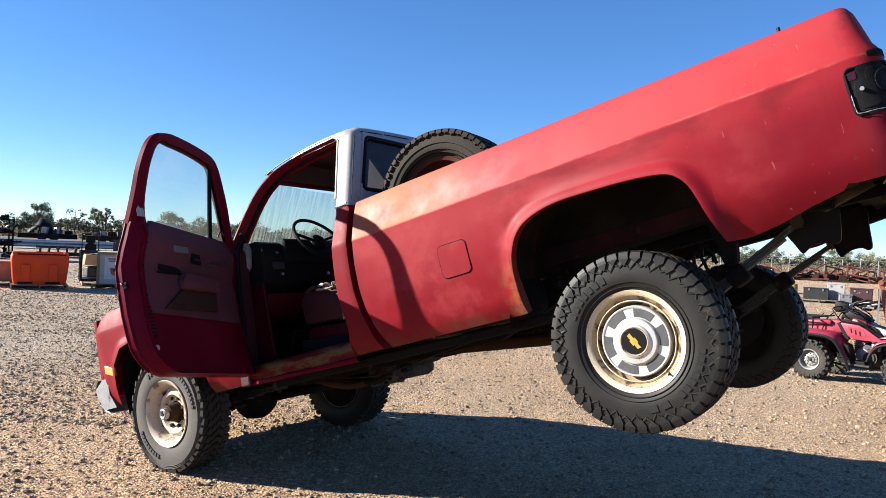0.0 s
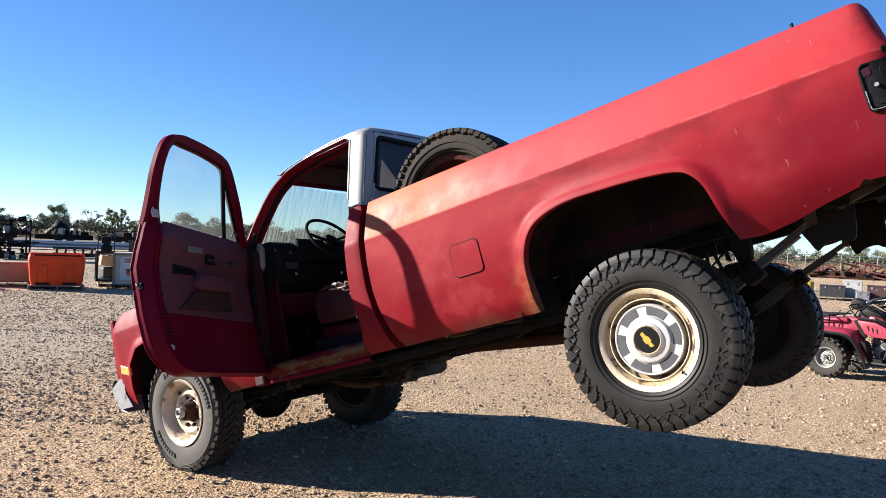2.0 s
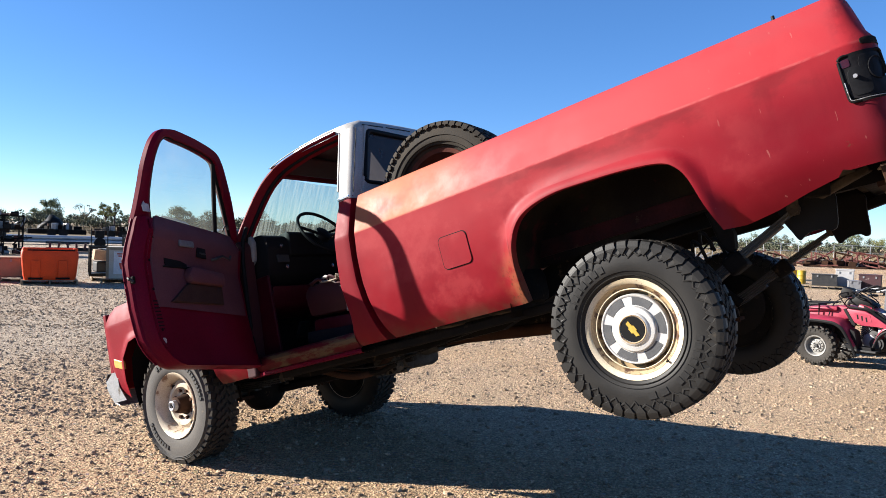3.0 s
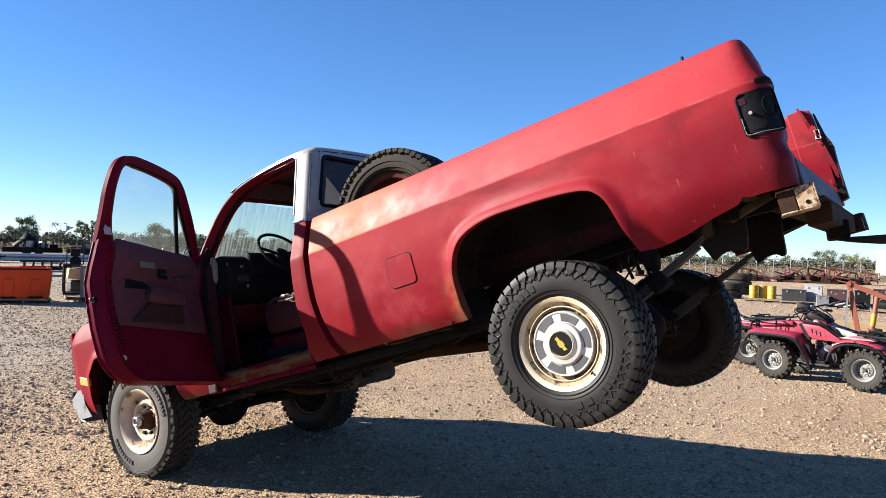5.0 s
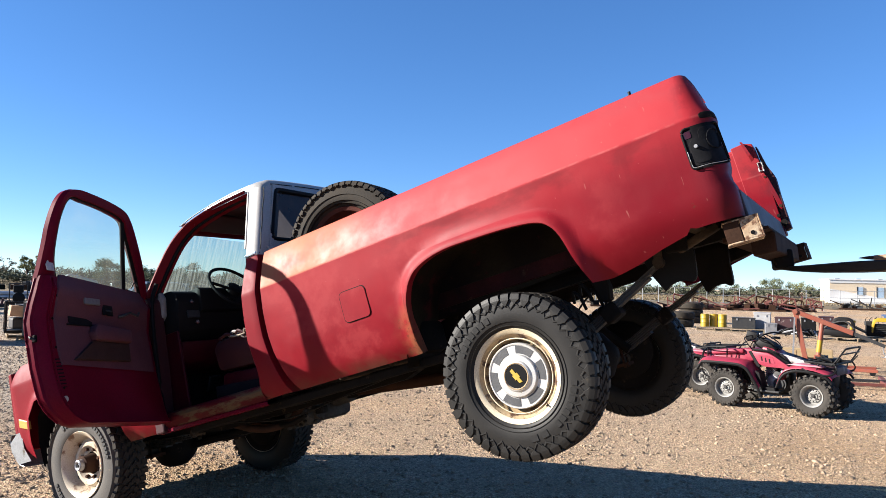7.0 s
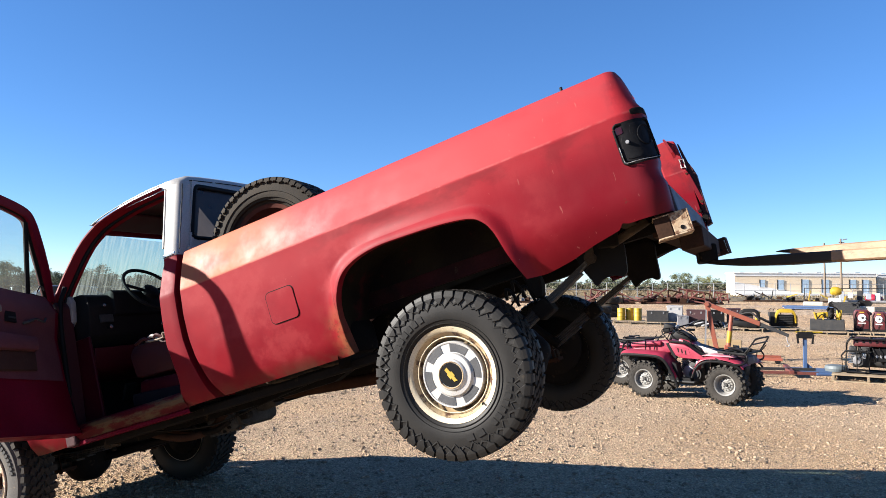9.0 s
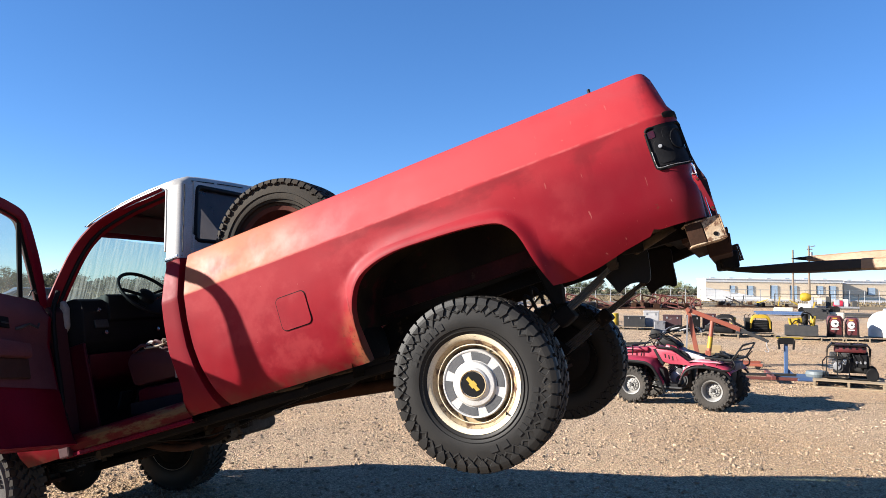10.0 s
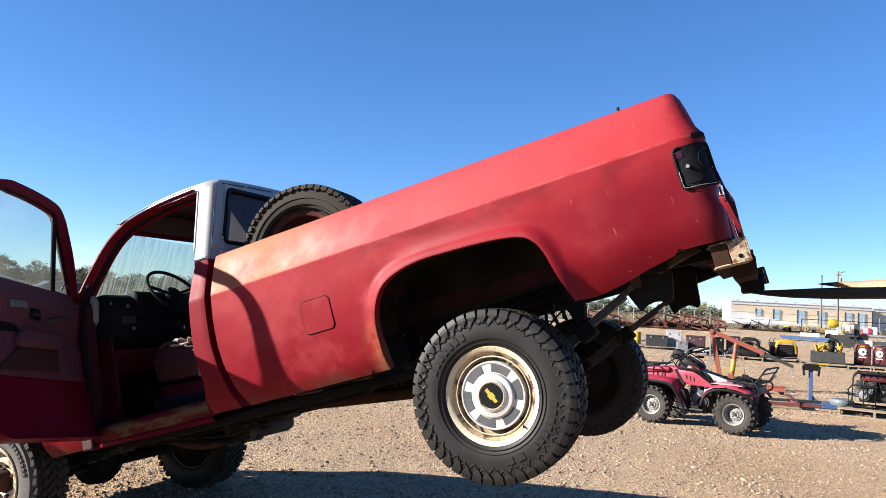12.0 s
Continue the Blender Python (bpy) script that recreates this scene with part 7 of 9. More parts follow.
    part("seat", prism([(0.02, 0.775), (-0.14, 0.705), (-0.40, 0.680), (-0.60, 0.695), (-0.64, 0.64), (-0.30, 0.60), (0.0, 0.66)], "y", -0.13, 0.13, 0.03), mat("torn_pale_seat_vinyl", (0.42, 0.37, 0.35), 0.6, 0, (0.10, 0.09, 0.09), 5, 0.5, 0.1, 80, spots=(0.012, 0.011, 0.012), spot_scale=5, spot_cut=0.50), b, "torn pale vinyl seat", smooth=30)
    part("tail_cowl", prism([(-0.40, 0.70), (-0.95, 0.64), (-0.97, 0.54), (-0.45, 0.58)], "y", -0.24, 0.24, 0.02), MAROON_BOX, b, "dark maroon tail cowl", smooth=30)
    bm = bmesh.new()
    add_box(bm, (-0.02, 0, 0.38), (0.36, 0.24, 0.28), bevel=0.04)
    add_cyl(bm, (0.02, 0, 0.46), (0.14, 0, 0.60), 0.075, 14)
    add_cyl(bm, (-0.06, 0.10, 0.36), (-0.06, 0.19, 0.36), 0.10, 18)
    part("engine", bm, DARK_STEEL, b, "greasy dark engine", smooth=30)
    for k in range(6):
        part("cylinder_fin", box((0.08, 0, 0.47 + 0.024 * k), (0.21, 0.24, 0.008), (0, 40, 0), 0.002), GREY_STEEL, b)
    for s in (1, -1):
        part("carburettor", box((-0.12, s * 0.12, 0.50), (0.10, 0.09, 0.11), (0, 8, s * 10), 0.02), GALV, b, smooth=30)
        part("side_case", revolve([(s * 0.15, 0.10), (s * 0.19, 0.085), (s * 0.20, 0.05), (s * 0.20, 0.0001)], 18, "y", (0.02, 0, 0.38), caps=False), GREY_STEEL, b, "dull alloy engine case", smooth=35)
        part("heel_guard", prism([(-0.10, 0.26), (0.20, 0.26), (0.26, 0.34), (0.18, 0.33), (-0.08, 0.32)], "y", s * 0.34 - 0.07, s * 0.34 + 0.07, 0.008), BLACK, b)
        part("brake_hose", tube([(0.30, s * 0.10, 0.90), (0.46, s * 0.18, 0.80), (0.54, s * 0.24, 0.60), (0.58, s * 0.30, 0.36)], 0.008, 6, bend=3), BLACK, b)
        part("inner_guard", prism([(0.34, 0.30), (0.50, 0.52), (0.80, 0.56), (0.86, 0.44), (0.60, 0.40)], "y", s * 0.14 - 0.01, s * 0.14 + 0.01, 0.006), BLACK, b)
    part("air_box", box((-0.52, 0, 0.47), (0.50, 0.26, 0.20), (0, -6, 0), 0.04), BLACK, b, "black air box under the seat", smooth=30)
    part("engine_cover", revolve([(0.185, 0.085), (0.205, 0.07), (0.207, 0.0001)], 18, "y", (-0.06, 0, 0.36), caps=False), DARK_STEEL, b)
    part("exhaust", tube([(0.16, -0.12, 0.50), (0.10, -0.20, 0.35), (-0.3, -0.22, 0.36), (-0.7, -0.20, 0.46)], 0.028, 8, bend=4), DARK_STEEL, b)
    bm = bmesh.new()
    for s in (1, -1):
        add_tube(bm, [(0.85, s * 0.11, 0.50), (0.55, s * 0.12, 0.24), (-0.35, s * 0.12, 0.24), (-0.70, s * 0.12, 0.50)], 0.018, 8, bend=3)
    part("frame", bm, DARK_STEEL, b)
    part("rear_axle", cyl((-0.58, -0.30, 0.275), (-0.58, 0.30, 0.275), 0.03, 10), DARK_STEEL, b)
    # racks
    bm = bmesh.new()
    for z in (0.735,):
        add_tube(bm, [(0.98, -0.36, z), (0.98, 0.36, z), (0.62, 0.40, z + 0.02), (0.62, -0.40, z + 0.02)], 0.011, 6, closed=True)
        for y in (-0.2, 0, 0.2):
            add_tube(bm, [(0.98, y, z), (0.62, y, z + 0.02)], 0.008, 6)
        add_tube(bm, [(1.0, -0.30, z), (1.0, -0.30, z + 0.03), (1.0, 0.30, z + 0.03), (1.0, 0.30, z)], 0.010, 6)
        for x, y in ((0.95, -0.25), (0.95, 0.25), (0.66, -0.25), (0.66, 0.25)):
            add_tube(bm, [(x, y, z), (x, y, 0.62)], 0.009, 6)
    part("front_rack", bm, BLACK, b, "black tube front rack")
    bm = bmesh.new()
    add_tube(bm, [(-0.46, -0.36, 0.70), (-0.46, 0.36, 0.70), (-0.98, 0.40, 0.69), (-0.98, -0.40, 0.69)], 0.013, 6, closed=True)
    for y in (-0.27, -0.09, 0.09, 0.27):
        add_tube(bm, [(-0.46, y, 0.70), (-0.98, y, 0.69)], 0.009, 6)
    for x in (-0.62, -0.80):
        add_tube(bm, [(x, -0.38, 0.70), (x, 0.38, 0.70)], 0.009, 6)
    for y in (-0.38, 0.38):
        if hoop:
            add_tube(bm, [(-0.60, y, 0.70), (-0.94, y * 1.05, 0.68), (-1.02, y, 0.76), (-1.14, y * 0.9, 0.90), (-1.16, y * 0.5, 0.91)], 0.014, 6)
        add_tube(bm, [(-0.98, y, 0.69), (-1.08, y, 0.78)], 0.010, 6)
        add_tube(bm, [(-0.60, y * 0.7, 0.70), (-0.66, y * 0.7, 0.60)], 0.010, 6)
        add_tube(bm, [(-0.95, y * 0.7, 0.69), (-0.92, y * 0.7, 0.58)], 0.010, 6)
        add_tube(bm, [(-0.46, y * 1.24, 0.62), (-0.62, y * 1.30, 0.58), (-0.92, y * 1.28, 0.56), (-1.02, y * 1.1, 0.62), (-0.98, y, 0.69)], 0.013, 6, bend=3)
        add_tube(bm, [(-0.70, y * 1.29, 0.575), (-0.72, y, 0.70)], 0.009, 6)
    if hoop:
        add_tube(bm, [(-1.14, -0.34, 0.90), (-1.16, 0.0, 0.91), (-1.14, 0.34, 0.90)], 0.013, 6)
        add_tube(bm, [(-1.10, -0.38, 0.83), (-1.10, 0.38, 0.83)], 0.010, 6)
    part("rear_rack", bm, BLACK, b, "black tube rear rack")
    for k in range(5):
        part("rack_strap", tube([(-0.48 - 0.05 * k, -0.34 + 0.1 * k, 0.715), (-0.62, -0.2 + 0.12 * k, 0.75 + 0.012 * (k % 3)), (-0.74 - 0.03 * k, 0.05 + 0.06 * k, 0.73), (-0.90, -0.1 + 0.1 * k, 0.71)], 0.014, 6, bend=3), BLACK, b, "dark strap tangled on the rack")
    # steering
    bm = bmesh.new()
    add_tube(bm, [(0.16, 0.42, 0.97), (0.20, 0.30, 0.98), (0.30, 0.12, 0.93), (0.30, -0.12, 0.93), (0.20, -0.30, 0.98), (0.16, -0.42, 0.97)], 0.012, 8, bend=3)
    add_tube(bm, [(0.30, 0, 0.93), (0.38, 0, 0.72)], 0.02, 8)
    bars = part("handlebar", bm, BLACK, b)
    for s in (1, -1):
        part("grip", cyl((0.20, s * 0.30, 0.98), (0.155, s * 0.44, 0.97), 0.019, 8), BLACK, bars)
        part("brake_lever", tube([(0.22, s * 0.28, 0.97), (0.25, s * 0.36, 0.955), (0.235, s * 0.42, 0.955)], 0.006, 6), CHROME, bars)
    part("headlamp_pod", box((0.36, 0, 0.915), (0.18, 0.20, 0.15), (0, -12, 0), 0.03), BLACK, b, "black headlamp pod", smooth=30)
    part("gauge_face", box((0.266, 0, 0.935), (0.012, 0.13, 0.09), (0, -22, 0), 0.004), GALV, b, "pale gauge face")
    part("tank_cap", revolve([(0.79, 0.05), (0.83, 0.045), (0.835, 0.0001)], 14, "z", (0.04, 0, 0)), BLACK, b)
    part("console", prism([(0.36, 0.78), (0.22, 0.92), (0.08, 0.86), (-0.04, 0.80), (0.10, 0.74)], "y", -0.11, 0.11, 0.03), BLACK, b, "black plastic console", smooth=30)
    for k in range(4):
        part("cable", tube([(0.28, 0.20 - 0.13 * k, 0.95), (0.16, 0.22 - 0.14 * k, 0.88 + 0.02 * (k % 2)), (0.04, 0.16 - 0.1 * k, 0.84), (0.0, 0.12 - 0.08 * k, 0.72)], 0.008, 6, bend=3), BLACK, b)
    for s in (1, -1):
        part("cable", tube([(0.30, s * 0.05, 0.94), (0.42, s * 0.20, 0.90), (0.34, s * 0.26, 0.80), (0.30, s * 0.14, 0.70)], 0.008, 6, bend=4), BLACK, b)
        part("tank_cover", prism([(0.12, 0.79), (-0.12, 0.72), (-0.20, 0.62), (-0.06, 0.60), (0.10, 0.72)], "y", s * 0.155 - 0.012, s * 0.155 + 0.012, 0.006), BLACK, b)
    part("hose", tube([(0.34, 0.05, 0.86), (0.10, 0.16, 0.90), (-0.02, 0.20, 0.80), (0.02, 0.18, 0.60)], 0.009, 6, bend=4), BLACK, b)
    # the body sits high over its wheels
    for piece in b.children:
        if not piece.name.startswith("wheel"):
            tail = piece.name.startswith(("rear_mudguard", "rear_edge", "rear_rack", "tail_cowl", "rack_strap"))
            for v in piece.data.vertices:
                if tail and v.co.x < -0.46:
                    v.co.x = -0.46 + (v.co.x + 0.46) * 0.74
                v.co.z += (0.055 + 0.03 * min(1, max(-1, v.co.x / 0.3))) * min(1, max(0, (v.co.z - 0.42) / 0.3))
    return b


YAW_Q = math.degrees(math.atan2(0.91, -0.80))
quad_bike(at(5.88, 9.93, YAW_Q), "faded red quad bike with knobbly tyres on the gravel")
quad_bike(at(5.22, 12.02, YAW_Q + 4), "faded red quad bike parked behind another", False)

# ---- engine hoist ----
def engine_hoist(m):
    h = thing("engine_hoist", "faded orange engine hoist with yellow jack and chain hook", "engine hoist", m)
    part("mast", prism([(-0.05, 0.12), (0.05, 0.12), (-0.16, 1.24), (-0.26, 1.24)], "y", -0.045, 0.045, 0.006), ORANGE_STEEL, h)
    part("brace", prism([(0.02, 0.14), (0.06, 0.14), (-0.20, 1.12), (-0.235, 1.12)], "y", 0.05, 0.075), RED_STEEL, h)
    part("brace", prism([(-0.28, 0.14), (-0.24, 0.14), (-0.21, 1.12), (-0.24, 1.12)], "y", -0.10, -0.075), GREY_STEEL, h)
    boom = part("boom", prism([(-0.28, 1.22), (-0.22, 1.30), (0.88, 0.88), (0.86, 0.78)], "y", -0.05, 0.05, 0.006), ORANGE_STEEL, h, "orange boom with dark extension")
    part("boom_extension", prism([(0.86, 0.79), (0.88, 0.865), (1.45, 0.62), (1.43, 0.555)], "y", -0.036, 0.036, 0.004), DARK_STEEL, boom)
    jack = part("jack_body", cyl((0.22, 0, 0.30), (0.27, 0, 0.72), 0.05, 14), ORANGE_STEEL, h, "yellow and orange hydraulic jack", smooth=40)
    part("jack_stripe", cyl((0.232, 0, 0.40), (0.262, 0, 0.655), 0.0525, 14), YELLOW, jack, "yellow jack sleeve", smooth=40)
    part("jack_ram", cyl((0.27, 0, 0.72), (0.30, 0, 1.02), 0.046, 14), ORANGE_STEEL, jack, smooth=40)
    part("jack_base", box((0.20, 0, 0.28), (0.12, 0.12, 0.12), None, 0.01), ORANGE_STEEL, jack)
    part("pivot", cyl((-0.22, -0.08, 1.24), (-0.22, 0.08, 1.24), 0.05, 12), ORANGE_STEEL, h)
    for s in (-1, 1):
        part("leg", box((0.55, s * 0.26, 0.10), (1.5, 0.06, 0.06), (0, 0, s * 5), 0.006), ORANGE_STEEL, h)
        part("caster", revolve([(-0.02, 0.02), (-0.02, 0.055), (0.02, 0.055), (0.02, 0.02)], 14, "y", (1.2, s * 0.32, 0.055)), BLACK, h)
        part("caster", revolve([(-0.02, 0.02), (-0.02, 0.055), (0.02, 0.055), (0.02, 0.02)], 14, "y", (-0.1, s * 0.24, 0.055)), BLACK, h)
    part("base_bar", box((-0.02, 0, 0.14), (0.12, 0.60, 0.07), None, 0.006), ORANGE_STEEL, h)
    part("chain", tube([(1.40, 0, 0.58), (1.405, 0, 0.50)], 0.010, 6), GREY_STEEL, h)
    part("hook", tube([(1.405, 0, 0.50), (1.42, 0, 0.44), (1.45, 0, 0.40), (1.43, 0, 0.36), (1.39, 0, 0.365), (1.375, 0, 0.39)], 0.011, 6, bend=3), GREY_STEEL, h)
    return h


engine_hoist(at(9.15, 14.75, -32))
for k, (x, y, l, ya, z) in enumerate(((9.15, 15.25, 1.5, -28, 0.13), (9.45, 15.75, 1.9, -26, 0.13), (9.50, 15.60, 1.3, -27, 0.33), (8.75, 15.25, 0.8, -24, 0.33))):
    tb = part("timber_beam", box((0, 0, 0), (l, 0.26, 0.20), None, 0.012), TAN_WOOD, None, m=at(x, y, ya, z - 0.02))
    tagged(tb, "pale sawn timber beam lying on the ground" if z < 0.3 else "pale sawn timber beam stacked on others", "timber", "timber beams")

# ---- engine stand ----
es = thing("engine_stand", "blue steel engine stand with black mounting head", "engine stand", at(9.40, 12.17, -30))
part("post", box((0, 0, 0.42), (0.066, 0.066, 0.66), None, 0.006), BLUE_STEEL, es)
part("base_beam", box((0.18, 0, 0.09), (1.05, 0.09, 0.07), None, 0.006), BLUE_STEEL, es)
part("cross_leg", box((-0.30, 0, 0.10), (0.08, 0.9, 0.07), None, 0.006), RED_STEEL, es)
part("gusset", prism([(0.03, 0.12), (0.14, 0.12), (0.03, 0.22)], "y", -0.012, 0.012), BLUE_STEEL, es)
part("head", box((0, -0.02, 0.74), (0.26, 0.12, 0.12), None, 0.01), BLACK, es)
for s in (-1, 1):
    part("head_arm", box((s * 0.13, -0.06, 0.67), (0.035, 0.05, 0.18), (0, s * 6, 0), 0.006), BLACK, es)
part("handle", tube([(-0.16, 0, 0.79), (0.30, 0, 0.80)], 0.014, 6), YELLOW, es)
for x in (-0.3, 0.66):
    part("caster", revolve([(-0.02, 0.02), (-0.02, 0.055), (0.02, 0.055), (0.02, 0.02)], 12, "y", (x, 0, 0.055)), BLACK, es)
tow = thing("tow_frame", "rusty red and blue steel tow frame lying on the ground", "steel frame", at(8.35, 11.95, -24))
part("rail", box((0.0, 0, 0.09), (1.9, 0.05, 0.055), None, 0.006), RED_STEEL, tow)
part("rail", box((0.1, 0.34, 0.12), (1.8, 0.05, 0.05), (0, 0, 6), 0.006), DARK_STEEL, tow)
part("spreader", box((0.5, 0.18, 0.10), (0.08, 0.45, 0.07), None, 0.006), RED_STEEL, tow)
part("coupler", box((1.05, 0, 0.085), (0.30, 0.07, 0.06), None, 0.02), BLUE_STEEL, tow)

# ---- generator on its pallet ----
gm = at(9.94, 11.22, -40.8)
pallet(gm, 1.12, 1.0)
gen = thing("generator", "portable generator with red top in a black tube frame", "generator", gm @ pose(0.0, 0.04, 0.133) @ Matrix.Diagonal((0.78, 0.8, 0.92, 1)))
bm = bmesh.new()
for y in (-0.32, 0.32):
    add_tube(bm, [(-0.42, y, 0.02), (0.40, y, 0.02), (0.44, y, 0.10), (0.44, y, 0.60), (0.38, y, 0.66), (-0.34, y, 0.66), (-0.42, y, 0.58), (-0.45, y, 0.10)], 0.018, 8, closed=True)
for x, z in ((-0.42, 0.02), (0.40, 0.02), (0.38, 0.66), (-0.34, 0.66)):
    add_tube(bm, [(x, -0.32, z), (x, 0.32, z)], 0.016, 8)
part("frame", bm, BLACK, gen, "black tube frame", smooth=40)
part("tank", box((0.04, 0, 0.585), (0.66, 0.50, 0.15), None, 0.04), PUMP_RED, gen, "red fuel tank", smooth=30)
part("filler_cap", revolve([(0.655, 0.05), (0.69, 0.045), (0.70, 0.0001)], 14, "z", (0.05, 0, 0)), BLACK, gen)
part("control_panel", box((0.24, -0.27, 0.36), (0.26, 0.05, 0.24), None, 0.008), BLACK, gen)
for k in range(3):
    part("socket", revolve([(-0.30, 0.028), (-0.297, 0.0001)], 12, "y", (0.17 + 0.08 * k, 0, 0.34)), GREY_STEEL, gen)
bm = bmesh.new()
add_box(bm, (-0.14, 0, 0.26), (0.34, 0.34, 0.30), bevel=0.03)
add_cyl(bm, (-0.20, -0.16, 0.28), (-0.20, -0.27, 0.28), 0.14, 20)
add_cyl(bm, (0.0, 0, 0.26), (0.36, 0, 0.26), 0.15, 20)
part("engine", bm, DARK_STEEL, gen, "dark air-cooled engine", smooth=30)
part("recoil_cover", revolve([(-0.27, 0.085), (-0.295, 0.07), (-0.30, 0.0001)], 20, "y", (-0.22, 0, 0.25), caps=False), GREY_STEEL, gen, "pale recoil starter cover", smooth=30)
part("air_filter", box((-0.05, -0.24, 0.44), (0.18, 0.10, 0.14), None, 0.02), DARK_STEEL, gen)
bm = bmesh.new()
add_tube(bm, [(-0.50, -0.36, 0.04), (-0.08, -0.38, 0.03), (0.02, -0.38, 0.08), (0.02, -0.38, 0.38), (-0.06, -0.37, 0.43), (-0.44, -0.36, 0.43), (-0.52, -0.36, 0.34)], 0.016, 8, closed=True)
add_tube(bm, [(-0.22, -0.37, 0.43), (-0.22, -0.37, 0.03)], 0.012, 8)
part("engine_cage", bm, BLACK, gen, "black tube cage round the engine", smooth=40)
for k in range(6):
    part("cooling_fin", box((-0.32, -0.20, 0.20 + 0.035 * k), (0.16, 0.16, 0.010), None, 0.002), GREY_STEEL, gen)
part("carburettor", box((-0.08, -0.26, 0.34), (0.09, 0.08, 0.10), (0, 12, 0), 0.015), GALV, gen)
part("fuel_hose", tube([(-0.06, -0.28, 0.40), (0.0, -0.32, 0.48), (0.08, -0.27, 0.52)], 0.010, 6, bend=3), BLACK, gen)
part("rear_shroud", box((0.10, 0.14, 0.32), (0.62, 0.26, 0.40), None, 0.02), BLACK, gen, "black rear shroud", smooth=30)
part("side_shroud", box((0.36, -0.05, 0.30), (0.10, 0.40, 0.36), None, 0.02), BLACK, gen, smooth=30)
for k in range(5):
    part("wire", tube([(-0.30 + 0.13 * k, -0.30, 0.50), (-0.24 + 0.12 * k, -0.34, 0.42 - 0.03 * (k % 2)), (-0.20 + 0.12 * k, -0.31, 0.26 + 0.05 * (k % 3))], 0.009, 6, bend=3), BLACK, gen)
    part("tank_clamp", box((-0.22 + 0.13 * k, -0.255, 0.625), (0.04, 0.02, 0.08), None, 0.004), BLACK, gen)
part("muffler", box((-0.30, 0.10, 0.42), (0.16, 0.26, 0.15), None, 0.03), DARK_STEEL, gen)
for s in (-1, 1):
    part("wheel", revolve([(-0.03, 0.03), (-0.035, 0.11), (-0.015, 0.125), (0.015, 0.125), (0.035, 0.11), (0.03, 0.03)], 24, "y", (0.47, s * 0.33, 0.12)), BLACK, gen)
cover = part("hub_ring", revolve([(0.0, 0.12), (0.0, 0.18), (0.05, 0.195), (0.10, 0.18), (0.11, 0.13)], 28, "z"), RING_GREY, None, m=gm @ pose(-0.50, 0.02, 0.134))
tagged(cover, "grey-blue steel ring lying on a pallet", "steel ring")

# ---- row of boxes, drums and tyres ----
def storage_box(m, w, d, h, tone, label, name="storage_box"):
    b = thing(name, label, "storage box", m)
    part("body", box((0, 0, h * 0.47), (w, d, h * 0.94), None, 0.012), tone, b)
    part("lid", box((0, 0, h * 0.97), (w + 0.03, d + 0.03, h * 0.07), None, 0.008), tone, b)
    for s in (-0.28, 0.28):
        part("latch", box((s * w, -d / 2 - 0.008, h * 0.84), (0.05, 0.02, 0.08), None, 0.003), GREY_STEEL, b)
    return b


for x, y, w in ((14.2, 28.6, 1.3), (15.2, 27.9, 1.3), (16.1, 27.6, 1.3), (17.0, 27.2, 1.3)):
    pallet(facing(x, y), w, 1.0)
storage_box(facing(14.55, 28.3, 2) @ pose(0, 0, 0.133), 0.86, 0.6, 0.44, DARK_STEEL, "dark grey steel truck box on a pallet")
storage_box(facing(15.5, 28.6, -2) @ pose(0, 0, 0.0), 0.62, 0.6, 0.78, SILVER_BOX, "pale metal cabinet beside dark boxes")
storage_box(facing(15.1, 27.2, 4) @ pose(0, 0, 0.0), 0.42, 0.5, 0.42, GREY_STEEL, "small grey steel box on the ground")
storage_box(facing(15.75, 27.3, -3) @ pose(0, 0, 0.0), 0.72, 0.6, 0.66, MAROON_BOX, "maroon steel cabinet with worn pale front")
storage_box(facing(16.45, 26.9, 3) @ pose(0, 0, 0.0), 0.5, 0.6, 0.66, BLACK, "black steel cabinet on the ground")
storage_box(facing(17.1, 26.8, 3) @ pose(0, 0, 0.133), 0.5, 0.5, 0.6, MAROON_BOX, "dark red steel cabinet on a pallet")


def drum(m):
    d = thing("drum", "yellow steel drum standing on a pallet", "drum", m, "yellow drums")
    part("shell", revolve([(0.0, 0.15), (0.0, 0.17), (0.16, 0.165), (0.17, 0.175), (0.19, 0.165), (0.33, 0.165), (0.34, 0.175), (0.36, 0.165), (0.50, 0.17), (0.51, 0.15)], 20, "z"), YELLOW, d, smooth=35)
    part("lid_rim", revolve([(0.505, 0.14), (0.525, 0.165), (0.505, 0.172)], 20, "z", caps=False), YELLOW, d)
    return d


dm = facing(13.75, 29.3)
pallet(dm, 1.3, 1.0)
first = drum(dm @ pose(-0.33, 0, 0.133))
for x, y in ((0.02, 0.16), (0.36, -0.02)):
    copy_thing(first, dm @ pose(x, y, 0.133))


def big_tyre(m, label):
    t = revolve([(-0.14, 0.30), (-0.17, 0.40), (-0.165, 0.50), (-0.12, 0.56), (-0.05, 0.575), (0.05, 0.575), (0.12, 0.56), (0.165, 0.50), (0.17, 0.40), (0.14, 0.30), (0.10, 0.29), (-0.10, 0.29)], 36, "z", closed=True)
    return tagged(part("tyre", t, RUBBER_DUSTY, None, smooth=40, m=m), label, "tyre", "stacked tyres")


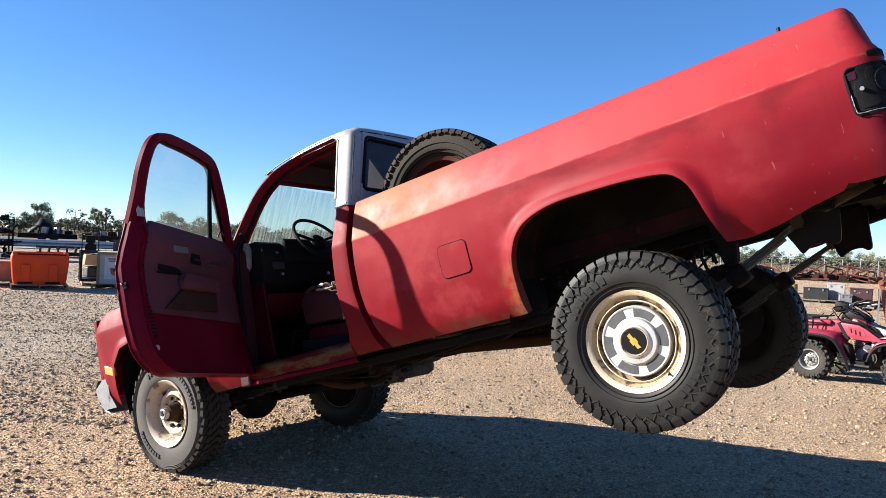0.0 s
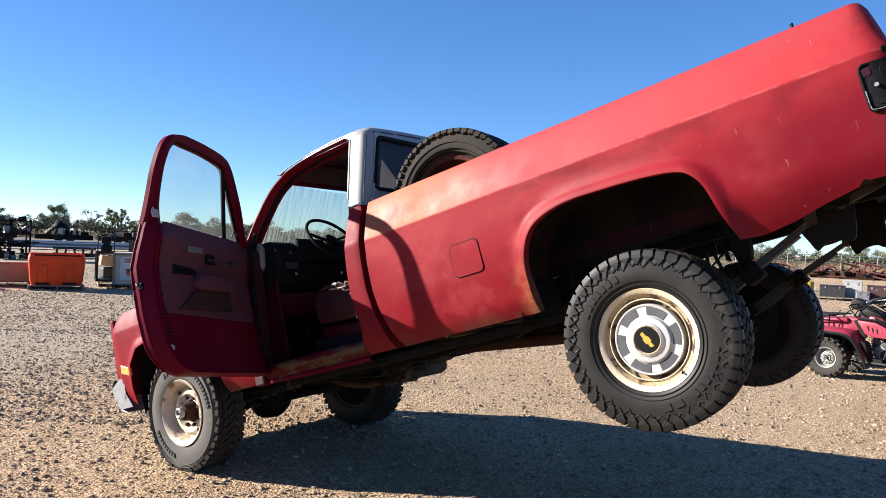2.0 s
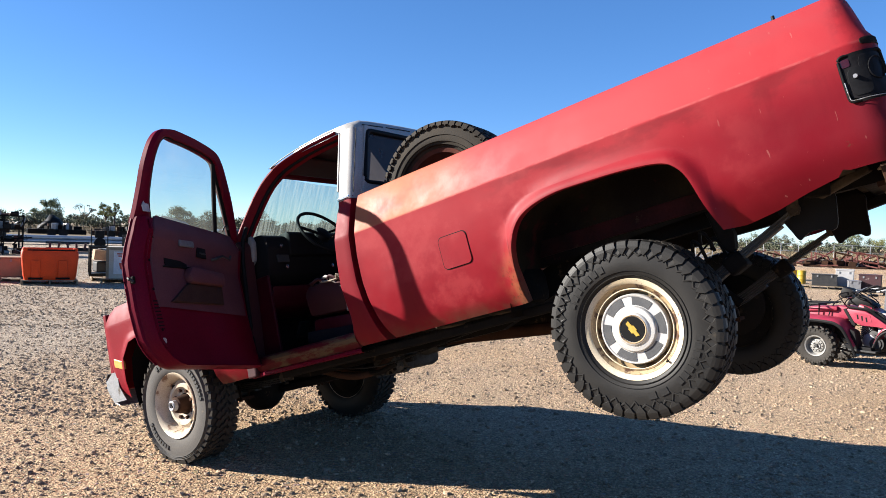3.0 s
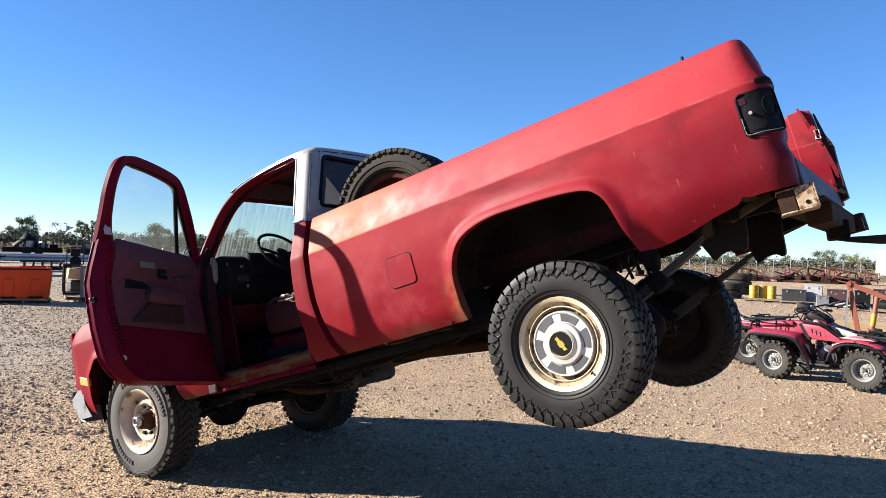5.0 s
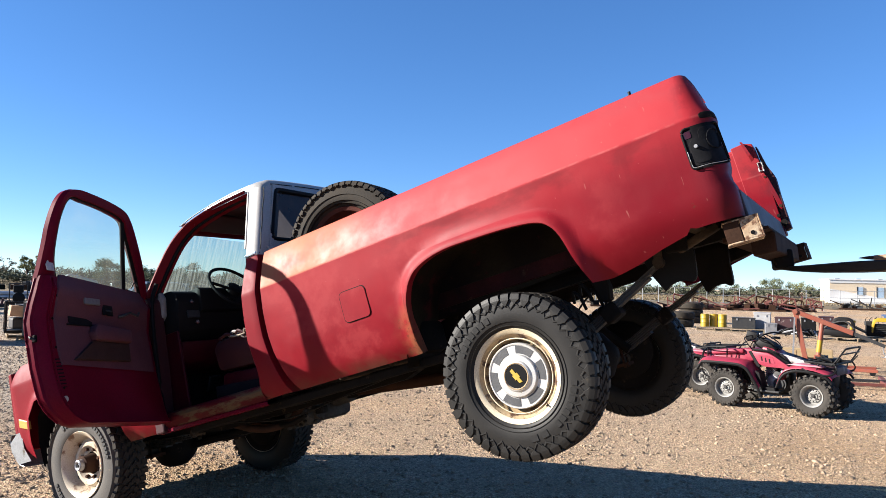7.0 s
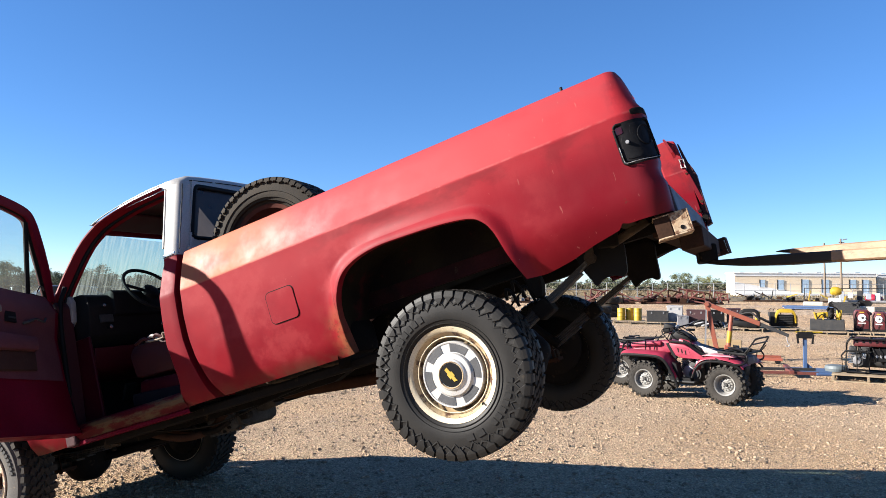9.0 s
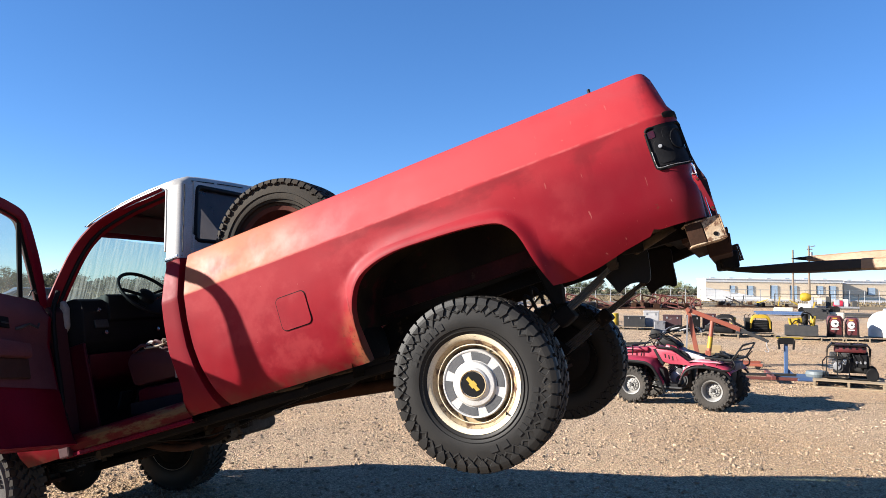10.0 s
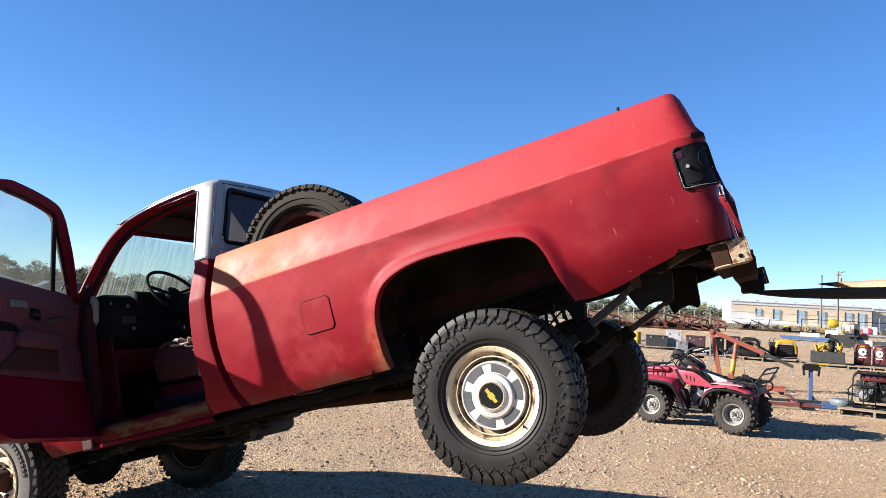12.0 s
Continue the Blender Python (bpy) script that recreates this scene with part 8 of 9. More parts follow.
for x, y, z, la in ((13.2, 31.4, 0.17, "large worn tyre lying flat on the ground"), (13.25, 31.4, 0.51, "large worn tyre lying on another tyre"), (15.3, 35.2, 0.17, "large worn tyre lying flat on the ground"), (15.3, 35.2, 0.51, "large worn tyre lying on another tyre"), (15.3, 35.15, 0.85, "large worn tyre on top of a stack"), (12.1, 31.9, 0.17, "large worn tyre lying flat on the ground")):
    big_tyre(at(x, y, 0, z), la)


# ---- small machines in the second row ----
HOOD = [(-0.36, 0.18), (-0.35, 0.48), (-0.28, 0.63), (-0.15, 0.69), (0.15, 0.69), (0.28, 0.63), (0.35, 0.48), (0.36, 0.18), (0.31, 0.18), (0.29, 0.47), (0.22, 0.58), (-0.22, 0.58), (-0.29, 0.47), (-0.31, 0.18)]


def yellow_machine(m, kind):
    p = pallet(m, 1.3, 1.0)
    g = thing("tractor_attachment", ("yellow and black mower deck on a pallet", "black engine unit under a yellow hood hoop", "dark steel tray with yellow engine parts")[kind], "machine", m @ pose(0, 0, 0.133))
    if kind == 0:
        part("deck", box((-0.05, 0, 0.14), (1.0, 0.8, 0.22), (0, 6, 0), 0.06), BLACK, g, smooth=30)
        part("frame", tube([(-0.6, -0.3, 0.05), (-0.3, -0.3, 0.40), (0.2, -0.3, 0.55), (0.5, -0.3, 0.3)], 0.03, 8, bend=3), DARK_STEEL, g)
        part("hood_hoop", prism([(x + 0.15, z) for x, z in HOOD], "y", -0.32, -0.12, 0.02), BLACK, g, "black hood hoop", smooth=30)
        part("yellow_cover", box((0.42, -0.1, 0.42), (0.10, 0.3, 0.36), (0, 14, 0), 0.04), YELLOW, g, "yellow side cover", smooth=30)
        part("engine", box((0.05, 0, 0.40), (0.4, 0.4, 0.3), (0, 10, 8), 0.05), DARK_STEEL, g, smooth=30)
    elif kind == 1:
        part("body", box((0.1, 0, 0.26), (0.9, 0.6, 0.42), None, 0.05), BLACK, g, smooth=30)
        part("hood_hoop", prism([(x + 0.15, z) for x, z in HOOD], "y", -0.36, -0.10, 0.02), YELLOW, g, "yellow hood hoop", smooth=30)
        part("grille", box((0.15, -0.30, 0.30), (0.50, 0.04, 0.34), None, 0.01), GASKET, g)
        for k in range(5):
            part("grille_bar", box((0.15, -0.325, 0.18 + 0.06 * k), (0.46, 0.012, 0.014)), DARK_STEEL, g)
        part("battery", box((-0.30, -0.22, 0.50), (0.20, 0.16, 0.14), (0, 0, 12), 0.01), DARK_STEEL, g)
        for k in range(4):
            part("lever", tube([(-0.35 + 0.12 * k, -0.1, 0.40), (-0.38 + 0.13 * k, -0.16, 0.62), (-0.32 + 0.14 * k, -0.2, 0.70)], 0.012, 6, bend=2), BLACK, g)
        part("hood", box((0.15, 0.05, 0.60), (0.5, 0.5, 0.10), None, 0.04), YELLOW, g, smooth=30)
        part("fork_bar", tube([(-0.75, -0.2, 0.35), (-0.4, -0.2, 0.18), (0.1, -0.3, 0.15)], 0.03, 6), DARK_STEEL, g)
        part("fork_bar", tube([(-0.8, 0.2, 0.42), (-0.4, 0.2, 0.22), (0.1, 0.1, 0.2)], 0.03, 6), DARK_STEEL, g)
    else:
        part("tray", box((0, 0, 0.20), (1.05, 0.7, 0.36), None, 0.015), DARK_STEEL, g)
        part("yellow_cover", box((-0.18, -0.02, 0.52), (0.42, 0.4, 0.20), (0, -8, 5), 0.04), YELLOW, g, smooth=30)
        part("yellow_post", box((0.36, 0, 0.55), (0.18, 0.34, 0.34), (0, 6, 0), 0.03), YELLOW, g, smooth=30)
        for k in range(4):
            part("yellow_rib", box((-0.36 + 0.24 * k, -0.24, 0.50), (0.05, 0.06, 0.26), (0, 10 * (k - 1.5), 0), 0.01), YELLOW if k != 2 else BLACK, g)
        part("coil", tube([(-0.30, -0.28, 0.40), (-0.15, -0.34, 0.56), (0.02, -0.32, 0.44), (0.16, -0.34, 0.60), (0.30, -0.30, 0.42)], 0.02, 6, bend=3), BLACK, g)
        part("pump", cyl((0.10, -0.1, 0.40), (0.12, -0.1, 0.78), 0.11, 12), BLACK, g, smooth=40)
        part("hose", tube([(0.0, -0.2, 0.70), (0.1, -0.25, 0.84), (0.3, -0.2, 0.76), (0.36, -0.2, 0.60)], 0.025, 6, bend=3), BLACK, g)
    return g


yellow_machine(facing(15.9, 24.1, -8), 0)
yellow_machine(facing(17.15, 23.9, 6), 1)
yellow_machine(facing(17.75, 22.2, 0), 2)
part_bits = thing("scrap_bundle", "dark tangle of tubes and hoses on the ground", "scrap", facing(14.9, 25.4))
for k in range(10):
    a = k * 0.63
    part("tube", tube([(-0.6 + 0.1 * k, 0.2 * math.sin(a), 0.06 + 0.03 * (k % 4)), (-0.2 + 0.1 * k, 0.3 * math.cos(a), 0.25 + 0.04 * (k % 3)), (0.3 + 0.06 * k, 0.2 * math.sin(a * 2), 0.08)], 0.035, 6, bend=4), BLACK if k % 3 else GREY_STEEL, part_bits)


def hose_reel(m):
    r = thing("hose_reel_cabinet", "dark red rounded cabinet with white dial on a pallet", "cabinet", m, "red cabinets")
    out = [(-0.27, 0.0), (0.27, 0.0), (0.28, 0.62), (0.26, 0.72), (0.20, 0.79), (-0.20, 0.79), (-0.26, 0.72), (-0.28, 0.62)]
    part("body", prism(out, "y", -0.26, 0.26, 0.02), PUMP_RED, r, smooth=30)
    part("dial", revolve([(-0.275, 0.14), (-0.283, 0.135), (-0.285, 0.0001)], 24, "y", (0.0, 0, 0.50), caps=False), PAPER, r, "white round dial")
    part("dial_hub", revolve([(-0.29, 0.045), (-0.295, 0.0001)], 12, "y", (0.02, 0, 0.50), caps=False), DARK_STEEL, r)
    for x in (-0.235, 0.235):
        part("edge_rail", tube([(x, -0.275, 0.05), (x, -0.275, 0.60), (x * 0.7, -0.275, 0.74)], 0.014, 6), BLACK, r)
    part("base_skirt", box((0, -0.01, 0.05), (0.56, 0.54, 0.10), None, 0.01), BLACK, r)
    part("side_crank", tube([(0.10, -0.29, 0.52), (0.16, -0.31, 0.42), (0.18, -0.34, 0.40)], 0.012, 6), DARK_STEEL, r)
    part("name_plate", box((0, -0.268, 0.30), (0.26, 0.010, 0.05), None, 0.002), SILVER_BOX, r, "pale plate with unreadable print")
    part("warning_plate", box((0.0, -0.268, 0.70), (0.16, 0.010, 0.04), None, 0.002), YELLOW, r)
    part("hose", tube([(-0.2, -0.28, 0.55), (-0.24, -0.30, 0.2), (-0.1, -0.30, 0.06), (0.02, -0.29, 0.28)], 0.014, 6, bend=4), BLACK, r)
    return r


rm = facing(18.95, 21.6, 0)
pallet(rm @ pose(-0.36, 0, 0), 0.75, 0.9)
pallet(rm @ pose(0.42, 0, 0), 0.75, 0.9)
reel = hose_reel(rm @ pose(-0.27, 0, 0.133, 0, 0, 3) @ Matrix.Diagonal((0.88, 0.9, 0.92, 1)))
copy_thing(reel, rm @ pose(0.25, 0, 0.133, 0, 0, -4) @ Matrix.Diagonal((0.88, 0.9, 0.92, 1)))
tank = thing("poly_tank", "white polyethylene tank standing on a pallet", "tank", facing(20.6, 21.4) @ pose(0, 0, 0.133))
pallet(facing(20.6, 21.4), 1.5, 1.2)
part("shell", revolve([(0.0, 0.55), (0.02, 0.62), (0.45, 0.64), (0.62, 0.60), (0.78, 0.48), (0.88, 0.30), (0.90, 0.0001)], 32, "z"), WHITE_POLY, tank, smooth=40)
part("filler_lid", revolve([(0.895, 0.17), (0.94, 0.16), (0.95, 0.0001)], 20, "z", caps=False), WHITE_POLY, tank)

# ---- third row, far steel and machines ----
def beams(name, label, m, n, l, tone, dx=0.12, stack=1):
    b = thing(name, label, "steel", m)
    for j in range(stack):
        for k in range(n):
            part("beam", box((0.15 * math.sin(k * 5 + j), k * dx, 0.12 + j * 0.11), (l * (0.85 + 0.15 * math.sin(k * 3 + j)), 0.09, 0.10)), tone, b)
    for x in (-l * 0.35, l * 0.35):
        part("bearer", box((x, n * dx / 2, 0.035), (0.1, n * dx + 0.3, 0.07)), PALLET_WOOD, b)
    return b


beams("blue_beams", "stack of blue painted steel beams on bearers", facing(33.9, 44.2, -4), 8, 3.7, BLUE_STEEL, 0.16, 2)
beams("dark_beams", "stack of dark steel sections on bearers", facing(37.0, 40.6, -2), 8, 5.6, DARK_STEEL, 0.18, 2)
beams("dark_beams", "low stack of dark steel sections", facing(30.6, 37.0, 2), 5, 1.2, DARK_STEEL, 0.18, 6)
mixer = thing("concrete_mixer", "yellow drum concrete mixer on a pale frame", "mixer", facing(39.6, 49.0))
part("bowl", revolve([(-0.40, 0.16), (-0.30, 0.30), (-0.04, 0.36), (0.18, 0.31), (0.36, 0.20)], 24, "x", (0, 0, 1.25)), YELLOW, mixer, smooth=40)
part("frame", box((-0.1, 0, 0.50), (0.9, 0.5, 0.5), None, 0.05), WHITE_POLY, mixer)
part("leg", box((0.5, 0, 0.45), (0.10, 0.5, 0.9), (0, 14, 0)), YELLOW, mixer)
for s in (-1, 1):
    part("wheel", revolve([(-0.06, 0.1), (-0.07, 0.25), (0.07, 0.25), (0.06, 0.1)], 18, "y", (-0.3, s * 0.4, 0.25)), BLACK, mixer)
cart = thing("machine_cart", "pale grey machine frames on a trailer", "machine", facing(42.0, 49.0))
part("deck", box((0, 0, 0.5), (3.6, 1.4, 0.12)), GREY_STEEL, cart)
for k in range(6):
    part("block", box((-1.5 + 0.6 * k, 0.2 * math.sin(k * 2), 0.85 + 0.1 * math.sin(k)), (0.36, 0.5, 0.6 + 0.15 * math.cos(k * 3)), None, 0.03), (GALV, SILVER_BOX, DARK_STEEL)[k % 3], cart)
for s in (-1, 1):
    part("wheel", revolve([(-0.08, 0.1), (-0.1, 0.3), (0.1, 0.3), (0.08, 0.1)], 16, "y", (0.2 * s, -0.75, 0.3)), BLACK, cart)
cov = thing("covered_machine", "machine under a bright red cover", "machine", facing(55.0, 63.0))
bm = bmesh.new()
bmesh.ops.create_icosphere(bm, subdivisions=3, radius=1)
for v_ in bm.verts:
    k = 1 + 0.16 * noise.noise(v_.co * 2.3)
    v_.co = Vector((v_.co.x * 0.75 * k, v_.co.y * 0.6 * k, max(0.0, v_.co.z * 0.42 * k + 0.42)))
part("cover", bm, mat("bright_red_cover", (0.30, 0.012, 0.03), 0.5, 0, None, 4), cov, smooth=60)
part("base", box((0, 0, 0.06), (1.9, 1.3, 0.12)), DARK_STEEL, cov)
for x, y, w, h, tone, la in ((38.0, 49.5, 1.4, 0.35, CRATE_GREY, "pale steel tray far across the yard"), (49.0, 49.0, 3.4, 0.30, GREY_STEEL, "long pale steel rack far across the yard"), (53.0, 51.0, 2.6, 1.0, DARK_STEEL, "dark machine far across the yard"), (32.0, 37.0, 0.8, 0.38, CRATE_GREY, "pale round tank on the ground")):
    b_ = thing("equipment", la, "equipment", facing(x, y))
    part("body", box((0, 0, h / 2 + 0.1), (w, 0.8, h), None, 0.08), tone, b_)
    part("skid", box((0, 0, 0.05), (w * 0.9, 0.9, 0.1)), DARK_STEEL, b_)

# scrap frames of brick red steel
def scrap_frame(m, n, seed, label, tone):
    rng = random.Random(seed)
    s = thing("steel_scrap_heap", label, "scrap steel", m)
    for k in range(n):
        x, y = rng.uniform(-2.2, 2.2), rng.uniform(-0.7, 0.7)
        if k % 4 == 0:
            h = rng.uniform(0.5, 1.35)
            part("upright", box((x, y, h / 2), (0.09, 0.10, h), (0, rng.uniform(-12, 12), 0), 0.01), tone, s)
        elif k % 4 < 3:
            l, a = rng.uniform(0.9, 2.4), rng.uniform(-32, 32)
            part("beam", box((x, y, 0.12 + l / 2 * abs(math.sin(radians(a)))), (l, 0.09, 0.10), (0, a, rng.uniform(-25, 25)), 0.01), (tone, RUST, tone)[k % 3], s)
        else:
            w = rng.uniform(0.2, 0.45)
            part("plate", box((x, y, w * 0.4 + 0.1), (rng.uniform(0.3, 0.8), 0.06, w), (rng.uniform(-50, -20), rng.uniform(-12, 12), rng.uniform(-30, 30)), 0.01), (RUST, tone, DARK_STEEL)[k % 3], s)
    part("skid", box((0, 0, 0.08), (4.4, 1.4, 0.14)), RUST, s)
    for k in range(n // 10 if tone is RED_STEEL else 0):
        x, y, w, h = -1.5 + 1.5 * k, rng.uniform(-0.5, 0.4), rng.uniform(1.1, 1.6), rng.uniform(1.0, 1.35)
        lean = rng.uniform(0.05, 0.4)
        for a, c in (((x, 0.1), (x + lean * 0.4, h)), ((x + w, 0.1), (x + w - lean, h * 0.8)), ((x + lean * 0.4, h), (x + w - lean, h * 0.8)), ((x + 0.05, h * 0.5), (x + w - 0.1, h * 0.35)), ((x, 0.2), (x + w * 0.6, h * 0.85))):
            part("frame_bar", tube([(a[0], y, a[1]), (c[0], y + rng.uniform(-0.1, 0.1), c[1])], 0.065, 4), (tone, RUST)[k % 2], s)
    for k in range(n // 2):
        w = rng.uniform(0.15, 0.5)
        part("lump", box((rng.uniform(-1.9, 1.9), rng.uniform(-0.5, 0.5), 0.15 + w * 0.4), (rng.uniform(0.2, 0.7), rng.uniform(0.2, 0.5), w), (rng.uniform(-8, 8), rng.uniform(-15, 15), rng.uniform(0, 90)), 0.03), (RUST, tone, CHASSIS)[k % 3], s)
    return s


scrap_frame(facing(30.5, 58.0), 30, 1, "brick red scrap steel frames piled together", RED_STEEL)
scrap_frame(facing(33.2, 58.2, 5), 30, 2, "rusty red steel frame with sloping beams", RED_STEEL)
scrap_frame(facing(25.5, 59.0, 5), 20, 3, "dark and red scrap implements", RED_STEEL)
scrap_frame(facing(46.0, 67.0, 5), 20, 4, "dark flat implements with yellow parts", DARK_STEEL)
scrap_frame(facing(49.5, 66.0, 5), 7, 5, "yellow implements at the far edge of the yard", YELLOW)
scrap_frame(facing(20.0, 62.0, 5), 9, 6, "mixed scrap steel at the far edge of the yard", GREY_STEEL)

# ---- left side of the yard ----
bin_m = facing(-10.2, 18.5, 2) @ Matrix.Scale(0.94, 4)
pallet(bin_m, 1.35, 1.1)
hopper = thing("orange_bin", "bright orange polyethylene bin standing on a pallet", "bin", bin_m @ pose(0, 0, 0.133))
bm = bmesh.new()
def bin_loop(w, d, z, r=0.08):
    return [Vector((x, y, z)) for x, y in rounded(-w / 2, w / 2, -d / 2, d / 2, r, 3)]
loops = [bin_loop(1.20, 0.98, 0.0), bin_loop(1.27, 1.02, 0.12), bin_loop(1.36, 1.06, 0.60), bin_loop(1.36, 1.06, 0.72), bin_loop(1.30, 1.02, 0.80), bin_loop(1.30, 1.02, 0.83), bin_loop(1.22, 0.94, 0.83), bin_loop(1.20, 0.92, 0.40)]
for i, lp in enumerate(loops):
    loops[i] = lp + [lp[0]]
vs = add_grid(bm, loops)
bm.faces.new([v_ for v_ in vs[0][:-1]]), bm.faces.new([v_ for v_ in vs[-1][:-1]])
bmesh.ops.remove_doubles(bm, verts=bm.verts, dist=1e-5)
part("shell", bm, ORANGE_POLY, hopper, smooth=35)
for x in (-0.34, 0.30):
    part("rib", box((x, -0.535, 0.30), (0.22, 0.03, 0.46), (4, 0, 0), 0.012), ORANGE_POLY, hopper)
    part("fork_slot", box((x, -0.53, 0.045), (0.34, 0.03, 0.05), None, 0.004), GASKET, hopper)
# black bar painted for the shade that the rim throws
part("lid_shadow_gap", box((0.03, -0.52, 0.795), (1.12, 0.04, 0.03), None, 0.004), GASKET, hopper, "black bar for the shade under the rim")
for x in (-0.58, 0.60):
    part("corner_lug", box((x, -0.48, 0.82), (0.12, 0.10, 0.07), None, 0.02), ORANGE_POLY, hopper)

tb_m = facing(-11.7, 18.9)
pallet(tb_m, 1.2, 1.0)
storage_box(tb_m @ pose(-0.1, 0, 0.133), 1.15, 0.9, 0.50, CARDBOARD, "long tan box with pale lid on a pallet", "tan_box")
sm_ = thing("red_implement", "small dark red steel implement on the ground", "implement", facing(-11.9, 17.6))
part("frame", box((0, 0, 0.12), (0.7, 0.5, 0.2), None, 0.03), RED_STEEL, sm_)
part("wheel", revolve([(-0.04, 0.04), (-0.05, 0.14), (0.05, 0.14), (0.04, 0.04)], 14, "y", (0.3, -0.3, 0.14)), BLACK, sm_)

cm = facing(-9.7, 20.3, 3)
pallet(cm @ pose(0.35, -0.05, 0), 1.3, 1.0)
crate = thing("open_crate", "black open shipping crate with cardboard and engine inside", "crate", cm @ pose(0, 0, 0.133))
for x in (-0.32, 0.30):
    for y in (-0.35, 0.35):
        part("post", box((x, y, 0.40), (0.06, 0.06, 0.80), None, 0.006), BLACK, crate)
part("top_rail", box((0, -0.35, 0.79), (0.68, 0.05, 0.05)), BLACK, crate)
part("top_rail", box((0, 0.35, 0.79), (0.68, 0.05, 0.05)), BLACK, crate)
part("base", box((0, 0, 0.03), (0.68, 0.76, 0.06)), BLACK, crate)
part("carton", box((0.02, -0.1, 0.56), (0.52, 0.5, 0.28), (0, 6, 4), 0.01), CARDBOARD, crate, "sagging brown carton")
part("sheet", box((0.08, 0.05, 0.74), (0.46, 0.4, 0.02), (4, 8, 12)), PAPER, crate)
part("engine", box((0.0, 0, 0.24), (0.42, 0.46, 0.30), (0, 0, 10), 0.05), DARK_STEEL, crate)
bc = thing("beige_crate", "beige plywood crate with a white printed sign", "crate", facing(-8.75, 19.7, -4) @ pose(0, 0, 0.133))
pallet(facing(-8.75, 19.7, -4), 1.2, 1.0)
part("body", box((0, 0, 0.42), (0.95, 0.8, 0.84), None, 0.008), CRATE_GREY, bc)
for x in (-0.44, 0.44):
    part("corner_batten", box((x, -0.412, 0.42), (0.07, 0.02, 0.84)), PALLET_WOOD, bc)
part("top_batten", box((0, -0.412, 0.80), (0.80, 0.02, 0.07)), PALLET_WOOD, bc)
sign = part("sign", box((0.02, -0.412, 0.42), (0.62, 0.012, 0.60), None, 0.002), PAPER, bc, "white sign with faded red print")
for z, w in ((0.66, 0.30), (0.60, 0.24)):
    part("print_bar", box((-0.06, -0.4195, z), (w, 0.004, 0.035)), SIGN_RED, sign)
part("print_shape", prism([(-0.16, 0.42), (0.18, 0.42), (0.16, 0.26), (0.02, 0.19), (-0.13, 0.26)], "y", -0.423, -0.418), SIGN_RED, sign)
part("print_shape_dark", prism([(-0.10, 0.40), (0.12, 0.40), (0.10, 0.33), (-0.08, 0.33)], "y", -0.4265, -0.4235), DARK_STEEL, sign)

ap = thing("appliance", "black machine in an open wire cage", "machine", facing(-19.8, 41.0))
for x in (-0.42, 0.42):
    for y in (-0.4, 0.4):
        part("cage_post", box((x, y, 0.62), (0.05, 0.05, 1.2)), DARK_STEEL, ap)
part("cage_top", box((0, -0.4, 1.2), (0.9, 0.05, 0.05)), DARK_STEEL, ap)
part("cage_base", box((0, 0, 0.06), (0.95, 0.9, 0.12)), DARK_STEEL, ap)
part("drum", revolve([(-0.3, 0.1), (-0.25, 0.3), (0.25, 0.3), (0.3, 0.1)], 16, "y", (0.02, 0, 0.42)), BLACK, ap)
part("motor", box((0.0, 0, 0.90), (0.5, 0.5, 0.4), None, 0.05), BLACK, ap)
storage_box(facing(-17.6, 41.5) @ pose(0, 0, 0), 1.2, 0.8, 0.9, CRATE_GREY, "beige crate far across the yard", "beige_crate")
storage_box(facing(-18.6, 41.8) @ pose(0, 0, 0), 0.5, 0.5, 0.9, DARK_STEEL, "dark upright box far across the yard")

pipe = thing("pipe_stack", "stack of long silver pipes on bearers", "pipes", facing(-27.0, 47.0, 2))
for k in range(9):
    part("pipe", cyl((-9 + 0.4 * math.sin(k * 4), 0.26 * (k % 5), 0.24 + 0.24 * (k // 5)), (9 + 0.5 * math.cos(k * 3), 0.26 * (k % 5), 0.24 + 0.24 * (k // 5)), 0.12, 10), GALV, pipe)
for x in (-6, -2, 2, 6):
    part("bearer", box((x, 0.5, 0.06), (0.14, 1.8, 0.12)), PALLET_WOOD, pipe)


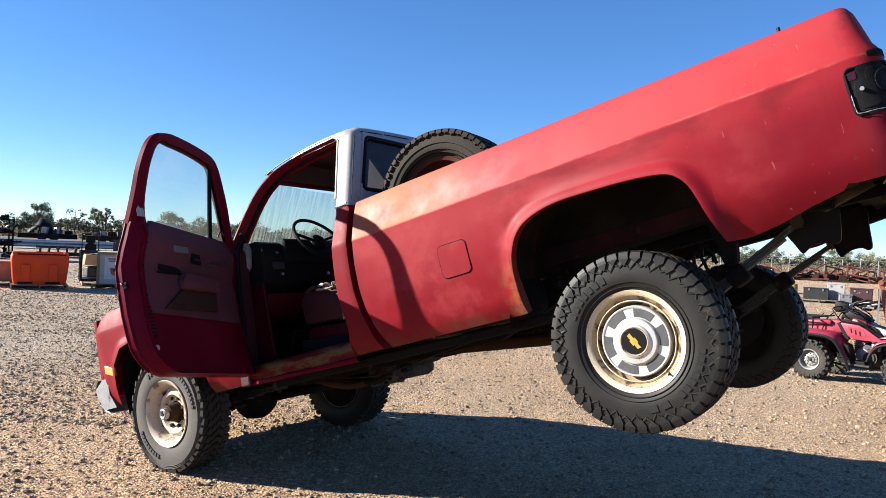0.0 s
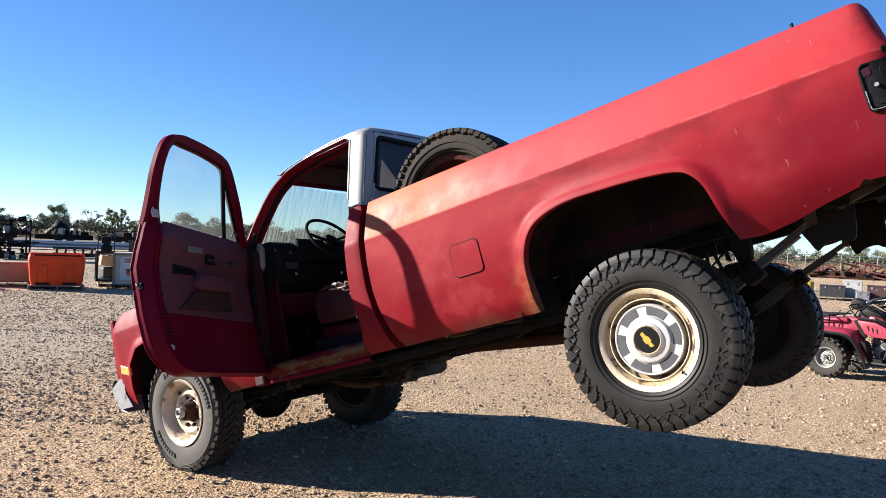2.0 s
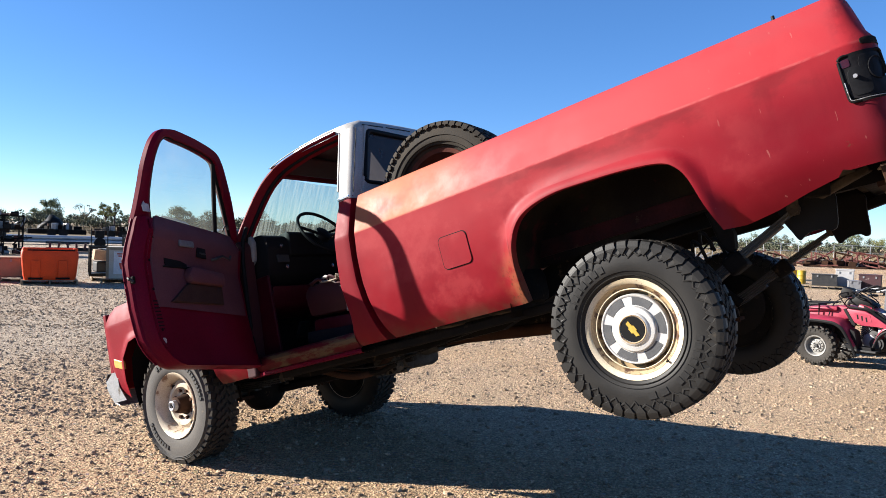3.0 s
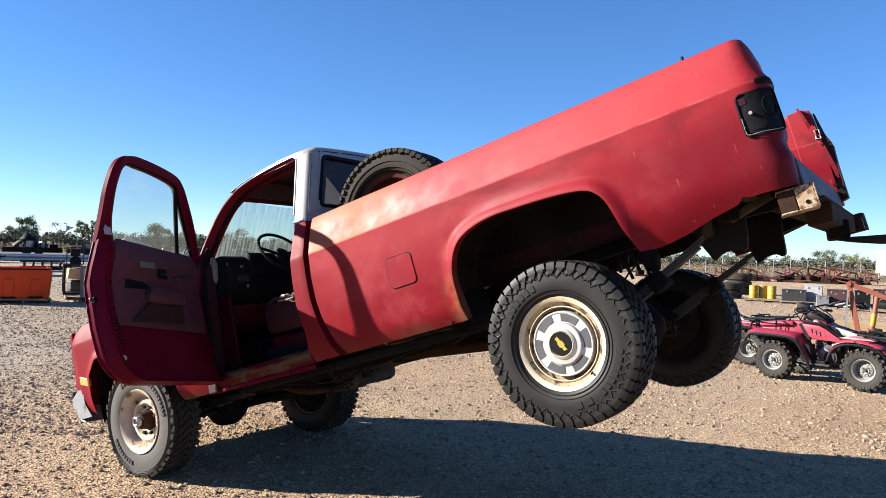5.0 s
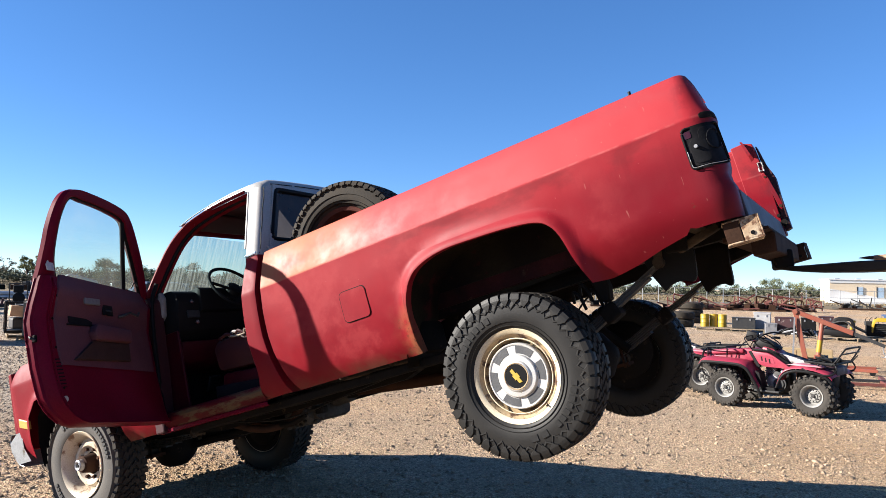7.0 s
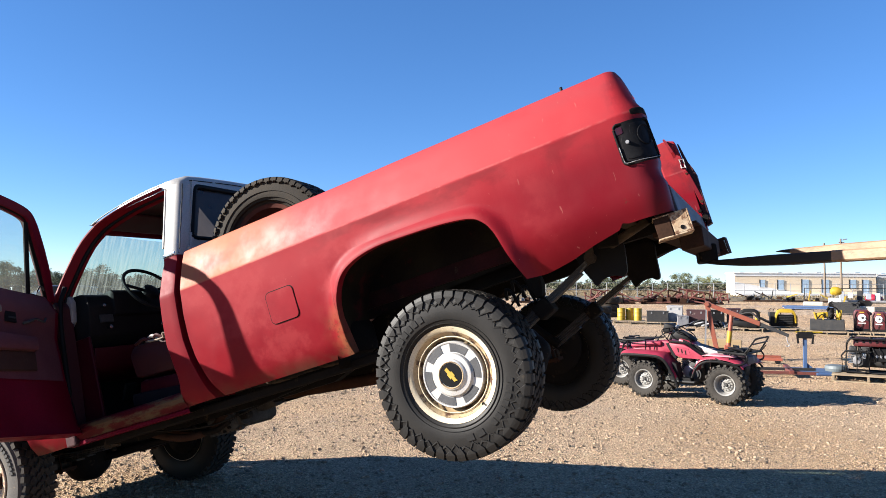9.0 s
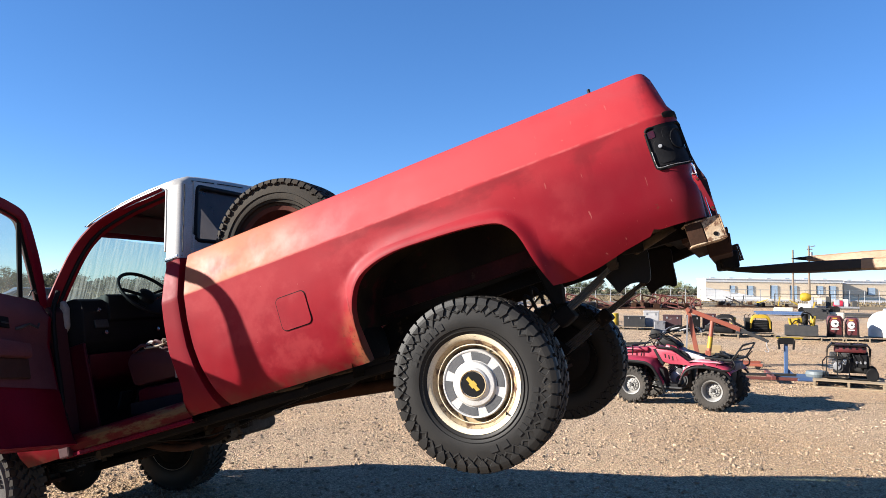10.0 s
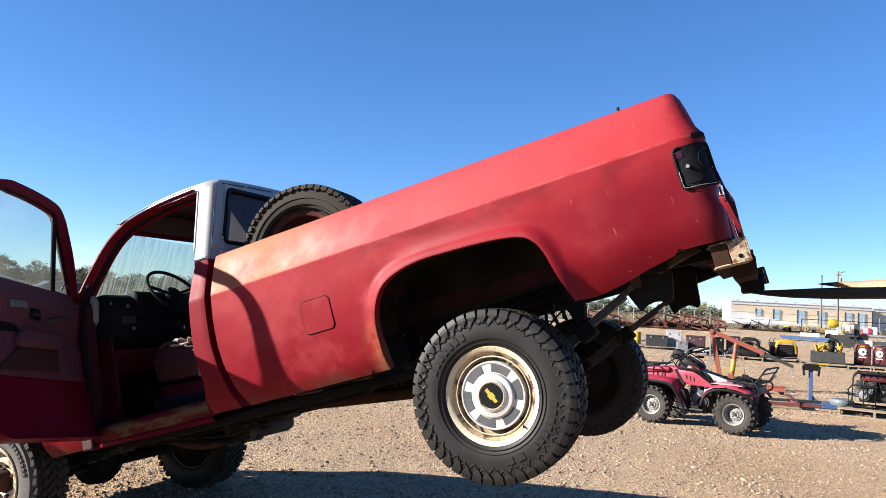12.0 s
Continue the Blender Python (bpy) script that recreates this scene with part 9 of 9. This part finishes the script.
def dark_rack(m, n, seed, label):
    rng = random.Random(seed)
    d = thing("machinery_rack", label, "machinery", m)
    for k in range(n):
        base = (0.02, 0.62, 1.17, 1.77)[k % 4]
        bh = rng.uniform(0.12, 0.34) * (0.6 if base > 1.7 else 1.0)
        bx, by, bw = rng.uniform(-1.05, 1.05), rng.uniform(-0.42, 0.42), rng.uniform(0.14, 0.42)
        tone = (BLACK, DARK_STEEL, CHASSIS, RED_STEEL, RUST, GREY_STEEL)[rng.choice((0, 1, 2, 0, 2, 1, 3, 4, 5))]
        if k % 3:
            part("machine_block", box((bx, by, base + bh / 2), (bw, rng.uniform(0.2, 0.4), bh), (0, 0, rng.uniform(-30, 30)), 0.02), tone, d)
        else:
            part("machine_drum", cyl((bx - bw / 2, by, base + bh / 2), (bx + bw / 2, by, base + bh / 2), bh / 2, 12), tone, d, smooth=40)
    for k in range(n // 2):
        x, z = rng.uniform(-1.1, 1.0), rng.uniform(0.2, 1.7)
        part("pipe", tube([(x, rng.uniform(-0.6, 0.4), z), (x + rng.uniform(-0.2, 0.5), rng.uniform(-0.6, 0.2), z + rng.uniform(-0.3, 0.5)), (x + rng.uniform(0.1, 0.7), rng.uniform(-0.6, 0.2), z + rng.uniform(-0.2, 0.3))], rng.uniform(0.015, 0.035), 6, bend=3), (BLACK, CHASSIS, GREY_STEEL)[k % 3], d)
    for x in (-1.1, -0.4, 0.35, 1.1):
        part("post", box((x, -0.5, 0.9), (0.05, 0.05, 1.8), (0, rng.uniform(-3, 3), 0)), BLACK, d)
        part("post", box((x, 0.5, 0.9), (0.05, 0.05, 1.8)), BLACK, d)
    for z in (0.6, 1.15, 1.75):
        part("shelf", box((0, 0, z), (2.3, 1.1, 0.04)), CHASSIS, d)
    return d


dark_rack(facing(-20.5, 32.6), 40, 1, "black machinery piled on a steel rack")
dark_rack(facing(-23.0, 36.5), 28, 2, "dark machinery piled on a steel rack")
dark_rack(facing(-27.5, 39.0), 24, 3, "dark machinery piled on a steel rack")
ri = thing("red_harrow", "faded red farm implement with dark frame", "implement", facing(-19.6, 37.2))
for k in range(5):
    part("tine_frame", box((-0.8 + 0.4 * k, 0, 0.32), (0.10, 0.9, 0.34), (0, 12 * math.sin(k * 2), 0), 0.02), RED_STEEL, ri)
part("beam", box((0, 0, 0.48), (2.0, 0.12, 0.12)), DARK_STEEL, ri)
part("beam", box((0, 0.4, 0.12), (2.0, 0.12, 0.20)), DARK_STEEL, ri)
dark_rows = ((-38, 70, 5.0, 1.3), (-33, 72, 4.5, 1.0), (-28, 73, 4.0, 0.9), (-44, 68, 4.5, 1.5), (-22, 74, 4.0, 0.8), (-12, 70, 5.0, 0.7), (-4, 72, 5.0, 0.9), (-17, 66, 3.0, 1.0), (6, 74, 5, 0.8))
for k, (x, y, l, h) in enumerate(dark_rows):
    rng = random.Random(k)
    t_ = thing("flat_trailer", "dark flat trailer with scrap piled on it", "trailer", facing(x, y, rng.uniform(-6, 6)))
    part("deck", box((0, 0, 0.50), (l, 2.0, 0.46), None, 0.03), RUST if k % 2 else CHASSIS, t_)
    for j in range(9):
        lh = h * rng.uniform(0.15, 0.5)
        part("load", box((rng.uniform(-l / 2.3, l / 2.3), rng.uniform(-0.7, 0.7), 0.73 + lh / 2), (rng.uniform(0.2, 0.9), rng.uniform(0.3, 0.8), lh), (0, rng.uniform(-6, 6), rng.uniform(-30, 30)), 0.03), (DARK_STEEL, RUST, CHASSIS, GREY_STEEL)[j % 4], t_)
    for j in range(4):
        x = rng.uniform(-l / 2.2, l / 2.4)
        part("rail", tube([(x, -0.9, 0.7), (x, -0.9, 0.8 + h * 0.5), (x + rng.uniform(0.4, 1.2), -0.9, 0.8 + h * 0.5), (x + rng.uniform(0.5, 1.2), -0.9, 0.7)], 0.03, 6), CHASSIS, t_)
    for s in (-1, 1):
        part("wheel", revolve([(-0.1, 0.15), (-0.12, 0.4), (0.12, 0.4), (0.1, 0.15)], 14, "y", (s * 0.5, -0.95, 0.4)), BLACK, t_)
shed = thing("dark_hay_stack", "dark tarpaulin-covered heap at the field edge", "heap", facing(-52.4, 95.4))
bm = bmesh.new()
bmesh.ops.create_icosphere(bm, subdivisions=3, radius=1)
for v_ in bm.verts:
    k = 1 + 0.18 * noise.noise(v_.co * 2.0)
    v_.co = Vector((v_.co.x * 1.7 * k, v_.co.y * 1.4 * k, max(0.0, (1 - abs(v_.co.x) ** 1.2 * 0.55) * (v_.co.z + 1) * 1.15 * k)))
part("cover", bm, BLACK, shed, smooth=70)
van = thing("pale_car", "pale blue car parked far across the yard", "car", facing(-13.5, 46.0, 10))
part("body", prism([(-2.1, 0.35), (2.1, 0.35), (2.15, 0.8), (1.3, 0.95), (0.8, 1.40), (-1.2, 1.42), (-1.9, 0.95), (-2.15, 0.85)], "y", -0.85, 0.85, 0.08), mat("dusty_blue_car_paint", (0.07, 0.09, 0.12), 0.4), van, smooth=30)
part("glass", prism([(-1.55, 0.97), (1.05, 0.97), (0.72, 1.33), (-1.15, 1.35)], "y", -0.865, 0.865), GLASS_REAR, van)
for x in (-1.35, 1.35):
    for s in (-1, 1):
        part("wheel", revolve([(-0.1, 0.1), (-0.11, 0.33), (0.11, 0.33), (0.1, 0.1)], 18, "y", (x, s * 0.80, 0.33)), BLACK, van)
# ---- far edge: field, fence, site offices, poles, trees ----
F_, R_ = Vector((0.206, 0.979, 0)), Vector((0.979, -0.206, 0))
SIDING = mat("beige_steel_siding", (0.76, 0.60, 0.41), 0.6, 0, (0.71, 0.56, 0.385), 1.0, 0.4, 0.05, 30)
SIDING_WHITE = mat("white_gable_paint", (0.74, 0.71, 0.66), 0.6, 0, (0.66, 0.63, 0.58), 0.5, 0.4, 0.05, 30)
# pale blue base colour stands in for the sky reflected in the panes
WINDOW_BLUE = mat("painted_sky_glass", (0.40, 0.50, 0.58), 0.25, 0, (0.34, 0.44, 0.52), 0.6, 0.4)
STRAW = mat("dry_straw_field", (0.185, 0.140, 0.085), 0.95, 0, (0.125, 0.100, 0.064), 0.12, 0.6, 0.3, 3, per_island=0.35, spec=0.1)
FENCE = mat("galvanised_fence_post", (0.3276, 0.3276, 0.3276), 0.6, 0.4, (0.2652, 0.2652, 0.2652), 4)
POLE_WOOD = mat("weathered_pole_wood", (0.1716, 0.1326, 0.0936), 0.9, 0, (0.1248, 0.0936, 0.0702), 3)


def site_office(depth, r0, r1, h, label, doors, first):
    o = F_ * depth + R_ * r0
    m = Matrix.Translation(o) @ pose(0, 0, 0, 0, 0, -math.degrees(math.atan2(0.206, 0.979)))
    b = thing("site_office", label, "portable building", m, "site offices")
    L = r1 - r0
    part("wall", box((L / 2, 1.8, h / 2 + 0.25), (L, 3.6, h - 0.3)), SIDING, b)
    part("roof", box((L / 2, 1.8, h + 0.17), (L + 0.3, 3.9, 0.16), None, 0.03), SIDING_WHITE, b, "white flat roof")
    part("fascia", box((L / 2, -0.03, h - 0.1), (L + 0.1, 0.08, 0.42)), SIDING_WHITE, b)
    part("skirt", box((L / 2, 0.05, 0.20), (L, 3.4, 0.40)), SIDING_WHITE, b, "pale skirting")
    if first:
        # sunlit part of the wall, drawn as a white wedge
        part("end_panel", prism([(0.0, 0.0), (13.0, 0.0), (0.0, 2.2)], "y", -0.07, -0.02), SIDING_WHITE, b, "white wedge painted as sunlight on the wall")
    for x, w, z0, z1 in doors:
        w *= 0.75
        win = part("window", box((x, -0.03, (z0 + z1) / 2), (w, 0.10, z1 - z0), None, 0.01), WINDOW_BLUE, b, "blue-grey door or window panel")
        part("frame", box((x - w / 2 - 0.05, -0.04, (z0 + z1) / 2), (0.12, 0.12, z1 - z0 + 0.1)), DARK_STEEL, win)
        part("sill", box((x, -0.06, z0 - 0.04), (w + 0.2, 0.14, 0.06)), SIDING_WHITE, win)
    for k in range(int(L / 3)):
        part("roof_vent", box((1.5 + 3 * k, 1.2, h + 0.32), (0.7, 0.5, 0.16), None, 0.03), GALV, b)
    # dark grey slab over the beige end paints its shaded side
    part("end_wall", box((L + 0.04, 1.8, h / 2 + 0.2), (0.08, 3.4, h - 0.4)), DARK_STEEL, b, "end wall slab, dark grey for its shade")
    return b


site_office(115, 42.8, 64.6, 3.4, "long beige and white portable site office", [(4.3, 1.0, 1.4, 2.5), (7.1, 1.2, 1.0, 2.5), (10.9, 1.4, 0.5, 2.6), (14.0, 1.4, 0.5, 2.6), (18.2, 1.3, 1.2, 2.6), (20.2, 1.3, 0.5, 2.6)], True)
site_office(117, 65.9, 85.0, 3.3, "beige portable site office with pale windows", [(4.5, 1.6, 1.3, 2.4), (8.0, 1.6, 1.3, 2.4), (13.0, 1.6, 1.3, 2.4)], False)


def power_pole(p, h, label, arm):
    b = thing("utility_pole", label, "pole", at(p.x, p.y, -20))
    part("shaft", cyl((0, 0, 0), (0, 0, h), 0.16, 10, 0.11), POLE_WOOD, b, smooth=40)
    if arm:
        part("cross_arm", box((0.1, 0, h - 0.5), (0.7, 0.12, 0.12)), POLE_WOOD, b)
        part("lamp", box((0.5, 0, h - 0.1), (0.6, 0.2, 0.14), (0, -12, 0), 0.03), GALV, b)
        part("transformer", cyl((0.28, 0, h - 1.7), (0.28, 0, h - 0.9), 0.2, 10), GREY_STEEL, b)
    return b


power_pole(Vector((69.4, 85.2, 0)), 7.9, "weathered timber utility pole with lamp and transformer", True)
power_pole(Vector((71.0, 90.4, 0)), 7.6, "thin bare utility pole", False)

# chain-link fence along the field: posts and rails
fence = thing("fence", "galvanised chain-link fence posts and rails at the field edge", "fence", at(0, 0))
post_me = bpy.data.meshes.new("post")
bm = cyl((0, 0, 0), (0, 0, 1.9), 0.04, 6)
bm.to_mesh(post_me), bm.free(), post_me.materials.append(FENCE)
for k in range(60):
    p = F_ * 92 + R_ * (-12 + 1.0 * k * 1.9)
    o = new("post", post_me)
    o.parent, o.location = fence, p
for z in (0.15, 1.0, 1.85):
    a, b = F_ * 92 + R_ * -12, F_ * 92 + R_ * 101
    part("rail", cyl((a.x, a.y, z), (b.x, b.y, z), 0.025, 6), FENCE, fence)
near_fence = thing("pipe_fence", "dark pipe fence in front of the site offices", "fence", at(0, 0))
for k in range(14):
    p = F_ * 62 + R_ * (29 + 2.4 * k)
    part("post", cyl((p.x, p.y, 0), (p.x, p.y, 1.5), 0.035, 6), DARK_STEEL, near_fence)
a, b = F_ * 62 + R_ * 29, F_ * 62 + R_ * 62
part("rail", cyl((a.x, a.y, 1.45), (b.x, b.y, 1.45), 0.03, 6), DARK_STEEL, near_fence)

# field of dry grass: tufts
def tufts(name, count, seed, lo, hi, region, material, label):
    rng = np.random.RandomState(seed)
    verts, faces = [], []
    for k in range(count):
        x, y = region(rng)
        h = rng.uniform(lo, hi)
        for j in range(5):
            a = rng.uniform(0, 6.28)
            ox, oy = rng.uniform(-h, h, 2) * 0.7
            w = h * 0.25
            n0 = len(verts)
            verts += [(x + ox - w * math.cos(a), y + oy - w * math.sin(a), -0.02), (x + ox + w * math.cos(a), y + oy + w * math.sin(a), -0.02), (x + ox + rng.uniform(-h, h) * 0.3, y + oy + rng.uniform(-h, h) * 0.3, h * rng.uniform(0.6, 1.1))]
            faces.append((n0, n0 + 1, n0 + 2))
    ob = raw_mesh(name, verts, faces, material)
    return tagged(ob, label, "grass", kind="stuff")


def belt(rng):
    a = radians(rng.uniform(-48, 62))
    d = 98 + 120 * rng.uniform() ** 1.2
    return d * math.sin(a), d * math.cos(a)


tufts("dry_grass", 30000, 5, 0.10, 0.34, belt, STRAW, "dry straw-coloured grass of the field beyond the yard")
field = raw_mesh("field", [(d * math.sin(radians(a)), d * math.cos(radians(a)), 0.03 + 0.0 * d) for d in (80, 130, 220, 420) for a in range(-80, 91, 5)],
                 [(r * 35 + i, r * 35 + i + 1, (r + 1) * 35 + i + 1, (r + 1) * 35 + i) for r in range(3) for i in range(34)], STRAW)
tagged(field, "dry grass field beyond the yard", "field", kind="structure")

# ---- trees ----
LEAF = mat("olive_leaves", (0.100, 0.115, 0.055), 0.7, 0, (0.130, 0.132, 0.066), 0.6, 0.5, 0, 20, per_island=0.5, spec=0.2)
LEAF_GOLD = mat("yellowing_leaves", (0.170, 0.155, 0.048), 0.7, 0, (0.130, 0.132, 0.046), 0.6, 0.5, 0, 20, per_island=0.4, spec=0.2)
LEAF_DARK = mat("dark_scrub_leaves", (0.075, 0.080, 0.048), 0.8, 0, (0.100, 0.095, 0.058), 0.6, 0.5, 0, 20, per_island=0.5, spec=0.2)
LEAF_GREY = mat("grey_scrub_twigs", (0.117, 0.0936, 0.0663), 0.9, 0, (0.0858, 0.0702, 0.0468), 0.6, 0.5, 0, 20, per_island=0.4, spec=0.1)
# distance haze mixed into the leaf colour of the far tree lines
LEAF_HAZE = mat("hazy_far_leaves", (0.092, 0.100, 0.066), 0.8, 0, (0.118, 0.120, 0.080), 0.3, 0.5, 0, 20, per_island=0.45, spec=0.1)
BARK = mat("grey_brown_bark", (0.0936, 0.0702, 0.0546), 0.9, 0, (0.0624, 0.0468, 0.039), 4, 0.5, 0.3, 20)


def leaf_cloud(centres, per, size, rng):
    """Many small leaf faces round the given clump centres (x, y, z, radius)."""
    verts, faces = [], []
    for cx, cy, cz, r in centres:
        for k in range(per):
            d = rng.normal(size=3)
            d /= np.linalg.norm(d)
            p = np.array((cx, cy, cz)) + d * r * rng.uniform(0.35, 1.05) * np.array((1, 1, 0.8))
            u = rng.normal(size=3)
            u /= np.linalg.norm(u)
            w = np.cross(u, d + 0.3)
            w /= np.linalg.norm(w) + 1e-6
            s = size * rng.uniform(0.6, 1.4)
            n0 = len(verts)
            verts += [tuple(p - u * s), tuple(p + w * s * 0.7), tuple(p + u * s), tuple(p - w * s * 0.7)]
            faces.append((n0, n0 + 1, n0 + 2, n0 + 3))
    return verts, faces


def tree(x, y, h, spread, leaf, label, seed, density=1.0, bare=0.25):
    rng = np.random.RandomState(seed)
    t = thing("tree", label, "tree", at(x, y))
    bm = bmesh.new()
    trunk_h = h * bare
    add_tube(bm, [(0, 0, -0.1), (0.02 * h, 0.01 * h, trunk_h), (0.0, 0.02 * h, h * 0.62)], [0.045 * h, 0.032 * h, 0.012 * h], 7)
    centres = []
    n = int(9 * density) + 5
    for k in range(n):
        a = 2 * math.pi * k / n + rng.uniform(-0.4, 0.4)
        z = h * (bare + (0.93 - bare) * rng.uniform(0.15, 1.0))
        f = math.sin(math.pi * min(0.95, max(0.2, (z / h - bare) / (1 - bare) * 0.8 + 0.15)))
        rr = spread * f * rng.uniform(0.45, 1.0)
        q = (rr * math.cos(a), rr * math.sin(a), z)
        add_tube(bm, [(0.01 * h, 0.01 * h, trunk_h * rng.uniform(0.8, 1.3)), (q[0] * 0.5, q[1] * 0.5, (z + trunk_h) / 2 + 0.03 * h), q], [0.02 * h, 0.012 * h, 0.005 * h], 5)
        for j in range(3):
            centres.append((q[0] + rng.normal() * spread * 0.16, q[1] + rng.normal() * spread * 0.16, q[2] + rng.normal() * h * 0.05, spread * rng.uniform(0.16, 0.34)))
    part("trunk", bm, BARK, t, smooth=50)
    if density > 0.2:
        v, f = leaf_cloud(centres, int(80 * density), 0.019 * h, rng)
        raw_mesh("crown", v, f, leaf, t)
    return t


tree(-97, 175, 6.6, 3.8, LEAF, "broad olive-green tree at the field edge", 11, 1.6, 0.16)
tree(-80, 168, 5.6, 2.0, LEAF_GOLD, "thin yellow-green tree with forked trunk", 12, 0.9, 0.35)
tree(-77, 166, 6.0, 1.6, LEAF_GOLD, "thin yellow-green tree with sparse crown", 13, 0.7, 0.45)
tree(-86, 170, 5.6, 2.6, LEAF_GREY, "thin grey half-bare tree at the field edge", 14, 0.45, 0.2)
tree(-64, 176, 5.0, 2.6, LEAF, "olive-green tree at the field edge", 15, 1.3, 0.15)
tree(-110, 172, 5.0, 2.8, LEAF_DARK, "dark green tree at the field edge", 16, 1.3, 0.15)
tree(-56, 150, 5.2, 3.4, LEAF, "broad olive-green tree at the field edge", 17, 1.5, 0.12)
tree(-50, 152, 4.4, 2.8, LEAF, "olive-green tree at the field edge", 18, 1.3, 0.12)
tree(-42, 160, 5.0, 3.2, LEAF_DARK, "dark green tree at the field edge", 19, 1.4, 0.12)
tree(104, 190, 4.8, 3.4, LEAF, "olive-green tree beyond the fence", 20, 1.5, 0.12)
tree(110, 188, 4.2, 3.8, LEAF_GOLD, "yellowing bushy tree beyond the fence", 21, 1.4, 0.10)
tree(127, 198, 5.4, 3.2, LEAF_DARK, "dark green tree beyond the fence", 22, 1.4, 0.14)
tree(139, 196, 5.2, 3.4, LEAF, "olive-green tree beyond the fence", 23, 1.4, 0.14)
tree(88, 196, 4.5, 3.8, LEAF_DARK, "dark green tree beyond the fence", 24, 1.4, 0.12)
tree(80, 192, 4.2, 3.4, LEAF, "olive-green tree beyond the fence", 25, 1.3, 0.12)


def woods(name, seed, a0, a1, n, d0, d1, h0, h1, leaf, label):
    rng = np.random.RandomState(seed)
    centres = []
    for k in range(n):
        a, d = radians(rng.uniform(a0, a1)), rng.uniform(d0, d1)
        h = rng.uniform(h0, h1) * (0.75 + 0.35 * noise.noise(Vector((math.degrees(a) * 0.35, 0, seed))))
        for j in range(4):
            centres.append((d * math.sin(a) + rng.normal() * 1.2, d * math.cos(a) + rng.normal() * 1.2, h * rng.uniform(0.25, 0.85), h * rng.uniform(0.22, 0.36)))
    v, f = leaf_cloud(centres, 40, 0.19, rng)
    return tagged(raw_mesh(name, v, f, leaf), label, "woods", kind="stuff")


woods("far_scrub", 31, -55, 65, 330, 205, 250, 2.2, 4.6, LEAF_DARK, "line of dark scrub and trees along the horizon")
woods("far_woods", 32, -55, 65, 200, 215, 270, 3.0, 5.8, LEAF, "olive trees along the horizon")
woods("grey_scrub", 33, -55, 65, 180, 170, 215, 1.0, 2.4, LEAF_GREY, "grey-brown brush at the field edge")
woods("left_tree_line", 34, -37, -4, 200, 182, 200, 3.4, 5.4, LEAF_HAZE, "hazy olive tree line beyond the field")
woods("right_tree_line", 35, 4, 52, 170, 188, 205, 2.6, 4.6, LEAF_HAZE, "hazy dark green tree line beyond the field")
